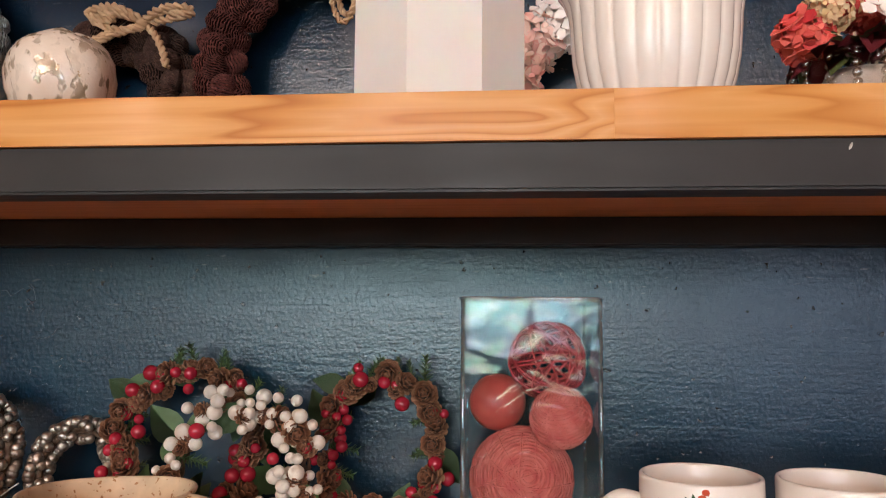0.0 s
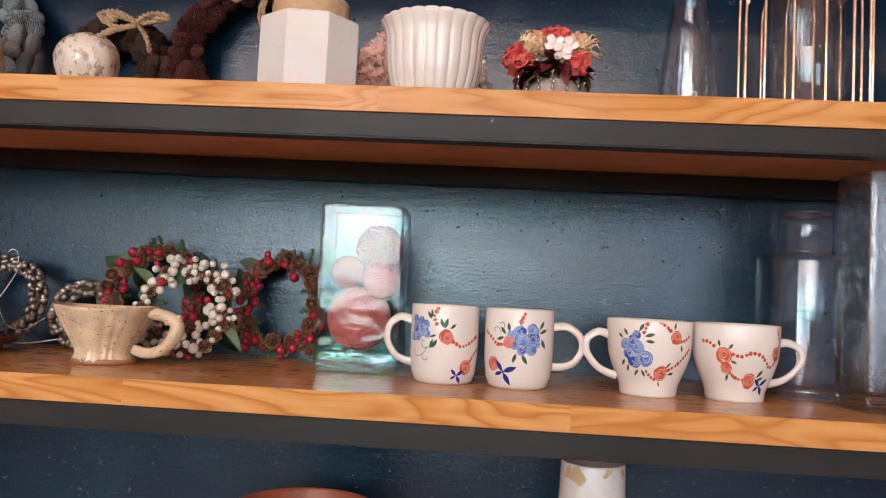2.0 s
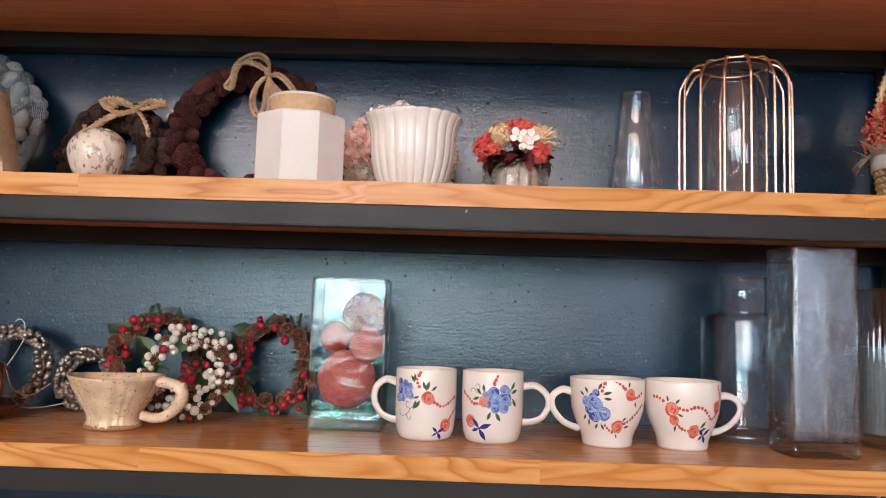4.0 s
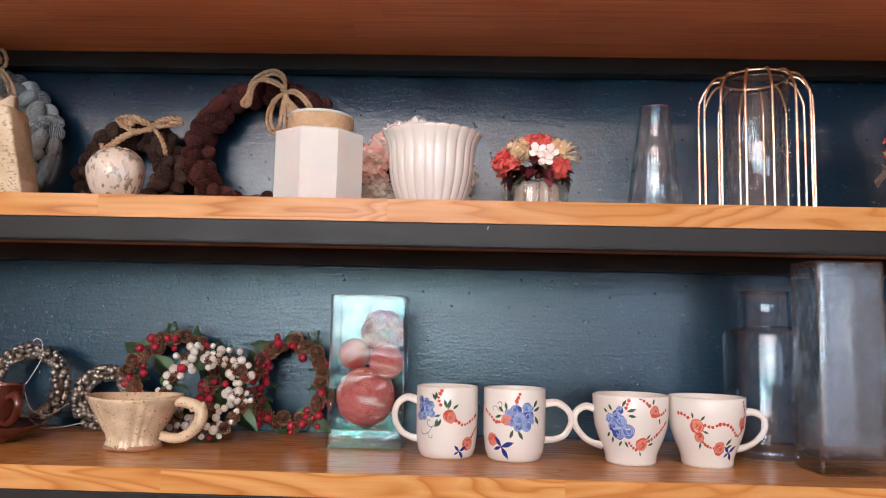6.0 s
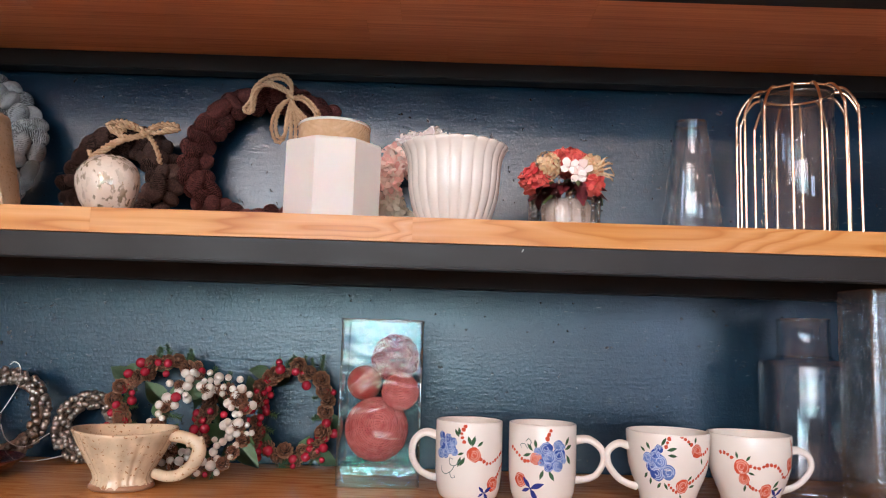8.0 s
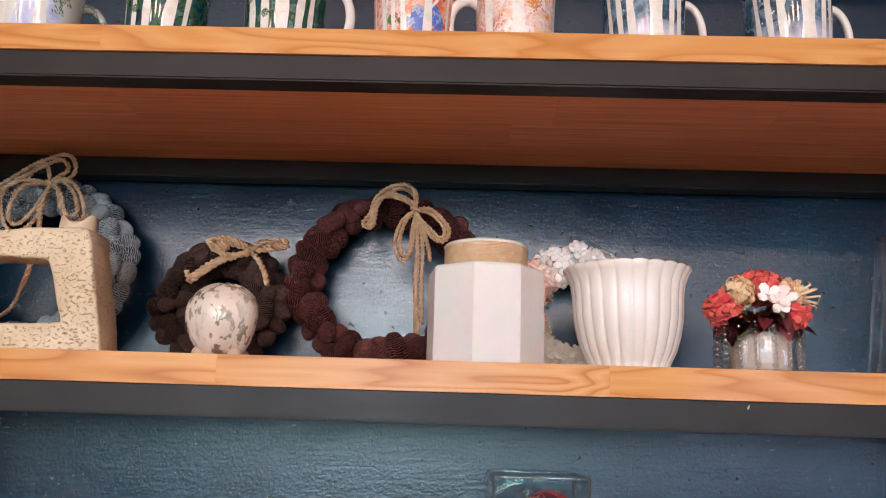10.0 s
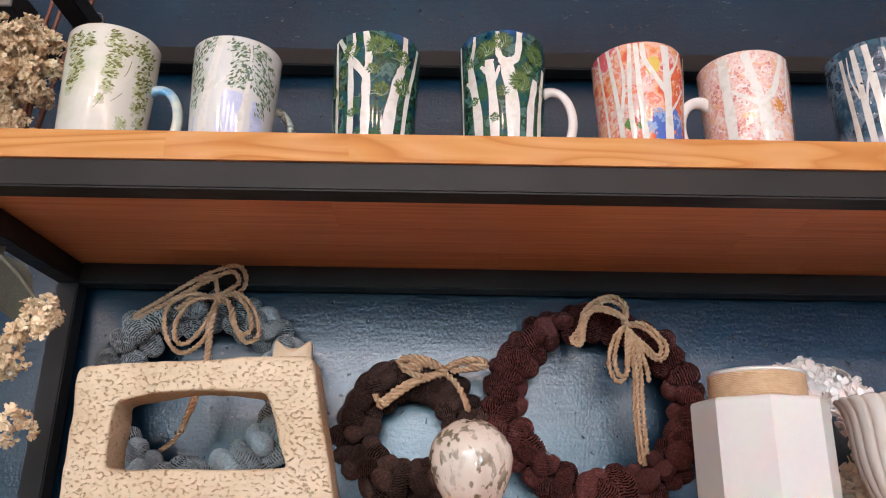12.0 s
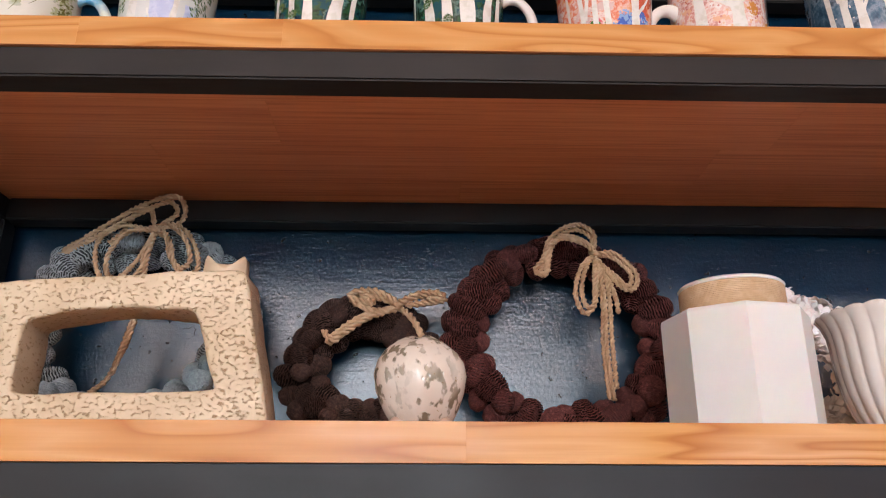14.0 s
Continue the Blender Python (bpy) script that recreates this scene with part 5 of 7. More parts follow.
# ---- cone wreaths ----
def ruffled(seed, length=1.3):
    """An oval cone of unit radius with fine, wavy, overlapping scale rows; the gaps take slot 1, their shade painted
    dark.
    """
    rng = random.Random(seed)
    ph = [rng.uniform(0, 6.3) for _ in range(6)]
    bands = rng.randint(15, 17)
    seg, per = 36, 5
    rows = bands * per
    prof = []
    for i in range(rows + 1):
        t = i / rows
        prof.append((max(1e-7, math.sin(math.pi * (0.01 + 0.98 * t)) ** 0.72) if 0 < i < rows else 0.0, -length * math.cos(math.pi * (0.04 + 0.92 * t))))

    def shape(a, r, z, i):
        t = i / rows
        wave = 0.042 * math.sin(2 * a + ph[0] + 3 * t) + 0.040 * math.sin(5 * a + ph[1] + 9 * t) + 0.028 * math.sin(11 * a + ph[2] - 17 * t)
        lip = (-0.25, -0.15, 0.02, 0.07, 0.02)[i % per] * min(1.0, 0.35 + 3 * r)
        f = 1 + lip + 0.030 * math.sin(13 * a + ph[3] + 29 * t) + 0.035 * math.sin(2 * a + ph[4] + 4 * t) + 0.02 * math.sin(21 * a - 40 * t)
        return r * f, z + wave * min(1.0, 1.6 * r)

    bm = lathe(prof, seg, shape)
    bm.faces.ensure_lookup_table()
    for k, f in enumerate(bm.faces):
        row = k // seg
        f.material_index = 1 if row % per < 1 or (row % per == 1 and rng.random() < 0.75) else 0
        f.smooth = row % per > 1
    return bm


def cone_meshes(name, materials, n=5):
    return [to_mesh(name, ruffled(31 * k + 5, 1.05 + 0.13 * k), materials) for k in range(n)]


def cone_wreath(cx, ring, half, tilt, material, gap, label, seed, size, count, sx=1.0):
    """A wreath leaning on the wall: ring is the radius to the middle of the band, half the band's half width."""
    rng = random.Random(seed)
    zc = ring + half
    y = WALL_Y - half - 0.006 - math.sin(radians(tilt)) * 2 * zc
    ob = thing("cone_wreath", pose(cx, y, ZU, -tilt, 0, 0), label, "wreath")
    bm = bmesh.new()
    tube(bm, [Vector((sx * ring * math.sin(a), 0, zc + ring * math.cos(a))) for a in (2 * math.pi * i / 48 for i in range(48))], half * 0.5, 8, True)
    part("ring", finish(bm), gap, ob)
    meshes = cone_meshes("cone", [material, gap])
    off = half - size * 0.95
    for row, (dr, dy) in enumerate(((off, -0.2), (0.05 * off, -0.85), (-off, -0.25))):
        n = int(count * (1.0, 0.90, 0.76)[row])
        for k in range(n):
            a = 2 * math.pi * (k + 0.5 * row + rng.uniform(-0.16, 0.16)) / n
            s = size * rng.uniform(0.86, 1.14)
            rr = ring + dr + rng.uniform(-0.0016, 0.0016)
            p = Vector((sx * rr * math.sin(a), dy * half + rng.uniform(-0.003, 0.002), zc + rr * math.cos(a)))
            p.z = max(p.z, s * 1.0)
            turn = Euler((rng.uniform(-0.5, 0.5), a + rng.choice((0.0, 0.5, 1.57, -0.6)) + rng.uniform(-0.4, 0.4), rng.uniform(-0.4, 0.4)))
            part("cone", rng.choice(meshes), None, ob, at=Matrix.LocRotScale(p, turn, (s, s, s)))
    return ob


def bow(ob, knot, strands, r, rise=1.0):
    """Twine bow; strands in millimetres from the knot, third number towards the wall. rise: stretch of what stands above the knot."""
    inv = ob.matrix_basis.inverted()
    k = Vector(knot)
    for st in strands:
        pts = [k + Vector((p[0], p[2], p[1] * (rise if p[1] > 0 else 1.0))) / 1000 for p in st]
        bm = bmesh.new()
        rope(bm, pts, r * 1.15, 2, r * 4.0)
        part("bow_loop", finish(bm), M_JUTE, ob, at=inv)
    bm = bmesh.new()
    tube(bm, [k + Vector((-0.0045, -0.002, 0.002)), k + Vector((0, -0.006, 0)), k + Vector((0.0045, -0.002, -0.002))], r * 1.15, 8)
    part("knot", finish(bm), M_JUTE, ob, at=inv)


w = cone_wreath(-0.359, 0.0975, 0.0245, 9, M_BLUE_CONE, M_BLUE_GAP_SHADE, "wreath of grey-blue painted cones with a jute twine bow", 5, 0.0118, 31, 1.06)
bow(w, (-0.346, 0.262, 1.733), [
    [(-96, -21, 6), (-68, -6, 0), (-25, 20, -6), (6, 34, -8), (23, 36, -6), (31, 22, -4), (26, 7, -4), (2, 0, -2)],
    [(0, 0, 0), (-31, 1, -10), (-54, -16, -8), (-52, -45, -6), (-35, -65, -10), (-16, -61, -12), (-4, -40, -8), (0, -2, 0)],
    [(0, 0, 0), (20, -15, -10), (27, -39, -8), (40, -53, -8), (53, -43, -10), (44, -14, -10), (24, 4, -8), (2, 1, 0)],
    [(0, 0, 0), (-5, -32, -8), (-6, -72, 0), (-20, -120, 10), (-31, -154, 12), (-47, -170, 10)],
    [(0, 0, 0), (-22, -6, -12), (-40, -28, -10), (-40, -50, -8), (-26, -56, -12), (-10, -36, -10), (0, -2, 0)],
    [(0, 0, 0), (16, -8, -12), (22, -30, -10), (34, -44, -8), (44, -36, -10), (36, -12, -12), (18, 4, -8)],
    [(2, 0, 0), (0, -34, -12), (-2, -74, -6), (-14, -118, 4), (-26, -150, 8)],
    [(-98, -29, 2), (-66, -14, -4), (-24, 10, -10), (8, 26, -12), (18, 28, -10), (24, 16, -8), (2, 2, -4)],
    [(0, 0, 0), (-5, 21, -4), (-17, 23, -4), (-31, -3, -4), (-46, -16, -2)]], 0.0027)
w = cone_wreath(-0.122, 0.0600, 0.0245, 8, M_DARK_CONE, M_DARK_GAP_SHADE, "small wreath of dark brown cones with a jute ribbon bow", 8, 0.0107, 23)
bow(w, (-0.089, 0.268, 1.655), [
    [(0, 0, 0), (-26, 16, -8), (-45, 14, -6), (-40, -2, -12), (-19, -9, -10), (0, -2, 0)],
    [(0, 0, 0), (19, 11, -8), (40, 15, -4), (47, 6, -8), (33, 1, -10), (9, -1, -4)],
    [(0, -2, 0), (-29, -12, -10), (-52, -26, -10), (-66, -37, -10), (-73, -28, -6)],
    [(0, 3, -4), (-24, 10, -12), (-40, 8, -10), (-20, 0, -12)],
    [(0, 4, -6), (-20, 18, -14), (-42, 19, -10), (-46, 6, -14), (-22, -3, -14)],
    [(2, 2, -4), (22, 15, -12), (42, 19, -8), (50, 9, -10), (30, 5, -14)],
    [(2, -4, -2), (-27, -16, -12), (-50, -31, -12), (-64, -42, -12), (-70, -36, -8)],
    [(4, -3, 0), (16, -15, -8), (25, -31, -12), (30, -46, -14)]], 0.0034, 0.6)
w = cone_wreath(0.083, 0.0980, 0.0214, 11, M_RED_CONE, M_RED_GAP_SHADE, "large wreath of maroon brown cones with a jute twine bow", 12, 0.0112, 31, 1.025)
bow(w, (0.116, 0.250, 1.707), [
    [(0, 2, 4), (-2, 22, -2), (-16, 33, -2), (-31, 27, -4), (-45, 11, -6), (-50, -8, -6), (-57, -20, -4), (-50, -22, -6), (-46, 3, -8), (-34, 20, -10), (-15, 17, -8), (0, 6, -2)],
    [(0, 0, 2), (17, -4, -4), (34, -20, -6), (36, -32, -4), (30, -36, -6), (18, -25, -8), (3, -9, -2)],
    [(0, 0, 0), (0, 25, -6), (-14, 38, -6), (-32, 32, -8), (-48, 14, -10), (-54, -8, -8), (-63, -20, -6), (-53, -26, -8), (-51, -15, -10), (-49, 3, -10), (-36, 16, -12), (-15, 12, -10), (0, 4, -4)],
    [(0, 0, 0), (19, -1, -8), (39, -20, -8), (41, -34, -6), (31, -41, -8), (17, -31, -10), (3, -7, -4)],
    [(0, 0, 0), (-16, -18, -8), (-23, -45, -8), (-15, -65, -6), (-5, -58, -8), (-3, -35, -8), (1, -3, -2)],
    [(1, -1, 0), (4, -48, -8), (3, -98, -4), (6, -150, -2)],
    [(1, -1, -2), (5, -50, -13), (5, -100, -9), (9, -152, -8)],
    [(1, -1, 0), (10, -40, -10), (11, -90, -7), (13, -140, -5)],
    [(0, 0, 0), (-12, -20, -10), (-17, -44, -10), (-11, -60, -8), (-3, -52, -10), (0, -20, -8)],
    [(1, -1, 0), (12, -31, -8), (18, -51, -8), (20, -66, -6)]], 0.0026, 0.8)

# ---- small white pig-shaped pot ----
def make_pig_glaze():
    m = shader("spotted_white_glaze", rough=0.12)
    v = coords(m)
    sp = ramp(m, noise_tex(m, coords(m, (1.4, 1.4, 0.9)), 98, 2.5, 0.45), *grey((0.53, 0.0), (0.60, 0.85)))
    tiny = ramp(m, noise_tex(m, v, 320, 2, 0.5), *grey((0.70, 0.0), (0.74, 1.0)))
    base = ramp(m, noise_tex(m, v, 26, 3), (0.3, (0.70, 0.63, 0.54)), (0.7, (0.60, 0.48, 0.38)))
    sp = math_node(m, "MULTIPLY", sp, ramp(m, noise_tex(m, v, 30, 2), *grey((0.38, 0.15), (0.55, 1.0))))
    c = mix(m, sp, base, (0.24, 0.20, 0.12))
    colour(m, mix(m, tiny, c, (0.35, 0.24, 0.13)))
    bump(m, math_node(m, "ADD", noise_tex(m, v, 90, 3), math_node(m, "MULTIPLY", sp, -0.8)), 0.7, 0.0012)
    link(m, math_node(m, "MULTIPLY", sp, 0.45), bsdf(m).inputs["Metallic"])
    return m


M_PIG = make_pig_glaze()
pig = thing("ceramic_pot", pose(-0.061, 0.104, ZU), "round white ceramic pot on feet with bronze spots", "pot")


def lumpy(a, r, z, i):
    return r * (1 + 0.04 * math.cos(5 * a + 0.4 + z * 40) + 0.03 * math.sin(3 * a - z * 60)), z + 0.0018 * math.sin(4 * a)


body = [(0, 0.004), (0.016, 0.0045), (0.0255, 0.010), (0.0325, 0.022), (0.0375, 0.036), (0.0395, 0.050), (0.0375, 0.061), (0.0320, 0.070), (0.0245, 0.0765), (0.0165, 0.0805), (0.009, 0.0825), (0, 0.0830)]
part("body", lathe([(r * 0.90, z * 0.94) for r, z in body], 56, lumpy), M_PIG, pig)
for a in (35, 145, 215, 325):
    bm = bmesh.new()
    blob(bm, (0.021 * math.cos(radians(a)), 0.021 * math.sin(radians(a)), 0.0075), 0.0075, 14, 10, (1, 1, 1))
    part("foot", finish(bm), make_ceramic("bare_clay_foot", (0.52, 0.37, 0.27), 0.35) if a == 35 else bpy.data.materials["bare_clay_foot"], pig)

# ---- cream clay frame with cat-ear finial ----
def make_crank():
    m = shader("stamped_cream_clay", rough=0.55)
    v = coords(m, (1, 1, 1.7))
    pits = ramp(m, noise_tex(m, v, 240, 3, 0.55, 0.4), *grey((0.33, 0.0), (0.43, 1.0)))
    wash = ramp(m, noise_tex(m, coords(m), 22, 4), (0.35, (0.56, 0.43, 0.27)), (0.65, (0.67, 0.54, 0.365)))
    colour(m, mix(m, pits, (0.44, 0.30, 0.15), wash))
    bump(m, math_node(m, "ADD", pits, math_node(m, "MULTIPLY", noise_tex(m, coords(m), 60, 3), 0.7)), 0.8, 0.0022)
    return m


M_CRANK = make_crank()


def edge_point(quad, t):
    """Point at 0..1 round a quad, by share of each side; corners softened."""
    t = (t % 1.0) * 4
    k = int(t)
    return quad[k].lerp(quad[(k + 1) % 4], t - k)


def soft_loop(quad, n, soft):
    pts = [edge_point(quad, i / n) for i in range(n)]
    for _ in range(soft):
        pts = [(pts[i - 1] + pts[i] * 2 + pts[(i + 1) % n]) / 4 for i in range(n)]
    return pts


frame_ob = thing("clay_frame", pose(-0.295, 0.096, ZU, 0, 0, 0), "cream stamped clay picture frame with arched opening", "frame")
outer_q = [Vector(q) for q in ((-0.1160, 0, 0.0), (-0.1185, 0, 0.1205), (0.090, 0, 0.1335), (0.119, 0, 0.0))]
inner_q = [Vector(q) for q in ((-0.081, 0, 0.031), (-0.081, 0, 0.089), (0.052, 0, 0.097), (0.075, 0, 0.034))]
NF = 120
out_l, in_l = soft_loop(outer_q, NF, 3), soft_loop(inner_q, NF, 3)
for i, p in enumerate(in_l):
    t = 4 * i / NF
    if 1 < t < 2:
        p.z += 0.007 * math.sin(math.pi * (t - 1))
DEPTH = 0.046
sec = [(0.0, 0.004), (0.02, 0.0008), (0.08, 0.0), (0.3, 0.0), (0.5, 0.0), (0.7, 0.0), (0.92, 0.0), (0.98, 0.0008), (1.0, 0.004), (1.0, DEPTH / 2), (1.0, DEPTH - 0.004), (0.96, DEPTH), (0.5, DEPTH), (0.04, DEPTH), (0.0, DEPTH - 0.004), (0.0, DEPTH / 2)]
bm = bmesh.new()
rows = []
for i in range(NF):
    row = []
    for s, d in sec:
        p = in_l[i].lerp(out_l[i], s)
        p.y = d
        n = noise.noise_vector(p * 38 + Vector((3, 1, 7))) * 0.0016 + noise.noise_vector(p * 120) * 0.0006
        p = p + n
        p.z = max(p.z, 0.0)
        row.append(bm.verts.new(p))
    rows.append(row)
for i in range(NF):
    a, b = rows[i], rows[(i + 1) % NF]
    for k in range(len(sec)):
        k2 = (k + 1) % len(sec)
        bm.faces.new((a[k], a[k2], b[k2], b[k]))
part("border", finish(bm), M_CRANK, frame_ob)
M_CLAYTOP = make_ceramic("tan_clay", (0.70, 0.54, 0.36), 0.4, 0.2)
bm = bmesh.new()
ear = spline([(-0.0175, 0, -0.004), (-0.0178, 0, 0.008), (-0.0160, 0, 0.0175), (-0.0105, 0, 0.0125), (-0.002, 0, 0.0105), (0.0065, 0, 0.0120), (0.0145, 0, 0.0185), (0.0165, 0, 0.009), (0.0170, 0, -0.004)], 5)
front = [bm.verts.new(p + Vector((0, 0.004, 0))) for p in ear]
back = [bm.verts.new(p + Vector((0, 0.018, 0))) for p in ear]
mid_c = bm.verts.new((0, -0.001, 0.004))
for a, b in zip(range(len(ear)), range(1, len(ear))):
    bm.faces.new((front[a], front[b], back[b], back[a]))
    bm.faces.new((front[b], front[a], mid_c))
bm.faces.new(back)
bm.faces.new((front[0], back[0], back[-1], front[-1], mid_c))
part("finial", finish(bm), M_CLAYTOP, frame_ob, "small tan clay animal-ear finial", at=pose(0.069, 0.010, 0.1305, 0, 3, 0))

# ---- wheel-thrown cup with branch handle, brown cup and saucer ----
M_SPECK = make_ceramic("speckled_oat_glaze", (0.75, 0.585, 0.395), 0.18, 0.34, (250, 0.63, (0.36, 0.19, 0.09)), 0.6)
cup = thing("ceramic_cup", pose(-0.029, 0.131, ZL), "oatmeal speckled ceramic cup with carved ribs, branch handle", "cup")
cup_out = [(0.031, 0.0), (0.0345, 0.002), (0.0345, 0.006), (0.0320, 0.011), (0.0335, 0.018), (0.0425, 0.034), (0.0520, 0.050), (0.0575, 0.062), (0.0588, 0.0650)]


def carved(a, r, z, i):
    k = 0.0026 * (0.5 + 0.5 * math.cos(26 * a + 1.6 * math.sin(3 * a) + 0.9 * math.sin(7 * a) + 40 * z * math.sin(2 * a))) * (0.55 + 0.45 * math.sin(5 * a + 1)) if 3 < i < 11 else 0
    return r - k + 0.0005 * math.sin(3 * a), z + (0.0012 * math.sin(2 * a + 1) if i > 8 else 0)


part("body", lathe(cup_profile(cup_out, 0.0038, 0.009), 138, carved), M_SPECK, cup)
part("foot", lathe([(0.027, 0.0), (0.0338, 0.0), (0.0355, 0.0015), (0.0352, 0.0045), (0.0335, 0.0065), (0.030, 0.006)], 48, lambda a, r, z, i: (r + 0.0006 * math.sin(5 * a) + 0.0004 * math.sin(11 * a), z), True), make_ceramic("bare_brown_clay", (0.42, 0.22, 0.12), 0.35, 0.4), cup, "bare brown clay foot ring")
bm = bmesh.new()
tube(bm, spline([(0.0545, 0, 0.0600), (0.066, -0.002, 0.0590), (0.079, -0.003, 0.0555), (0.0865, -0.003, 0.0490), (0.0865, -0.003, 0.0390), (0.0800, -0.003, 0.0270), (0.066, -0.003, 0.0165), (0.051, -0.002, 0.0140), (0.036, 0, 0.0170)], 8), lambda t: 0.0074 + 0.0016 * math.sin(math.pi * t) ** 6 - 0.0012 * t, 14)
part("handle", finish(bm), M_SPECK, cup)
bm = bmesh.new()
tube(bm, spline([(0.074, -0.003, 0.0545), (0.0850, -0.003, 0.0545), (0.0915, -0.003, 0.0575)], 5), lambda t: 0.0078 - 0.0040 * t, 12)
part("handle_branch", finish(bm), M_SPECK, cup)
M_TENMOKU = make_ceramic("dark_red_brown_glaze", (0.13, 0.030, 0.018), 0.12, 0.5, (200, 0.68, (0.24, 0.10, 0.05)))
tea = thing("teacup", pose(-0.236, 0.160, ZL + 0.012), "dark red-brown glazed teacup resting on its saucer", "cup")
part("body", lathe(cup_profile([(0.022, 0.0), (0.024, 0.003), (0.031, 0.010), (0.037, 0.024), (0.0395, 0.042), (0.0405, 0.060)]), 48), M_TENMOKU, tea)
part("handle", handle_mesh([(0.035, 0, 0.046), (0.050, 0, 0.050), (0.058, 0, 0.038), (0.053, 0, 0.022), (0.040, 0, 0.012), (0.030, 0, 0.012)], 0.0055), M_TENMOKU, tea, at=pose(0, 0, 0, 0, 0, -25))
tagged(part("saucer", lathe([(0, 0.003), (0.034, 0.003), (0.036, 0.0), (0.040, 0.001), (0.042, 0.004), (0.058, 0.012), (0.070, 0.021), (0.0705, 0.0225), (0.069, 0.0225), (0.056, 0.0145), (0.040, 0.0085), (0.030, 0.0075), (0, 0.0075)], 64), M_TENMOKU, at=pose(-0.236, 0.160, ZL)), "dark red-brown glazed saucer under a teacup", "saucer")

# ---- berry and pine-cone wreaths ----


def make_bract():
    """Pine-cone scales: dark at the core, pale at the tips."""
    m = shader("pine_cone_brown", (0.2, 0.1, 0.05), 0.65, spec=0.3)
    tc = add(m, "TexCoord").outputs["Object"]
    ln = m.node_tree.nodes.new("ShaderNodeVectorMath")
    ln.operation = "LENGTH"
    link(m, tc, ln.inputs[0])
    f = math_node(m, "ADD", ln.outputs["Value"], math_node(m, "MULTIPLY", noise_tex(m, coords(m, rand=5), 6, 3), 0.25))
    colour(m, ramp(m, f, (0.48, (0.034, 0.015, 0.009)), (0.72, (0.19, 0.084, 0.046)), (0.98, (0.40, 0.215, 0.125))))
    return m


M_BRACT = make_bract()
M_BERRY = make_plain("red_berry", (0.30, 0.010, 0.028), (0.43, 0.024, 0.046), 0.22, 80, 0.5, 0.0, 5)
M_SNOWB = make_plain("frosted_white_berry", (0.66, 0.60, 0.52), (0.76, 0.71, 0.63), 0.6, 500, 0.4, 0.5, 5)
M_LEAF = make_plain("glossy_green_leaf", (0.030, 0.080, 0.025), (0.075, 0.15, 0.05), 0.38, 90, 0.5, 0.3, 5)
M_NEEDLE = make_plain("dark_fir_needle", (0.03, 0.07, 0.018), (0.07, 0.14, 0.04), 0.55, 200, 0.4, 0.0)
M_STEM = make_plain("brown_wire_stem", (0.06, 0.035, 0.02), (0.10, 0.06, 0.035), 0.7, 200)


def bract_cone(seed):
    """Small open pine cone, unit radius, opening towards -y: scales in a spiral round a core."""
    rng = random.Random(seed)
    bm = bmesh.new()
    blob(bm, (0, 0.35, 0), 0.38, 8, 6)
    n = 46
    for k in range(n):
        t = k / n
        a = k * 2.39996
        th = 0.10 + 2.15 * t                       # angle from the tip
        d = Vector((math.sin(th) * math.cos(a), -math.cos(th) * 1.15, math.sin(th) * math.sin(a)))
        side = Vector((-math.sin(a), 0, math.cos(a)))
        up = d.cross(side).normalized()
        c = Vector((0, 0.30, 0)) + d * 0.42
        ln, wd = 0.46 * (0.45 + 0.55 * math.sin(math.pi * min(1, 0.2 + 0.75 * t))), 0.185 + 0.04 * rng.random()
        out = (d * 0.8 + up * 0.45).normalized()   # scales lean towards the tip
        tip = c + out * ln * 1.05 - up * 0.03
        p = [c - side * wd * 0.6, c + side * wd * 0.6, c + out * ln * 0.75 + side * wd, tip + side * wd * 0.45, tip - side * wd * 0.45, c + out * ln * 0.75 - side * wd]
        top = [bm.verts.new(q + up * 0.03) for q in p]
        bot = [bm.verts.new(q - up * 0.03) for q in p]
        bm.faces.new(top)
        bm.faces.new(bot[::-1])
        for i in range(6):
            bm.faces.new((top[i], bot[i], bot[(i + 1) % 6], top[(i + 1) % 6]))
    return finish(bm, False)


def leaf_blade(n=6):
    """A unit leaf along +x with a folded midrib and thickness."""
    bm = bmesh.new()
    grid = []
    for i in range(n + 1):
        t = i / n
        w = 0.30 * math.sin(math.pi * min(0.98, max(0.04, t ** 0.8)))
        bend = -0.18 * t * t
        grid.append([bm.verts.new((t, -w, bend + w * 0.35)), bm.verts.new((t, 0, bend)), bm.verts.new((t, w, bend + w * 0.35))])
    faces = []
    for a, b in zip(grid, grid[1:]):
        for k in range(2):
            faces.append(bm.faces.new((a[k], a[k + 1], b[k + 1], b[k])))
    bmesh.ops.solidify(bm, geom=faces, thickness=0.03)
    return finish(bm)


def fir_sprig(seed):
    rng = random.Random(seed)
    bm = bmesh.new()
    tube(bm, [Vector((0, 0, 0)), Vector((0.5, 0, 0.05)), Vector((1, 0, 0.02))], 0.03, 5)
    for k in range(34):
        t = k / 34
        a = k * 2.4
        o = Vector((t, 0, 0.08 * t))
        d = Vector((0.6, math.cos(a), math.sin(a))).normalized() * 0.34 * (1.1 - 0.5 * t)
        tube(bm, [o, o + d * 0.6, o + d], lambda q: 0.028 * (1 - 0.7 * q), 4)
    return finish(bm)


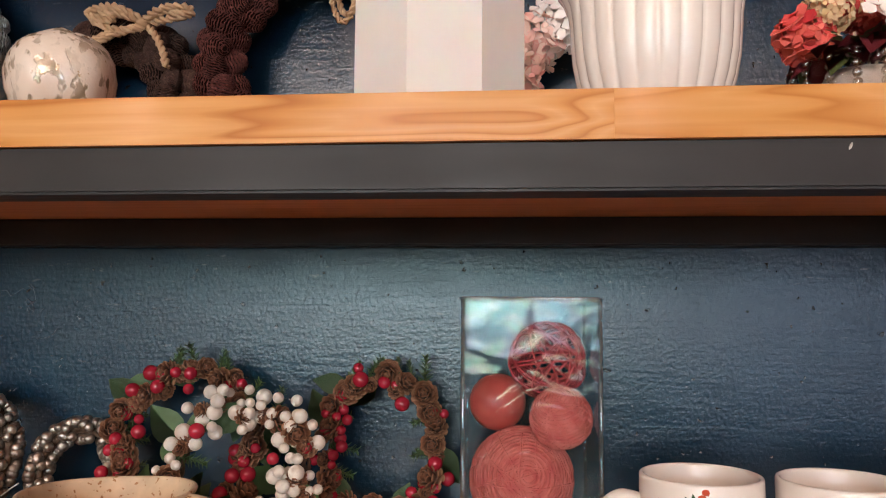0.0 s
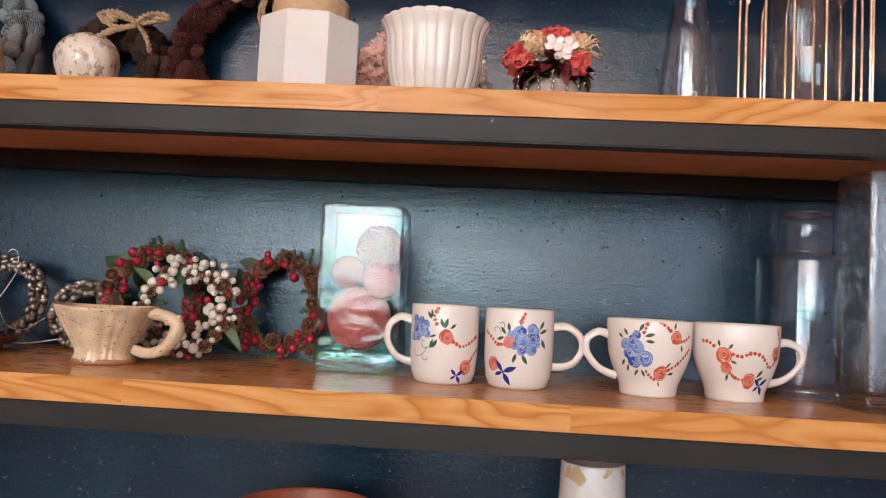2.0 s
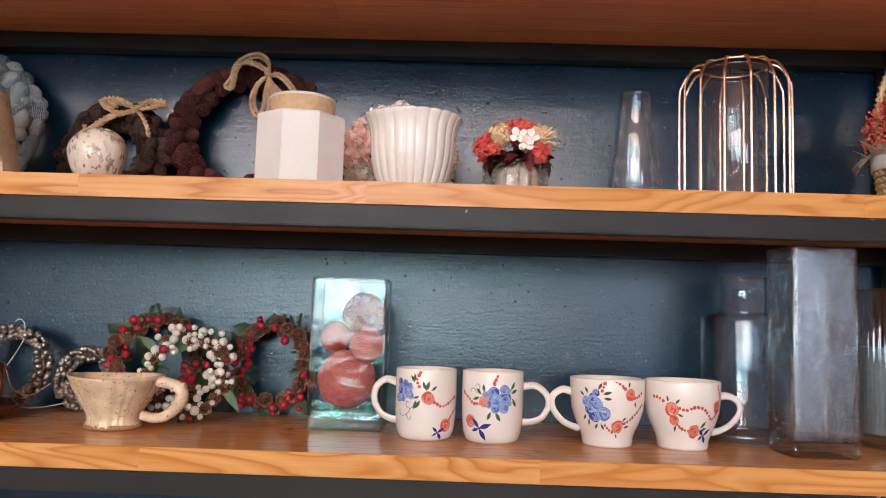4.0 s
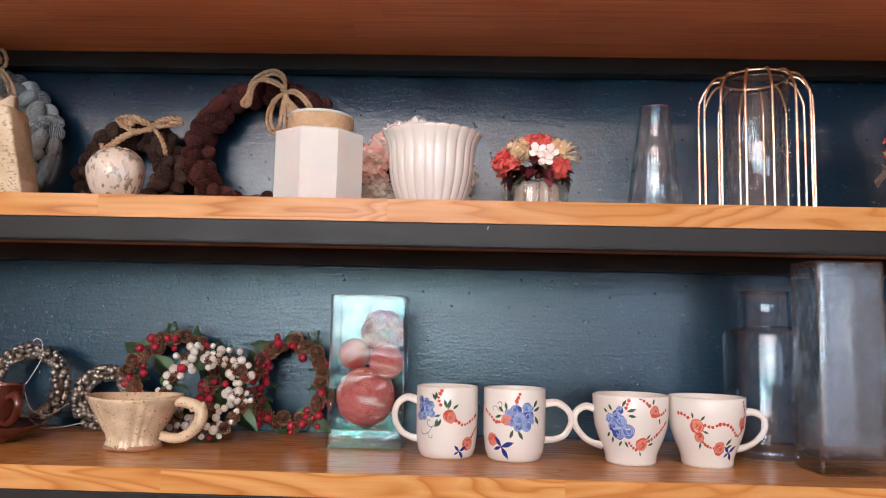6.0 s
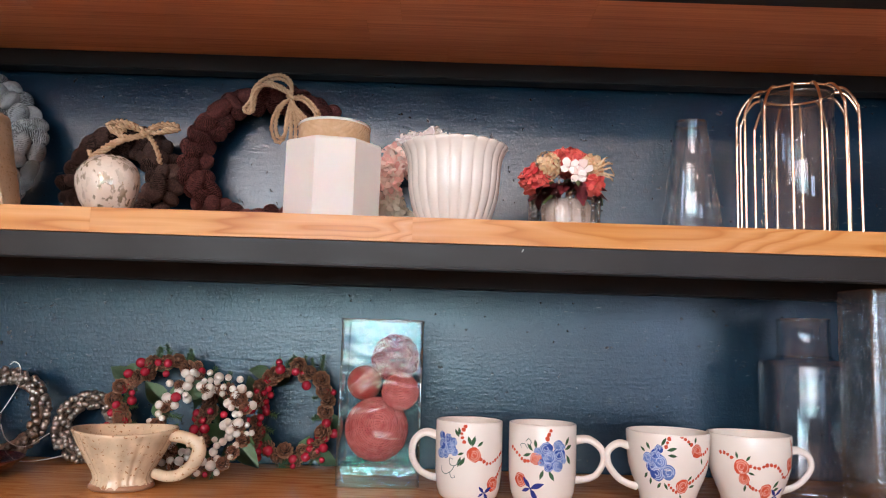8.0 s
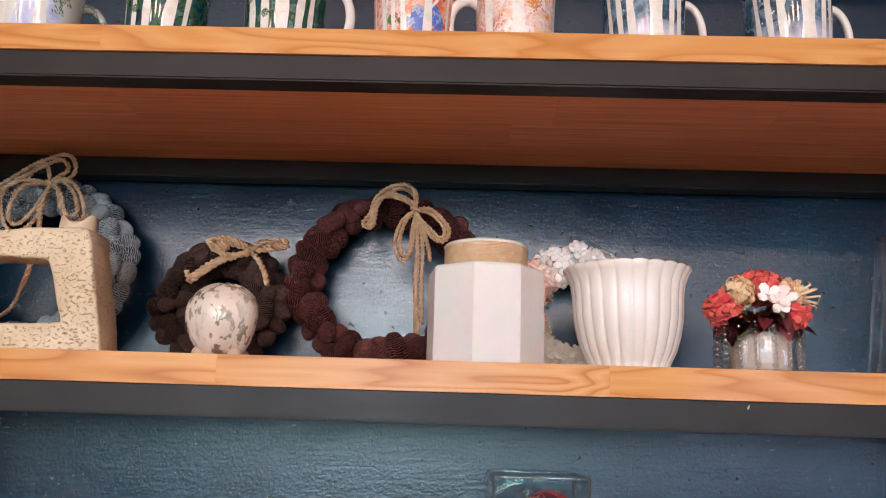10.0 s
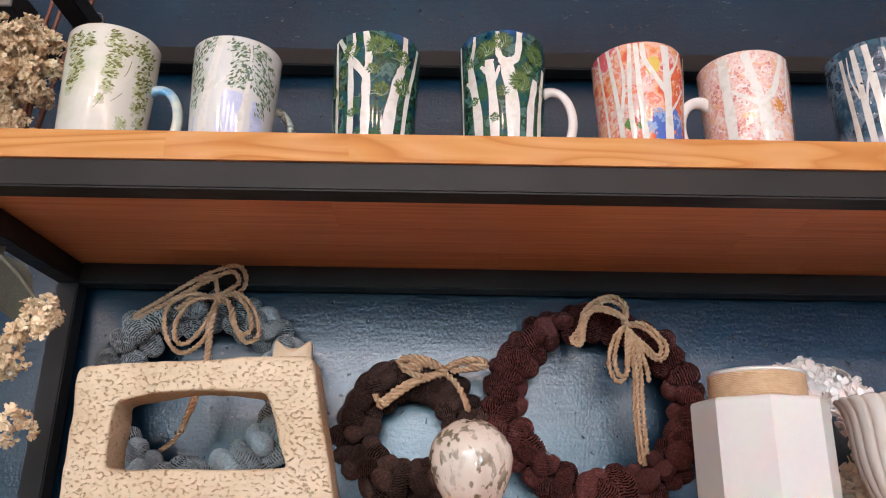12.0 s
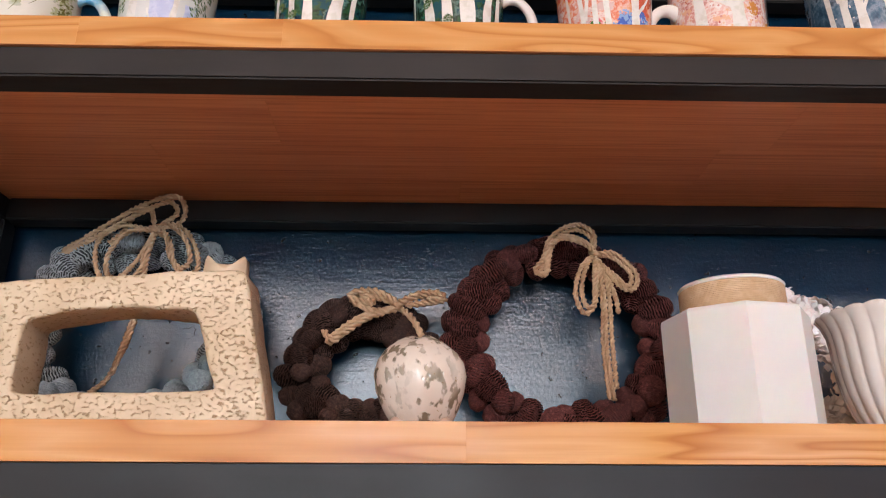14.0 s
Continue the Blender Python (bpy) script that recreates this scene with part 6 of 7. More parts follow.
PCONES = [to_mesh("pine_cone", bract_cone(k), M_BRACT) for k in range(3)]
bm = bmesh.new()
blob(bm, (0, 0, 0), 1, 16, 10)
BERRY_ME = to_mesh("berry", finish(bm), M_BERRY)
bm = bmesh.new()
blob(bm, (0, 0, 0), 1, 16, 10)
SNOW_ME = to_mesh("berry", finish(bm), M_SNOWB)
LEAF_ME = to_mesh("leaf", leaf_blade(), M_LEAF)
FIR_ME = [to_mesh("sprig", fir_sprig(k), M_NEEDLE) for k in range(2)]


def face_turn(rng, spread=0.6):
    return Euler((rng.uniform(-spread, spread), rng.uniform(0, 6.3), rng.uniform(-spread, spread)))


def garland(cx, y, ring, label, seed, cones, berries, snow, leaf_n, sprigs, tilt, flat=1.0, thick=0.014, berry_r=0.0060, snow_r=0.0074, squareness=0.0, cone_r=0.0105):
    rng = random.Random(seed)
    ob = thing("berry_wreath", pose(cx, y, ZL, -tilt, 0, 0), label, "wreath")
    zc = ring + thick + 0.001

    def at(a, dr=0.0, dy=0.0):
        k = 1 + squareness * (math.cos(4 * a) * -0.5)
        rr = ring * k + dr
        return Vector((flat * rr * math.sin(a), dy, max(0.006, zc + rr * math.cos(a))))

    bm = bmesh.new()
    for s in range(3):
        tube(bm, [at(2 * math.pi * i / 60, 0.003 * math.sin(i * 0.9 + 2 * s), 0.003 * math.cos(i * 0.9 + 2 * s)) for i in range(60)], 0.0016, 5, True)
    part("wire_ring", finish(bm), M_STEM, ob)
    for k in range(cones):
        a = 2 * math.pi * (k + rng.uniform(-0.3, 0.3)) / cones
        s = cone_r * rng.uniform(0.62, 1.18)
        p = at(a, rng.uniform(-0.8, 0.9) * thick * 0.75, -rng.uniform(0.8, 1.45) * thick)
        part("pine_cone", rng.choice(PCONES), None, ob, at=Matrix.LocRotScale(p, face_turn(rng, 1.0), (s, s, s)))
    taken = []
    snow_r *= 0.92
    for n, me, r0, clump in ((snow, SNOW_ME, snow_r, 6), (berries, BERRY_ME, berry_r, 4)):
        placed, tries = 0, 0
        while placed < n and tries < n * 60:
            a = rng.uniform(0, 2 * math.pi)
            base = at(a, rng.uniform(-1.0, 1.0) * thick * 0.95, -rng.uniform(0.75, 1.6) * thick)
            for _ in range(clump):
                tries += 1
                r = r0 * rng.uniform(0.62, 1.15)
                q = base + Vector((rng.uniform(-1, 1), rng.uniform(-0.5, 0.3), rng.uniform(-1, 1))) * r0 * 1.7
                q.z = max(q.z, r)
                if placed < n and all((q - c).length > 0.88 * (r + e) for c, e in taken):
                    part("berry", me, None, ob, at=Matrix.LocRotScale(q, face_turn(rng, 3), (r, r, r)))
                    taken.append((q, r))
                    placed += 1
    for k in range(leaf_n):
        a = 2 * math.pi * (k + rng.uniform(-0.3, 0.3)) / leaf_n
        s = rng.uniform(0.026, 0.044)
        e = Euler((rng.uniform(1.2, 1.9), -a + rng.uniform(0.2, 1.4) + 1.57, rng.uniform(-0.3, 0.3)))
        part("leaf", LEAF_ME, None, ob, at=Matrix.LocRotScale(at(a, 0, -thick * 0.7), e, (s, s, s)))
    for k in range(sprigs):
        a = 2 * math.pi * (k + rng.uniform(-0.4, 0.4)) / sprigs
        s = rng.uniform(0.018, 0.028)
        e = Euler((0, -a - 1.57 + rng.uniform(-0.8, 0.8), rng.uniform(-0.4, 0.2)))
        part("sprig", FIR_ME[k % 2], None, ob, at=Matrix.LocRotScale(at(a, 0.002, -thick * 0.4), e, (s, s, s)))
    return ob


garland(-0.036, 0.276, 0.0605, "wreath of pine cones, red berries and green sprigs", 21, 32, 36, 0, 12, 27, 9, cone_r=0.0140, berry_r=0.0062)
garland(0.035, 0.200, 0.0505, "wreath of white berries, pine cones and green leaves", 22, 20, 6, 84, 12, 9, 14, 1.02, 0.013, 0.0056, 0.0064, cone_r=0.0130)
garland(0.134, 0.296, 0.0605, "squarish wreath of red berries and small pine cones", 23, 25, 40, 0, 8, 24, 4, 0.84, 0.013, 0.0062, squareness=0.16, cone_r=0.0136)

# ---- silver bead wreaths ----
M_BEAD = shader("antique_silver_bead", (0.50, 0.43, 0.33), 0.48, 1.0)
colour(M_BEAD, ramp(M_BEAD, noise_tex(M_BEAD, coords(M_BEAD, rand=5), 0.9, 3), (0.3, (0.20, 0.17, 0.14)), (0.7, (0.62, 0.57, 0.50))))
bm = bmesh.new()
blob(bm, (0, 0, 0), 1, 12, 8)
BEAD_ME = to_mesh("bead", finish(bm), M_BEAD)
M_STRING = make_plain("white_string", (0.62, 0.62, 0.60), (0.72, 0.72, 0.70), 0.6, 300)


def bead_wreath(cx, y, ring, tilt, seed, count, label, turn=0):
    rng = random.Random(seed)
    ob = thing("bead_wreath", pose(cx, y, ZL, -tilt, 0, turn), label, "wreath")
    zc = ring + 0.012
    bm = bmesh.new()
    tube(bm, [Vector((ring * math.sin(a), 0, zc + ring * math.cos(a))) for a in (2 * math.pi * i / 48 for i in range(48))], 0.0036, 8, True)
    part("ring", finish(bm), M_STEM, ob)
    for k in range(count):
        a = 2 * math.pi * k / count * 1.0 + rng.uniform(-0.02, 0.02)
        b = rng.uniform(0, 6.3)
        rr = ring + 0.0085 * math.cos(b)
        r = rng.uniform(0.0040, 0.0054)
        part("bead", BEAD_ME, None, ob, at=Matrix.LocRotScale(Vector((rr * math.sin(a), 0.0085 * math.sin(b), zc + rr * math.cos(a))), face_turn(rng, 3), (r, r, r)))
    return ob


bw = bead_wreath(-0.252, 0.262, 0.0515, 10, 31, 290, "wreath of silver beads with a white string loop")
bead_wreath(-0.139, 0.272, 0.0365, 10, 32, 215, "small wreath of silver beads on the pine shelf")
for pts in ([(0.004, -0.012, 0.128), (0.010, -0.013, 0.132), (0.018, -0.012, 0.126), (0.020, -0.010, 0.104), (0.012, -0.012, 0.080), (0.004, -0.016, 0.060)],
            [(0.004, -0.016, 0.060), (0.020, -0.015, 0.030), (0.045, -0.012, 0.022), (0.072, -0.010, 0.040)],
            [(0.030, -0.020, 0.006), (0.050, -0.024, 0.003), (0.076, -0.022, 0.006), (0.096, -0.012, 0.012)]):
    bm = bmesh.new()
    tube(bm, spline(pts, 8), 0.0007, 5)
    part("string", finish(bm), M_STRING, bw)


# ---- florets: hydrangea, bouquet, dried flowers ----
def floret(bm, c, d, size, rng, petals=4, cup=0.25):
    """A small flower of rounded petals facing d."""
    d = d.normalized()
    u = d.orthogonal().normalized()
    v = d.cross(u)
    a0 = rng.uniform(0, 6.3)
    for k in range(petals):
        a = a0 + 2 * math.pi * k / petals
        e = math.cos(a) * u + math.sin(a) * v
        s = d.cross(e)
        w = size * 0.46 * rng.uniform(0.85, 1.15)
        q = [c, c + e * size * 0.4 + s * w * 0.8 + d * size * cup * 0.5, c + e * size * 0.85 + s * w * 0.75 + d * size * cup, c + e * size * 1.0 + d * size * cup * 0.8,
             c + e * size * 0.85 - s * w * 0.75 + d * size * cup, c + e * size * 0.4 - s * w * 0.8 + d * size * cup * 0.5]
        vs = [bm.verts.new(x + Vector((rng.uniform(-1, 1), rng.uniform(-1, 1), rng.uniform(-1, 1))) * size * 0.06) for x in q]
        low = [bm.verts.new(x.co - d * size * 0.06) for x in vs]
        bm.faces.new(vs)
        bm.faces.new(low[::-1])
        for i in range(6):
            bm.faces.new((vs[i], low[i], low[(i + 1) % 6], vs[(i + 1) % 6]))


def head(centre, r, n, size, rng, squash=(1, 1, 1), cup=0.25, petals=4, half=None):
    """A rounded flower head of n florets."""
    bm = bmesh.new()
    for k in range(n):
        z = 1 - 2 * (k + 0.5) / n
        a = k * 2.39996
        d = Vector((math.sqrt(1 - z * z) * math.cos(a), math.sqrt(1 - z * z) * math.sin(a), z))
        if half is not None and d.dot(half) < -0.25:
            continue
        rr = r * rng.uniform(0.72, 1.08)
        c = Vector(centre) + Vector((d.x * squash[0], d.y * squash[1], d.z * squash[2])) * rr
        floret(bm, c, d + Vector((rng.uniform(-0.4, 0.4), rng.uniform(-0.4, 0.4), rng.uniform(-0.4, 0.4))), size * rng.uniform(0.75, 1.15), rng, petals, cup)
    return finish(bm, False)


def petal_mat(name, cols, rough=0.6):
    m = shader(name, cols[0], rough, spec=0.3)
    isl = add(m, "NewGeometry").outputs["Random Per Island"]
    k = len(cols)
    colour(m, ramp(m, isl, *[(i / max(1, k - 1), c) for i, c in enumerate(cols)]))
    bsdf(m).inputs["Subsurface Weight"].default_value = 0.0
    return m


PINK = petal_mat("pink_petal", [(0.86, 0.42, 0.36), (0.88, 0.56, 0.48), (0.88, 0.70, 0.60), (0.86, 0.48, 0.40)])
CREAMP = petal_mat("cream_petal", [(0.74, 0.64, 0.48), (0.82, 0.74, 0.60), (0.78, 0.68, 0.52)])
WHITEP = petal_mat("white_petal", [(0.86, 0.78, 0.71), (0.90, 0.85, 0.79), (0.88, 0.74, 0.68)])
BLUSH = petal_mat("blush_white_petal", [(0.84, 0.76, 0.70), (0.86, 0.80, 0.75), (0.80, 0.62, 0.58)])
DRIED = petal_mat("dried_tan_petal", [(0.58, 0.41, 0.23), (0.78, 0.62, 0.39), (0.87, 0.74, 0.52), (0.70, 0.54, 0.33)], 0.8)
REDP = petal_mat("scarlet_petal", [(0.66, 0.07, 0.06), (0.74, 0.17, 0.13), (0.58, 0.04, 0.05)])
YELP = petal_mat("straw_yellow_petal", [(0.70, 0.48, 0.24), (0.76, 0.60, 0.38), (0.68, 0.38, 0.20)])
BURG = make_plain("burgundy_leaf", (0.10, 0.010, 0.018), (0.24, 0.03, 0.04), 0.5, 90, rand=5)
DGREEN = make_plain("olive_leaf", (0.06, 0.08, 0.025), (0.14, 0.16, 0.05), 0.5, 90, rand=5)
DRYLEAF = make_plain("dry_grey_leaf", (0.10, 0.10, 0.07), (0.20, 0.18, 0.12), 0.7, 60, rand=5)
rf = random.Random(17)

hy = thing("flower_wreath", pose(0.314, 0.255, ZU, -8, 0, 0), "wreath of pink and cream dried hydrangea blossoms", "wreath")
bm = bmesh.new()
tube(bm, [Vector((0.064 * math.sin(a), 0, 0.079 + 0.064 * math.cos(a))) for a in (2 * math.pi * i / 48 for i in range(48))], 0.005, 8, True)
part("ring", finish(bm), M_STEM, hy)
for k in range(15):
    a = 2 * math.pi * k / 15
    p = Vector((0.064 * math.sin(a), -0.010, 0.079 + 0.064 * math.cos(a)))
    deg = math.degrees(a) % 360
    mt = PINK if 262 < deg < 330 else (WHITEP if (deg < 75 or deg >= 330) else CREAMP)
    part("blossom", head(p, 0.0225, 46, 0.0112, rf, half=Vector((0, -1, 0))), mt, hy)

# glass jar with a dried bouquet
jar = thing("glass_jar", pose(0.479, 0.142, ZU), "clear hobnail glass jar holding a dried bouquet", "jar")


def hob(a, r, z, i):
    return r * (1 + 0.022 * math.cos(16 * a)), z


jar_glass = part("glass", lathe([(0, 0.002), (0.035, 0.0), (0.0385, 0.003), (0.040, 0.010), (0.0405, 0.030), (0.0395, 0.048), (0.038, 0.055), (0.0368, 0.0562), (0.0355, 0.055), (0.0365, 0.046), (0.0375, 0.030), (0.0370, 0.012), (0.034, 0.007), (0, 0.006)], 160, hob), make_thin_glass("pressed_glass", 1.5, (0.96, 0.965, 0.96)), jar)
bm = bmesh.new()
blob(bm, (0, 0, 0), 0.0030, 10, 7)
nob = to_mesh("hobnail", finish(bm), make_thin_glass("pressed_glass_bead", 2.8, (0.90, 0.89, 0.86), rough=0.05))
for row in range(8):
    for k in range(16):
        a = 2 * math.pi * k / 16
        part("hobnail", nob, None, jar_glass, at=pose(0.0413 * math.cos(a), 0.0413 * math.sin(a), 0.007 + 0.0063 * row))
rim_ring(0.0368, 0.0560, jar, 0.0014)
rim_ring(0.0365, 0.004, jar, 0.0030, "foot")
bq = thing("bouquet", pose(0.481, 0.142, ZU + 0.0075), "dried bouquet of red, yellow and white flowers", "flowers")
bm = bmesh.new()
for k in range(16):
    a = k * 2.4
    tube(bm, [Vector((0.008 * math.cos(a), 0.008 * math.sin(a), 0.0)), Vector((0.018 * math.cos(a), 0.018 * math.sin(a), 0.035)), Vector((0.028 * math.cos(a), 0.028 * math.sin(a), 0.062))], 0.0011, 5)
part("flower_foam", lathe([(0, 0.0), (0.026, 0.0), (0.029, 0.006), (0.030, 0.034), (0.026, 0.040), (0, 0.041)], 32), make_plain("pale_pink_foam", (0.58, 0.46, 0.38), (0.70, 0.57, 0.49), 0.95, 140, 0.05, 0.6), bq, "pale pink dry foam block")
part("stem_bundle", finish(bm), make_plain("pale_dry_stem", (0.34, 0.22, 0.16), (0.48, 0.34, 0.26), 0.7, 200), bq)
for c, r, n, s, mt in (((0.002, -0.006, 0.087), 0.019, 130, 0.0052, REDP), ((-0.024, -0.018, 0.080), 0.016, 90, 0.0048, YELP), ((-0.040, -0.012, 0.064), 0.014, 34, 0.010, REDP), ((0.027, -0.016, 0.080), 0.011, 30, 0.009, YELP),
                       ((0.020, 0.010, 0.086), 0.016, 110, 0.0052, REDP), ((0.026, -0.032, 0.056), 0.010, 14, 0.010, REDP), ((-0.012, -0.004, 0.090), 0.012, 70, 0.0050, REDP)):
    part("bloom", head(c, r, n, s, rf), mt, bq)
for c in ((-0.002, -0.034, 0.076), (0.014, -0.034, 0.074), (0.006, -0.036, 0.066)):
    bm = bmesh.new()
    floret(bm, Vector(c), Vector((rf.uniform(-0.3, 0.3), -1, 0.3)), 0.0125, rf, 4, 0.3)
    part("bloom", finish(bm, False), BLUSH, bq)
leaf_b, leaf_g = to_mesh("leaf", leaf_blade(), BURG), to_mesh("leaf", leaf_blade(), DGREEN)
for k in range(52):
    a = k * 2.4
    s = rf.uniform(0.020, 0.032)
    tiltl = rf.uniform(-0.8, 0.15)
    p = Vector((0.020 * math.cos(a), 0.018 * math.sin(a), rf.uniform(0.040, 0.060)))
    part("leaf", leaf_b if k % 4 else leaf_g, None, bq, at=Matrix.LocRotScale(p, Euler((rf.uniform(-0.6, 0.6), tiltl, a)), (s, s, s)))
for k in range(30):
    a = -math.pi / 2 + (k - 14.5) * 0.14 + rf.uniform(-0.1, 0.1)
    s = rf.uniform(0.016, 0.026)
    p = Vector((0.034 * math.cos(a), 0.034 * math.sin(a), rf.uniform(0.046, 0.062)))
    part("leaf", leaf_b if k % 5 else leaf_g, None, bq, at=Matrix.LocRotScale(p, Euler((rf.uniform(-0.7, 0.7), rf.uniform(0.3, 1.0), a + rf.uniform(-0.5, 0.5))), (s, s, s)))
for k in range(9):
    a = rf.uniform(-0.4, 0.9)
    bm = bmesh.new()
    tube(bm, [Vector((0.028, -0.012, 0.075)), Vector((0.028 + 0.016 * math.cos(a), -0.014 - 0.004 * k % 3, 0.075 + 0.016 * math.sin(a))), Vector((0.028 + 0.028 * math.cos(a), -0.014, 0.075 + 0.026 * math.sin(a)))], lambda t: 0.0016 * (1 - 0.6 * t), 5)
    part("straw_petal", finish(bm), YELP, bq)


# ---- dried hydrangea: a hanging bunch, and one standing by the mugs ----
def dried_head(ob, c, r, n, squash=(1, 1, 1)):
    """A loose, uneven head: sprays of crumpled florets round a few centres."""
    bm = bmesh.new()
    c = Vector(c)
    for _ in range(11):
        d = Vector((rf.gauss(0, 1), rf.gauss(0, 1), rf.gauss(0, 1))).normalized()
        sub = c + Vector((d.x * squash[0], d.y * squash[1], d.z * squash[2])) * r * rf.uniform(0.45, 1.15)
        for _ in range(max(6, n // 6)):
            e = Vector((rf.gauss(0, 1), rf.gauss(0, 1), rf.gauss(0, 1))).normalized()
            floret(bm, sub + e * r * rf.uniform(0.12, 0.42), e + d * 0.6, 0.0052 * rf.uniform(0.6, 1.25), rf, 4, rf.uniform(0.3, 1.0))
    part("flower_head", finish(bm, False), DRIED, ob)


hang = thing("dried_bunch", pose(-0.522, 0.115, 1.746), "hanging bunch of dried tan hydrangea with grey leaves", "flowers")
for pts in ([(0.0, 0.0, 0.0), (0.004, 0, -0.035), (0.012, 0, -0.080), (0.018, 0, -0.100)], [(0.001, 0, -0.010), (0.025, 0, -0.030), (0.048, 0, -0.055), (0.056, 0, -0.066)], [(0.004, 0, -0.035), (-0.010, 0, -0.062), (-0.018, 0, -0.080)],
            [(0.0, 0.012, 0.0), (-0.005, 0.016, -0.080), (0.004, 0.014, -0.150), (0.022, 0.010, -0.165)], [(-0.002, -0.008, -0.002), (-0.02, -0.01, -0.09), (-0.03, -0.008, -0.16)]):
    bm = bmesh.new()
    tube(bm, spline(pts, 6), lambda t: 0.0026 - 0.0012 * t, 7)
    part("stem", finish(bm), DRYLEAF, hang)
for c, r, n in (((0.052, 0, -0.080), 0.021, 80), ((-0.012, -0.004, -0.098), 0.022, 80), ((0.032, 0, -0.104), 0.016, 55), ((0.012, -0.004, -0.126), 0.022, 80), ((0.035, 0.004, -0.172), 0.024, 90), ((0.006, 0.0, -0.196), 0.024, 90), ((-0.03, -0.004, -0.165), 0.024, 80), ((0.012, -0.004, -0.224), 0.020, 60)):
    dried_head(hang, c, r, n)
big_leaf = to_mesh("leaf", leaf_blade(8), DRYLEAF)
for p, e, s in (((-0.012, 0.004, -0.004), (0.4, 1.35, 0.4), 0.075), ((0.006, 0.006, -0.012), (1.5, 1.2, 0.2), 0.070), ((-0.02, 0.0, -0.02), (1.2, 1.9, -0.3), 0.06), ((0.010, 0.010, -0.14), (1.2, 1.7, 0), 0.05)):
    part("leaf", big_leaf, None, hang, at=Matrix.LocRotScale(Vector(p), Euler(e), (s, s, s)))
stand = thing("dried_flowers", pose(-0.575, 0.150, ZT), "dried cream hydrangea head with brown leaf on the shelf", "flowers")
for pts in ([(0.020, 0, 0.001), (0.018, 0, 0.04), (0.012, 0, 0.09)], [(0.040, 0.004, 0.001), (0.034, 0.002, 0.05), (0.022, 0, 0.10)]):
    bm = bmesh.new()
    tube(bm, spline(pts, 5), 0.0022, 6)
    part("stem", finish(bm), DRYLEAF, stand)
for c, r, n in (((0.030, -0.014, 0.165), 0.030, 130), ((0.002, -0.006, 0.185), 0.028, 110), ((0.020, -0.016, 0.125), 0.030, 130), ((-0.018, -0.006, 0.140), 0.030, 110), ((0.040, -0.008, 0.140), 0.026, 100), ((0.022, -0.012, 0.095), 0.022, 80), ((-0.02, 0.0, 0.09), 0.026, 80)):
    dried_head(stand, c, r, n)
dry_tan = to_mesh("leaf", leaf_blade(8), make_plain("dry_tan_leaf", (0.34, 0.19, 0.09), (0.46, 0.28, 0.14), 0.7, 60))
for p, e, s in (((0.055, -0.02, 0.068), (1.4, 1.3, 0.1), 0.05), ((0.030, -0.02, 0.06), (1.5, 1.8, 0.1), 0.045), ((0.0, -0.02, 0.06), (1.5, 1.5, 0.2), 0.05)):
    part("leaf", dry_tan, None, stand, at=Matrix.LocRotScale(Vector(p), Euler(e), (s, s, s)))
tw = thing("twig_bundle", pose(-0.600, 0.240, ZT), "bundle of thin reddish-brown dry twigs", "twigs")
M_TWIG = make_plain("reddish_twig", (0.10, 0.035, 0.022), (0.22, 0.09, 0.06), 0.6, 60)
for k, (x0, x1) in enumerate(((-0.004, 0.014), (0.002, 0.030), (0.006, 0.024), (0.012, 0.072))):
    bm = bmesh.new()
    e = 0.006 * (k - 2)
    tube(bm, spline([(x0, e, 0.001), (x0 + 0.2 * (x1 - x0) - 0.004, e * 0.7, 0.15), (x0 + 0.55 * (x1 - x0), e * 0.4, 0.27), (x1 * 1.1, e * 0.2, 0.39)], 6), lambda t: 0.0034 - 0.0014 * t + (0.0008 if int(t * 40) % 9 == 4 else 0), 7)
    part("twig", finish(bm), M_TWIG, tw)

# ---- basket of red berries, at the far end of the middle shelf ----
bk = thing("basket", pose(1.008, 0.150, ZU), "small coiled straw basket with white paper and red berries", "basket")
M_STRAW = make_rope("coiled_straw", (0.46, 0.32, 0.17), (0.60, 0.46, 0.28))
for k in range(9):
    z = 0.005 + 0.0085 * k
    r = 0.039 + 0.0011 * k
    bm = bmesh.new()
    rope(bm, [(r * math.cos(a), r * math.sin(a), z) for a in (2 * math.pi * i / 28 for i in range(29))], 0.0046, 2)
    part("coil", finish(bm), M_STRAW, bk)
part("floor", lathe([(0, 0.001), (0.038, 0.001), (0.038, 0.004), (0, 0.004)], 24), M_STRAW, bk)
bm = bmesh.new()
rope(bm, [(-0.046, 0, 0.070), (-0.048, 0, 0.130), (-0.036, 0, 0.185), (0.0, 0, 0.212), (0.036, 0, 0.185), (0.048, 0, 0.130), (0.046, 0, 0.070)], 0.0060, 3, 0.016)
part("handle", finish(bm), M_STRAW, bk)
M_PAPER = make_plain("white_tissue_paper", (0.74, 0.71, 0.68), (0.80, 0.78, 0.75), 0.8, 40, 0.2)
M_LACE = make_plain("white_paper_band", (0.76, 0.74, 0.72), (0.70, 0.68, 0.66), 0.7, 60)
part("paper_band", lathe([(0.0505, 0.060), (0.0525, 0.061), (0.0535, 0.080), (0.0520, 0.081), (0.0505, 0.080)], 40, closed=True), M_LACE, bk)
rp = random.Random(5)
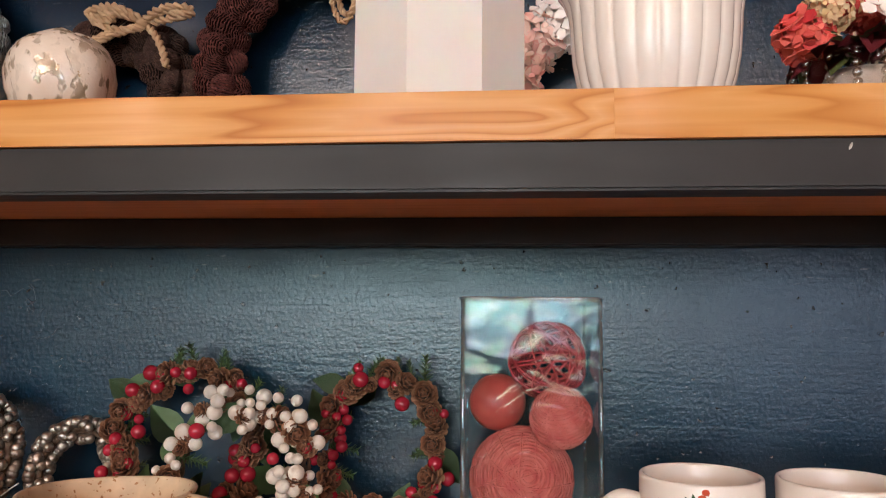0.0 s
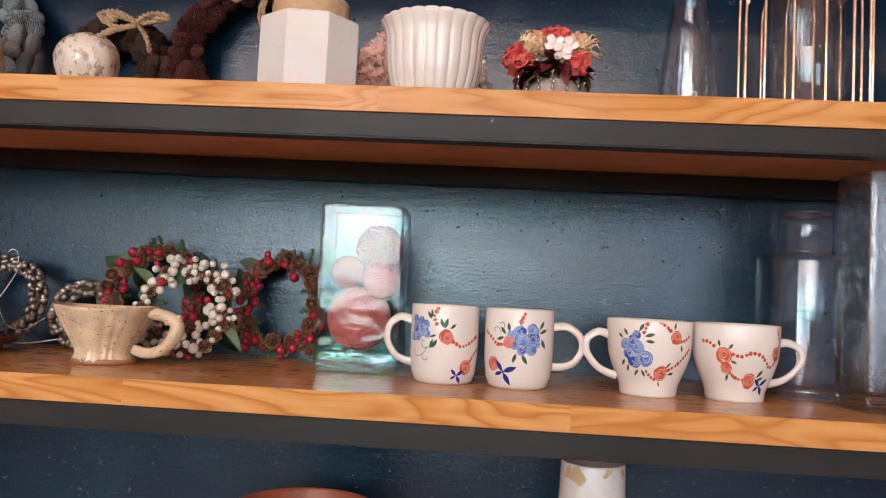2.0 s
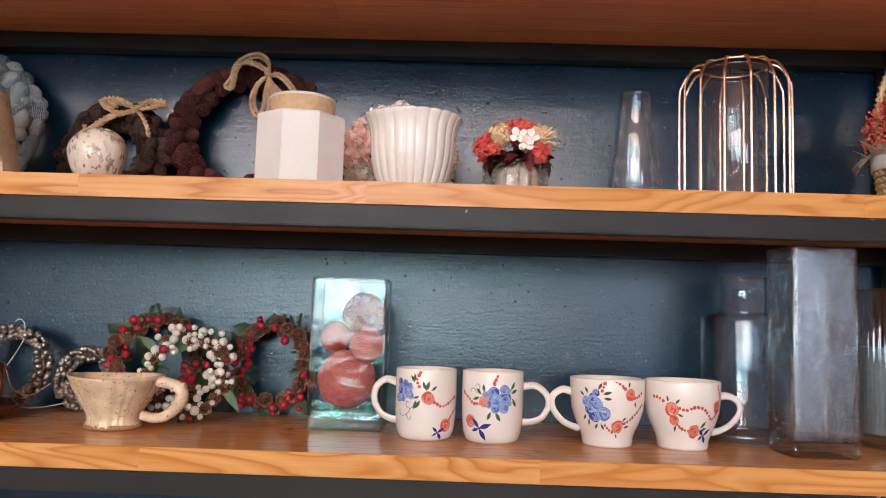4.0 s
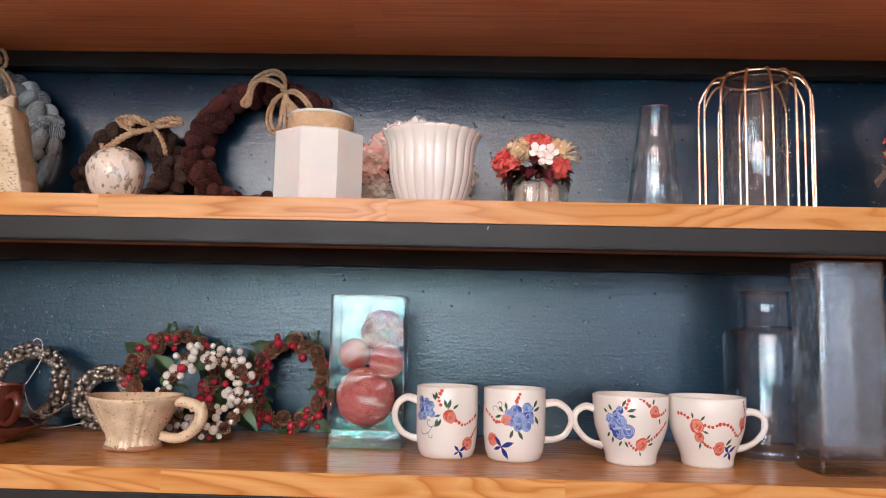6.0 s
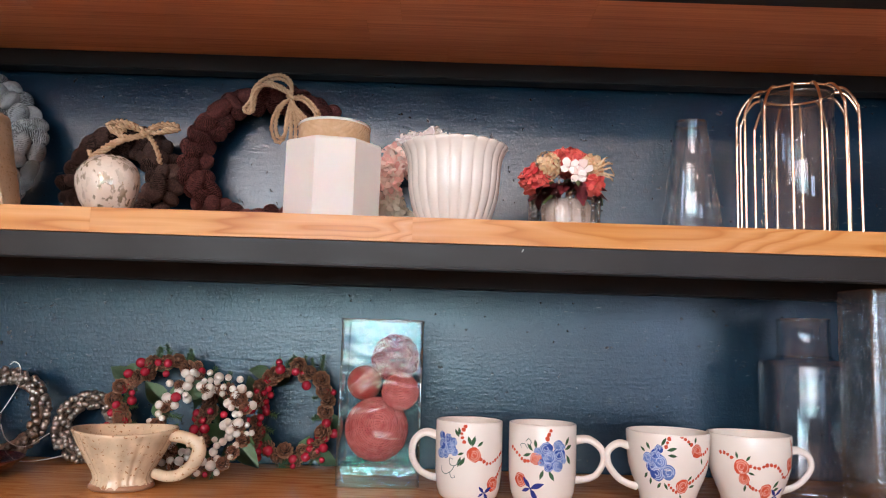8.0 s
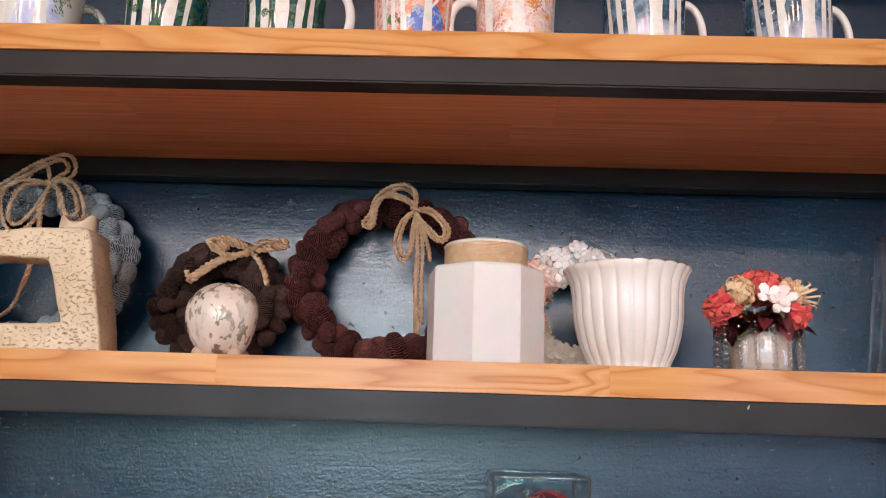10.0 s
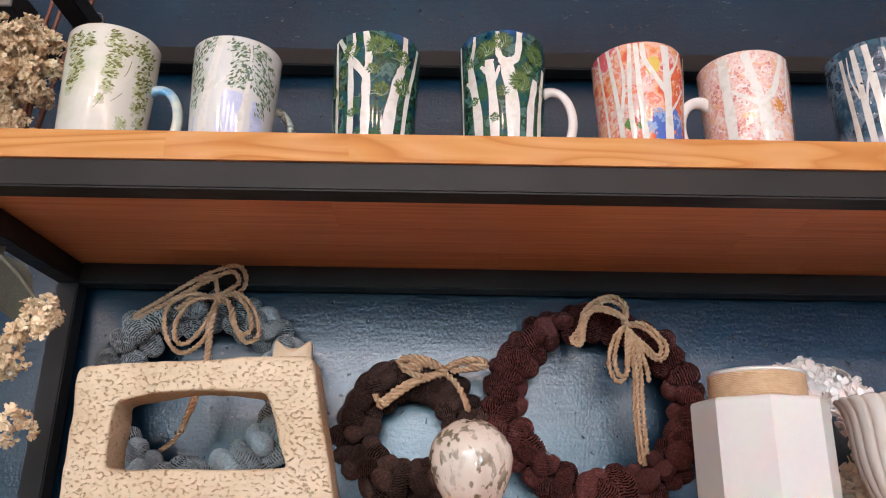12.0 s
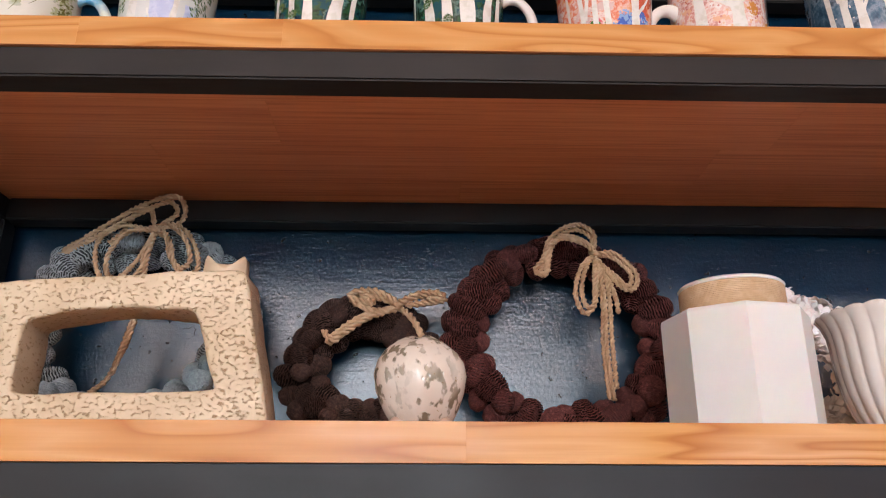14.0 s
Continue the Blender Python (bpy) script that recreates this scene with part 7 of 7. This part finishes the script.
for k in range(9):
    a0 = 2 * math.pi * k / 9
    bm = bmesh.new()
    grid = []
    for i in range(5):
        row = []
        for j in range(5):
            u, t = (j - 2) / 4 * 0.9, i / 4
            r = 0.050 + (0.026 if k % 2 else 0.020) * t + 0.005 * math.sin(9 * u + k) * t + rp.uniform(-0.002, 0.002)
            row.append(bm.verts.new((r * math.cos(a0 + u * (1 - 0.5 * t)), r * math.sin(a0 + u * (1 - 0.5 * t)), (0.076 + 0.026 * t - 0.012 * t * t if k % 2 else 0.084 - 0.022 * t * t) + 0.010 * math.sin(5 * u + 2 * k) * t + rp.uniform(-0.002, 0.002))))
        grid.append(row)
    fs = [bm.faces.new((grid[i][j], grid[i][j + 1], grid[i + 1][j + 1], grid[i + 1][j])) for i in range(4) for j in range(4)]
    bmesh.ops.solidify(bm, geom=fs, thickness=0.0006)
    part("paper", finish(bm), M_PAPER, bk)
M_REDB = make_plain("dry_red_berry", (0.52, 0.07, 0.05), (0.64, 0.14, 0.09), 0.5, 300, rand=5)
bm = bmesh.new()
blob(bm, (0, 0, 0), 1, 8, 6)
rb_me = to_mesh("berry", finish(bm), M_REDB)
for k in range(290):
    z = 1 - 1.35 * (k + 0.5) / 290
    a = k * 2.4
    d = Vector((math.sqrt(max(0, 1 - z * z)) * math.cos(a), math.sqrt(max(0, 1 - z * z)) * math.sin(a), z))
    rr = rp.uniform(0.86, 1.12)
    s = rp.uniform(0.0018, 0.0029)
    part("berry", rb_me, None, bk, at=Matrix.LocRotScale(Vector((d.x * 0.058 * rr, d.y * 0.056 * rr, 0.112 + d.z * 0.054 * rr)), None, (s, s, s)))
bm = bmesh.new()
for k in range(2400):
    d = Vector((rp.gauss(0, 1), rp.gauss(0, 1), rp.gauss(0.35, 1))).normalized()
    rr = rp.uniform(0.72, 1.10)
    s = rp.uniform(0.0014, 0.0026)
    bmesh.ops.create_icosphere(bm, subdivisions=1, radius=s, matrix=Matrix.Translation((d.x * 0.058 * rr, d.y * 0.056 * rr, 0.112 + max(-0.3, d.z) * 0.054 * rr)))
tagged(part("berry_filling", finish(bm), M_REDB, bk), kind="stuff")

# ---- bottom shelf: terracotta bowl and marbled vase ----
M_TERRA = make_ceramic("terracotta", (0.36, 0.095, 0.045), 0.45, 0.25)
tagged(part("terracotta_bowl", lathe(cup_profile([(0.040, 0.0), (0.044, 0.003), (0.054, 0.03), (0.070, 0.08), (0.080, 0.125), (0.085, 0.148)], 0.006, 0.01), 64), M_TERRA, at=pose(0.217, 0.150, ZB)), "round terracotta clay bowl on the bottom shelf", "bowl")
M_MARB = make_ceramic("marbled_white_glaze", (0.72, 0.69, 0.64), 0.25, 0.2, (45, 0.60, (0.55, 0.40, 0.22)), 0.5)
tagged(part("ceramic_vase", lathe(cup_profile([(0.030, 0.0), (0.035, 0.004), (0.041, 0.05), (0.041, 0.12), (0.037, 0.19), (0.036, 0.221)], 0.004, 0.01), 48), M_MARB, at=pose(0.546, 0.150, ZB)), "marbled off-white ceramic vase with tan marks", "vase")

# ---- steel bracket with a bright cut end, beside the top shelf ----
brk = thing("steel_bracket", pose(-0.639, 0.262, 2.080), "black steel tube bracket with bright metal end cap", "bracket")
part("tube", smooth_box(0.036, 0.120, 0.032, 0.0015), M_STEEL, brk)
part("end_cap", smooth_box(0.040, 0.004, 0.035, 0.001), shader("bright_aluminium", (0.42, 0.43, 0.44), 0.3, 1.0), brk, at=pose(0, -0.062, -0.002))

# ---- thin wire tied round the top side bar ----
bm = bmesh.new()
loop = [(-0.5245, 0.232, 2.0905), (-0.5245, 0.240, 2.076), (-0.5250, 0.242, 2.0615), (-0.539, 0.245, 2.0605), (-0.5535, 0.240, 2.0615), (-0.5540, 0.234, 2.076), (-0.5535, 0.230, 2.0905), (-0.539, 0.231, 2.0912)]
tube(bm, spline(loop, 6, True), 0.0009, 6, True)
tube(bm, spline([(-0.5245, 0.236, 2.082), (-0.517, 0.240, 2.074), (-0.509, 0.246, 2.072), (-0.505, 0.252, 2.062)], 5), 0.0009, 6)
tagged(part("tie_wire", finish(bm), make_plain("grey_tie_wire", (0.12, 0.12, 0.11), (0.20, 0.20, 0.18), 0.5, 200)), "thin grey wire tied round a black steel bar", "wire")
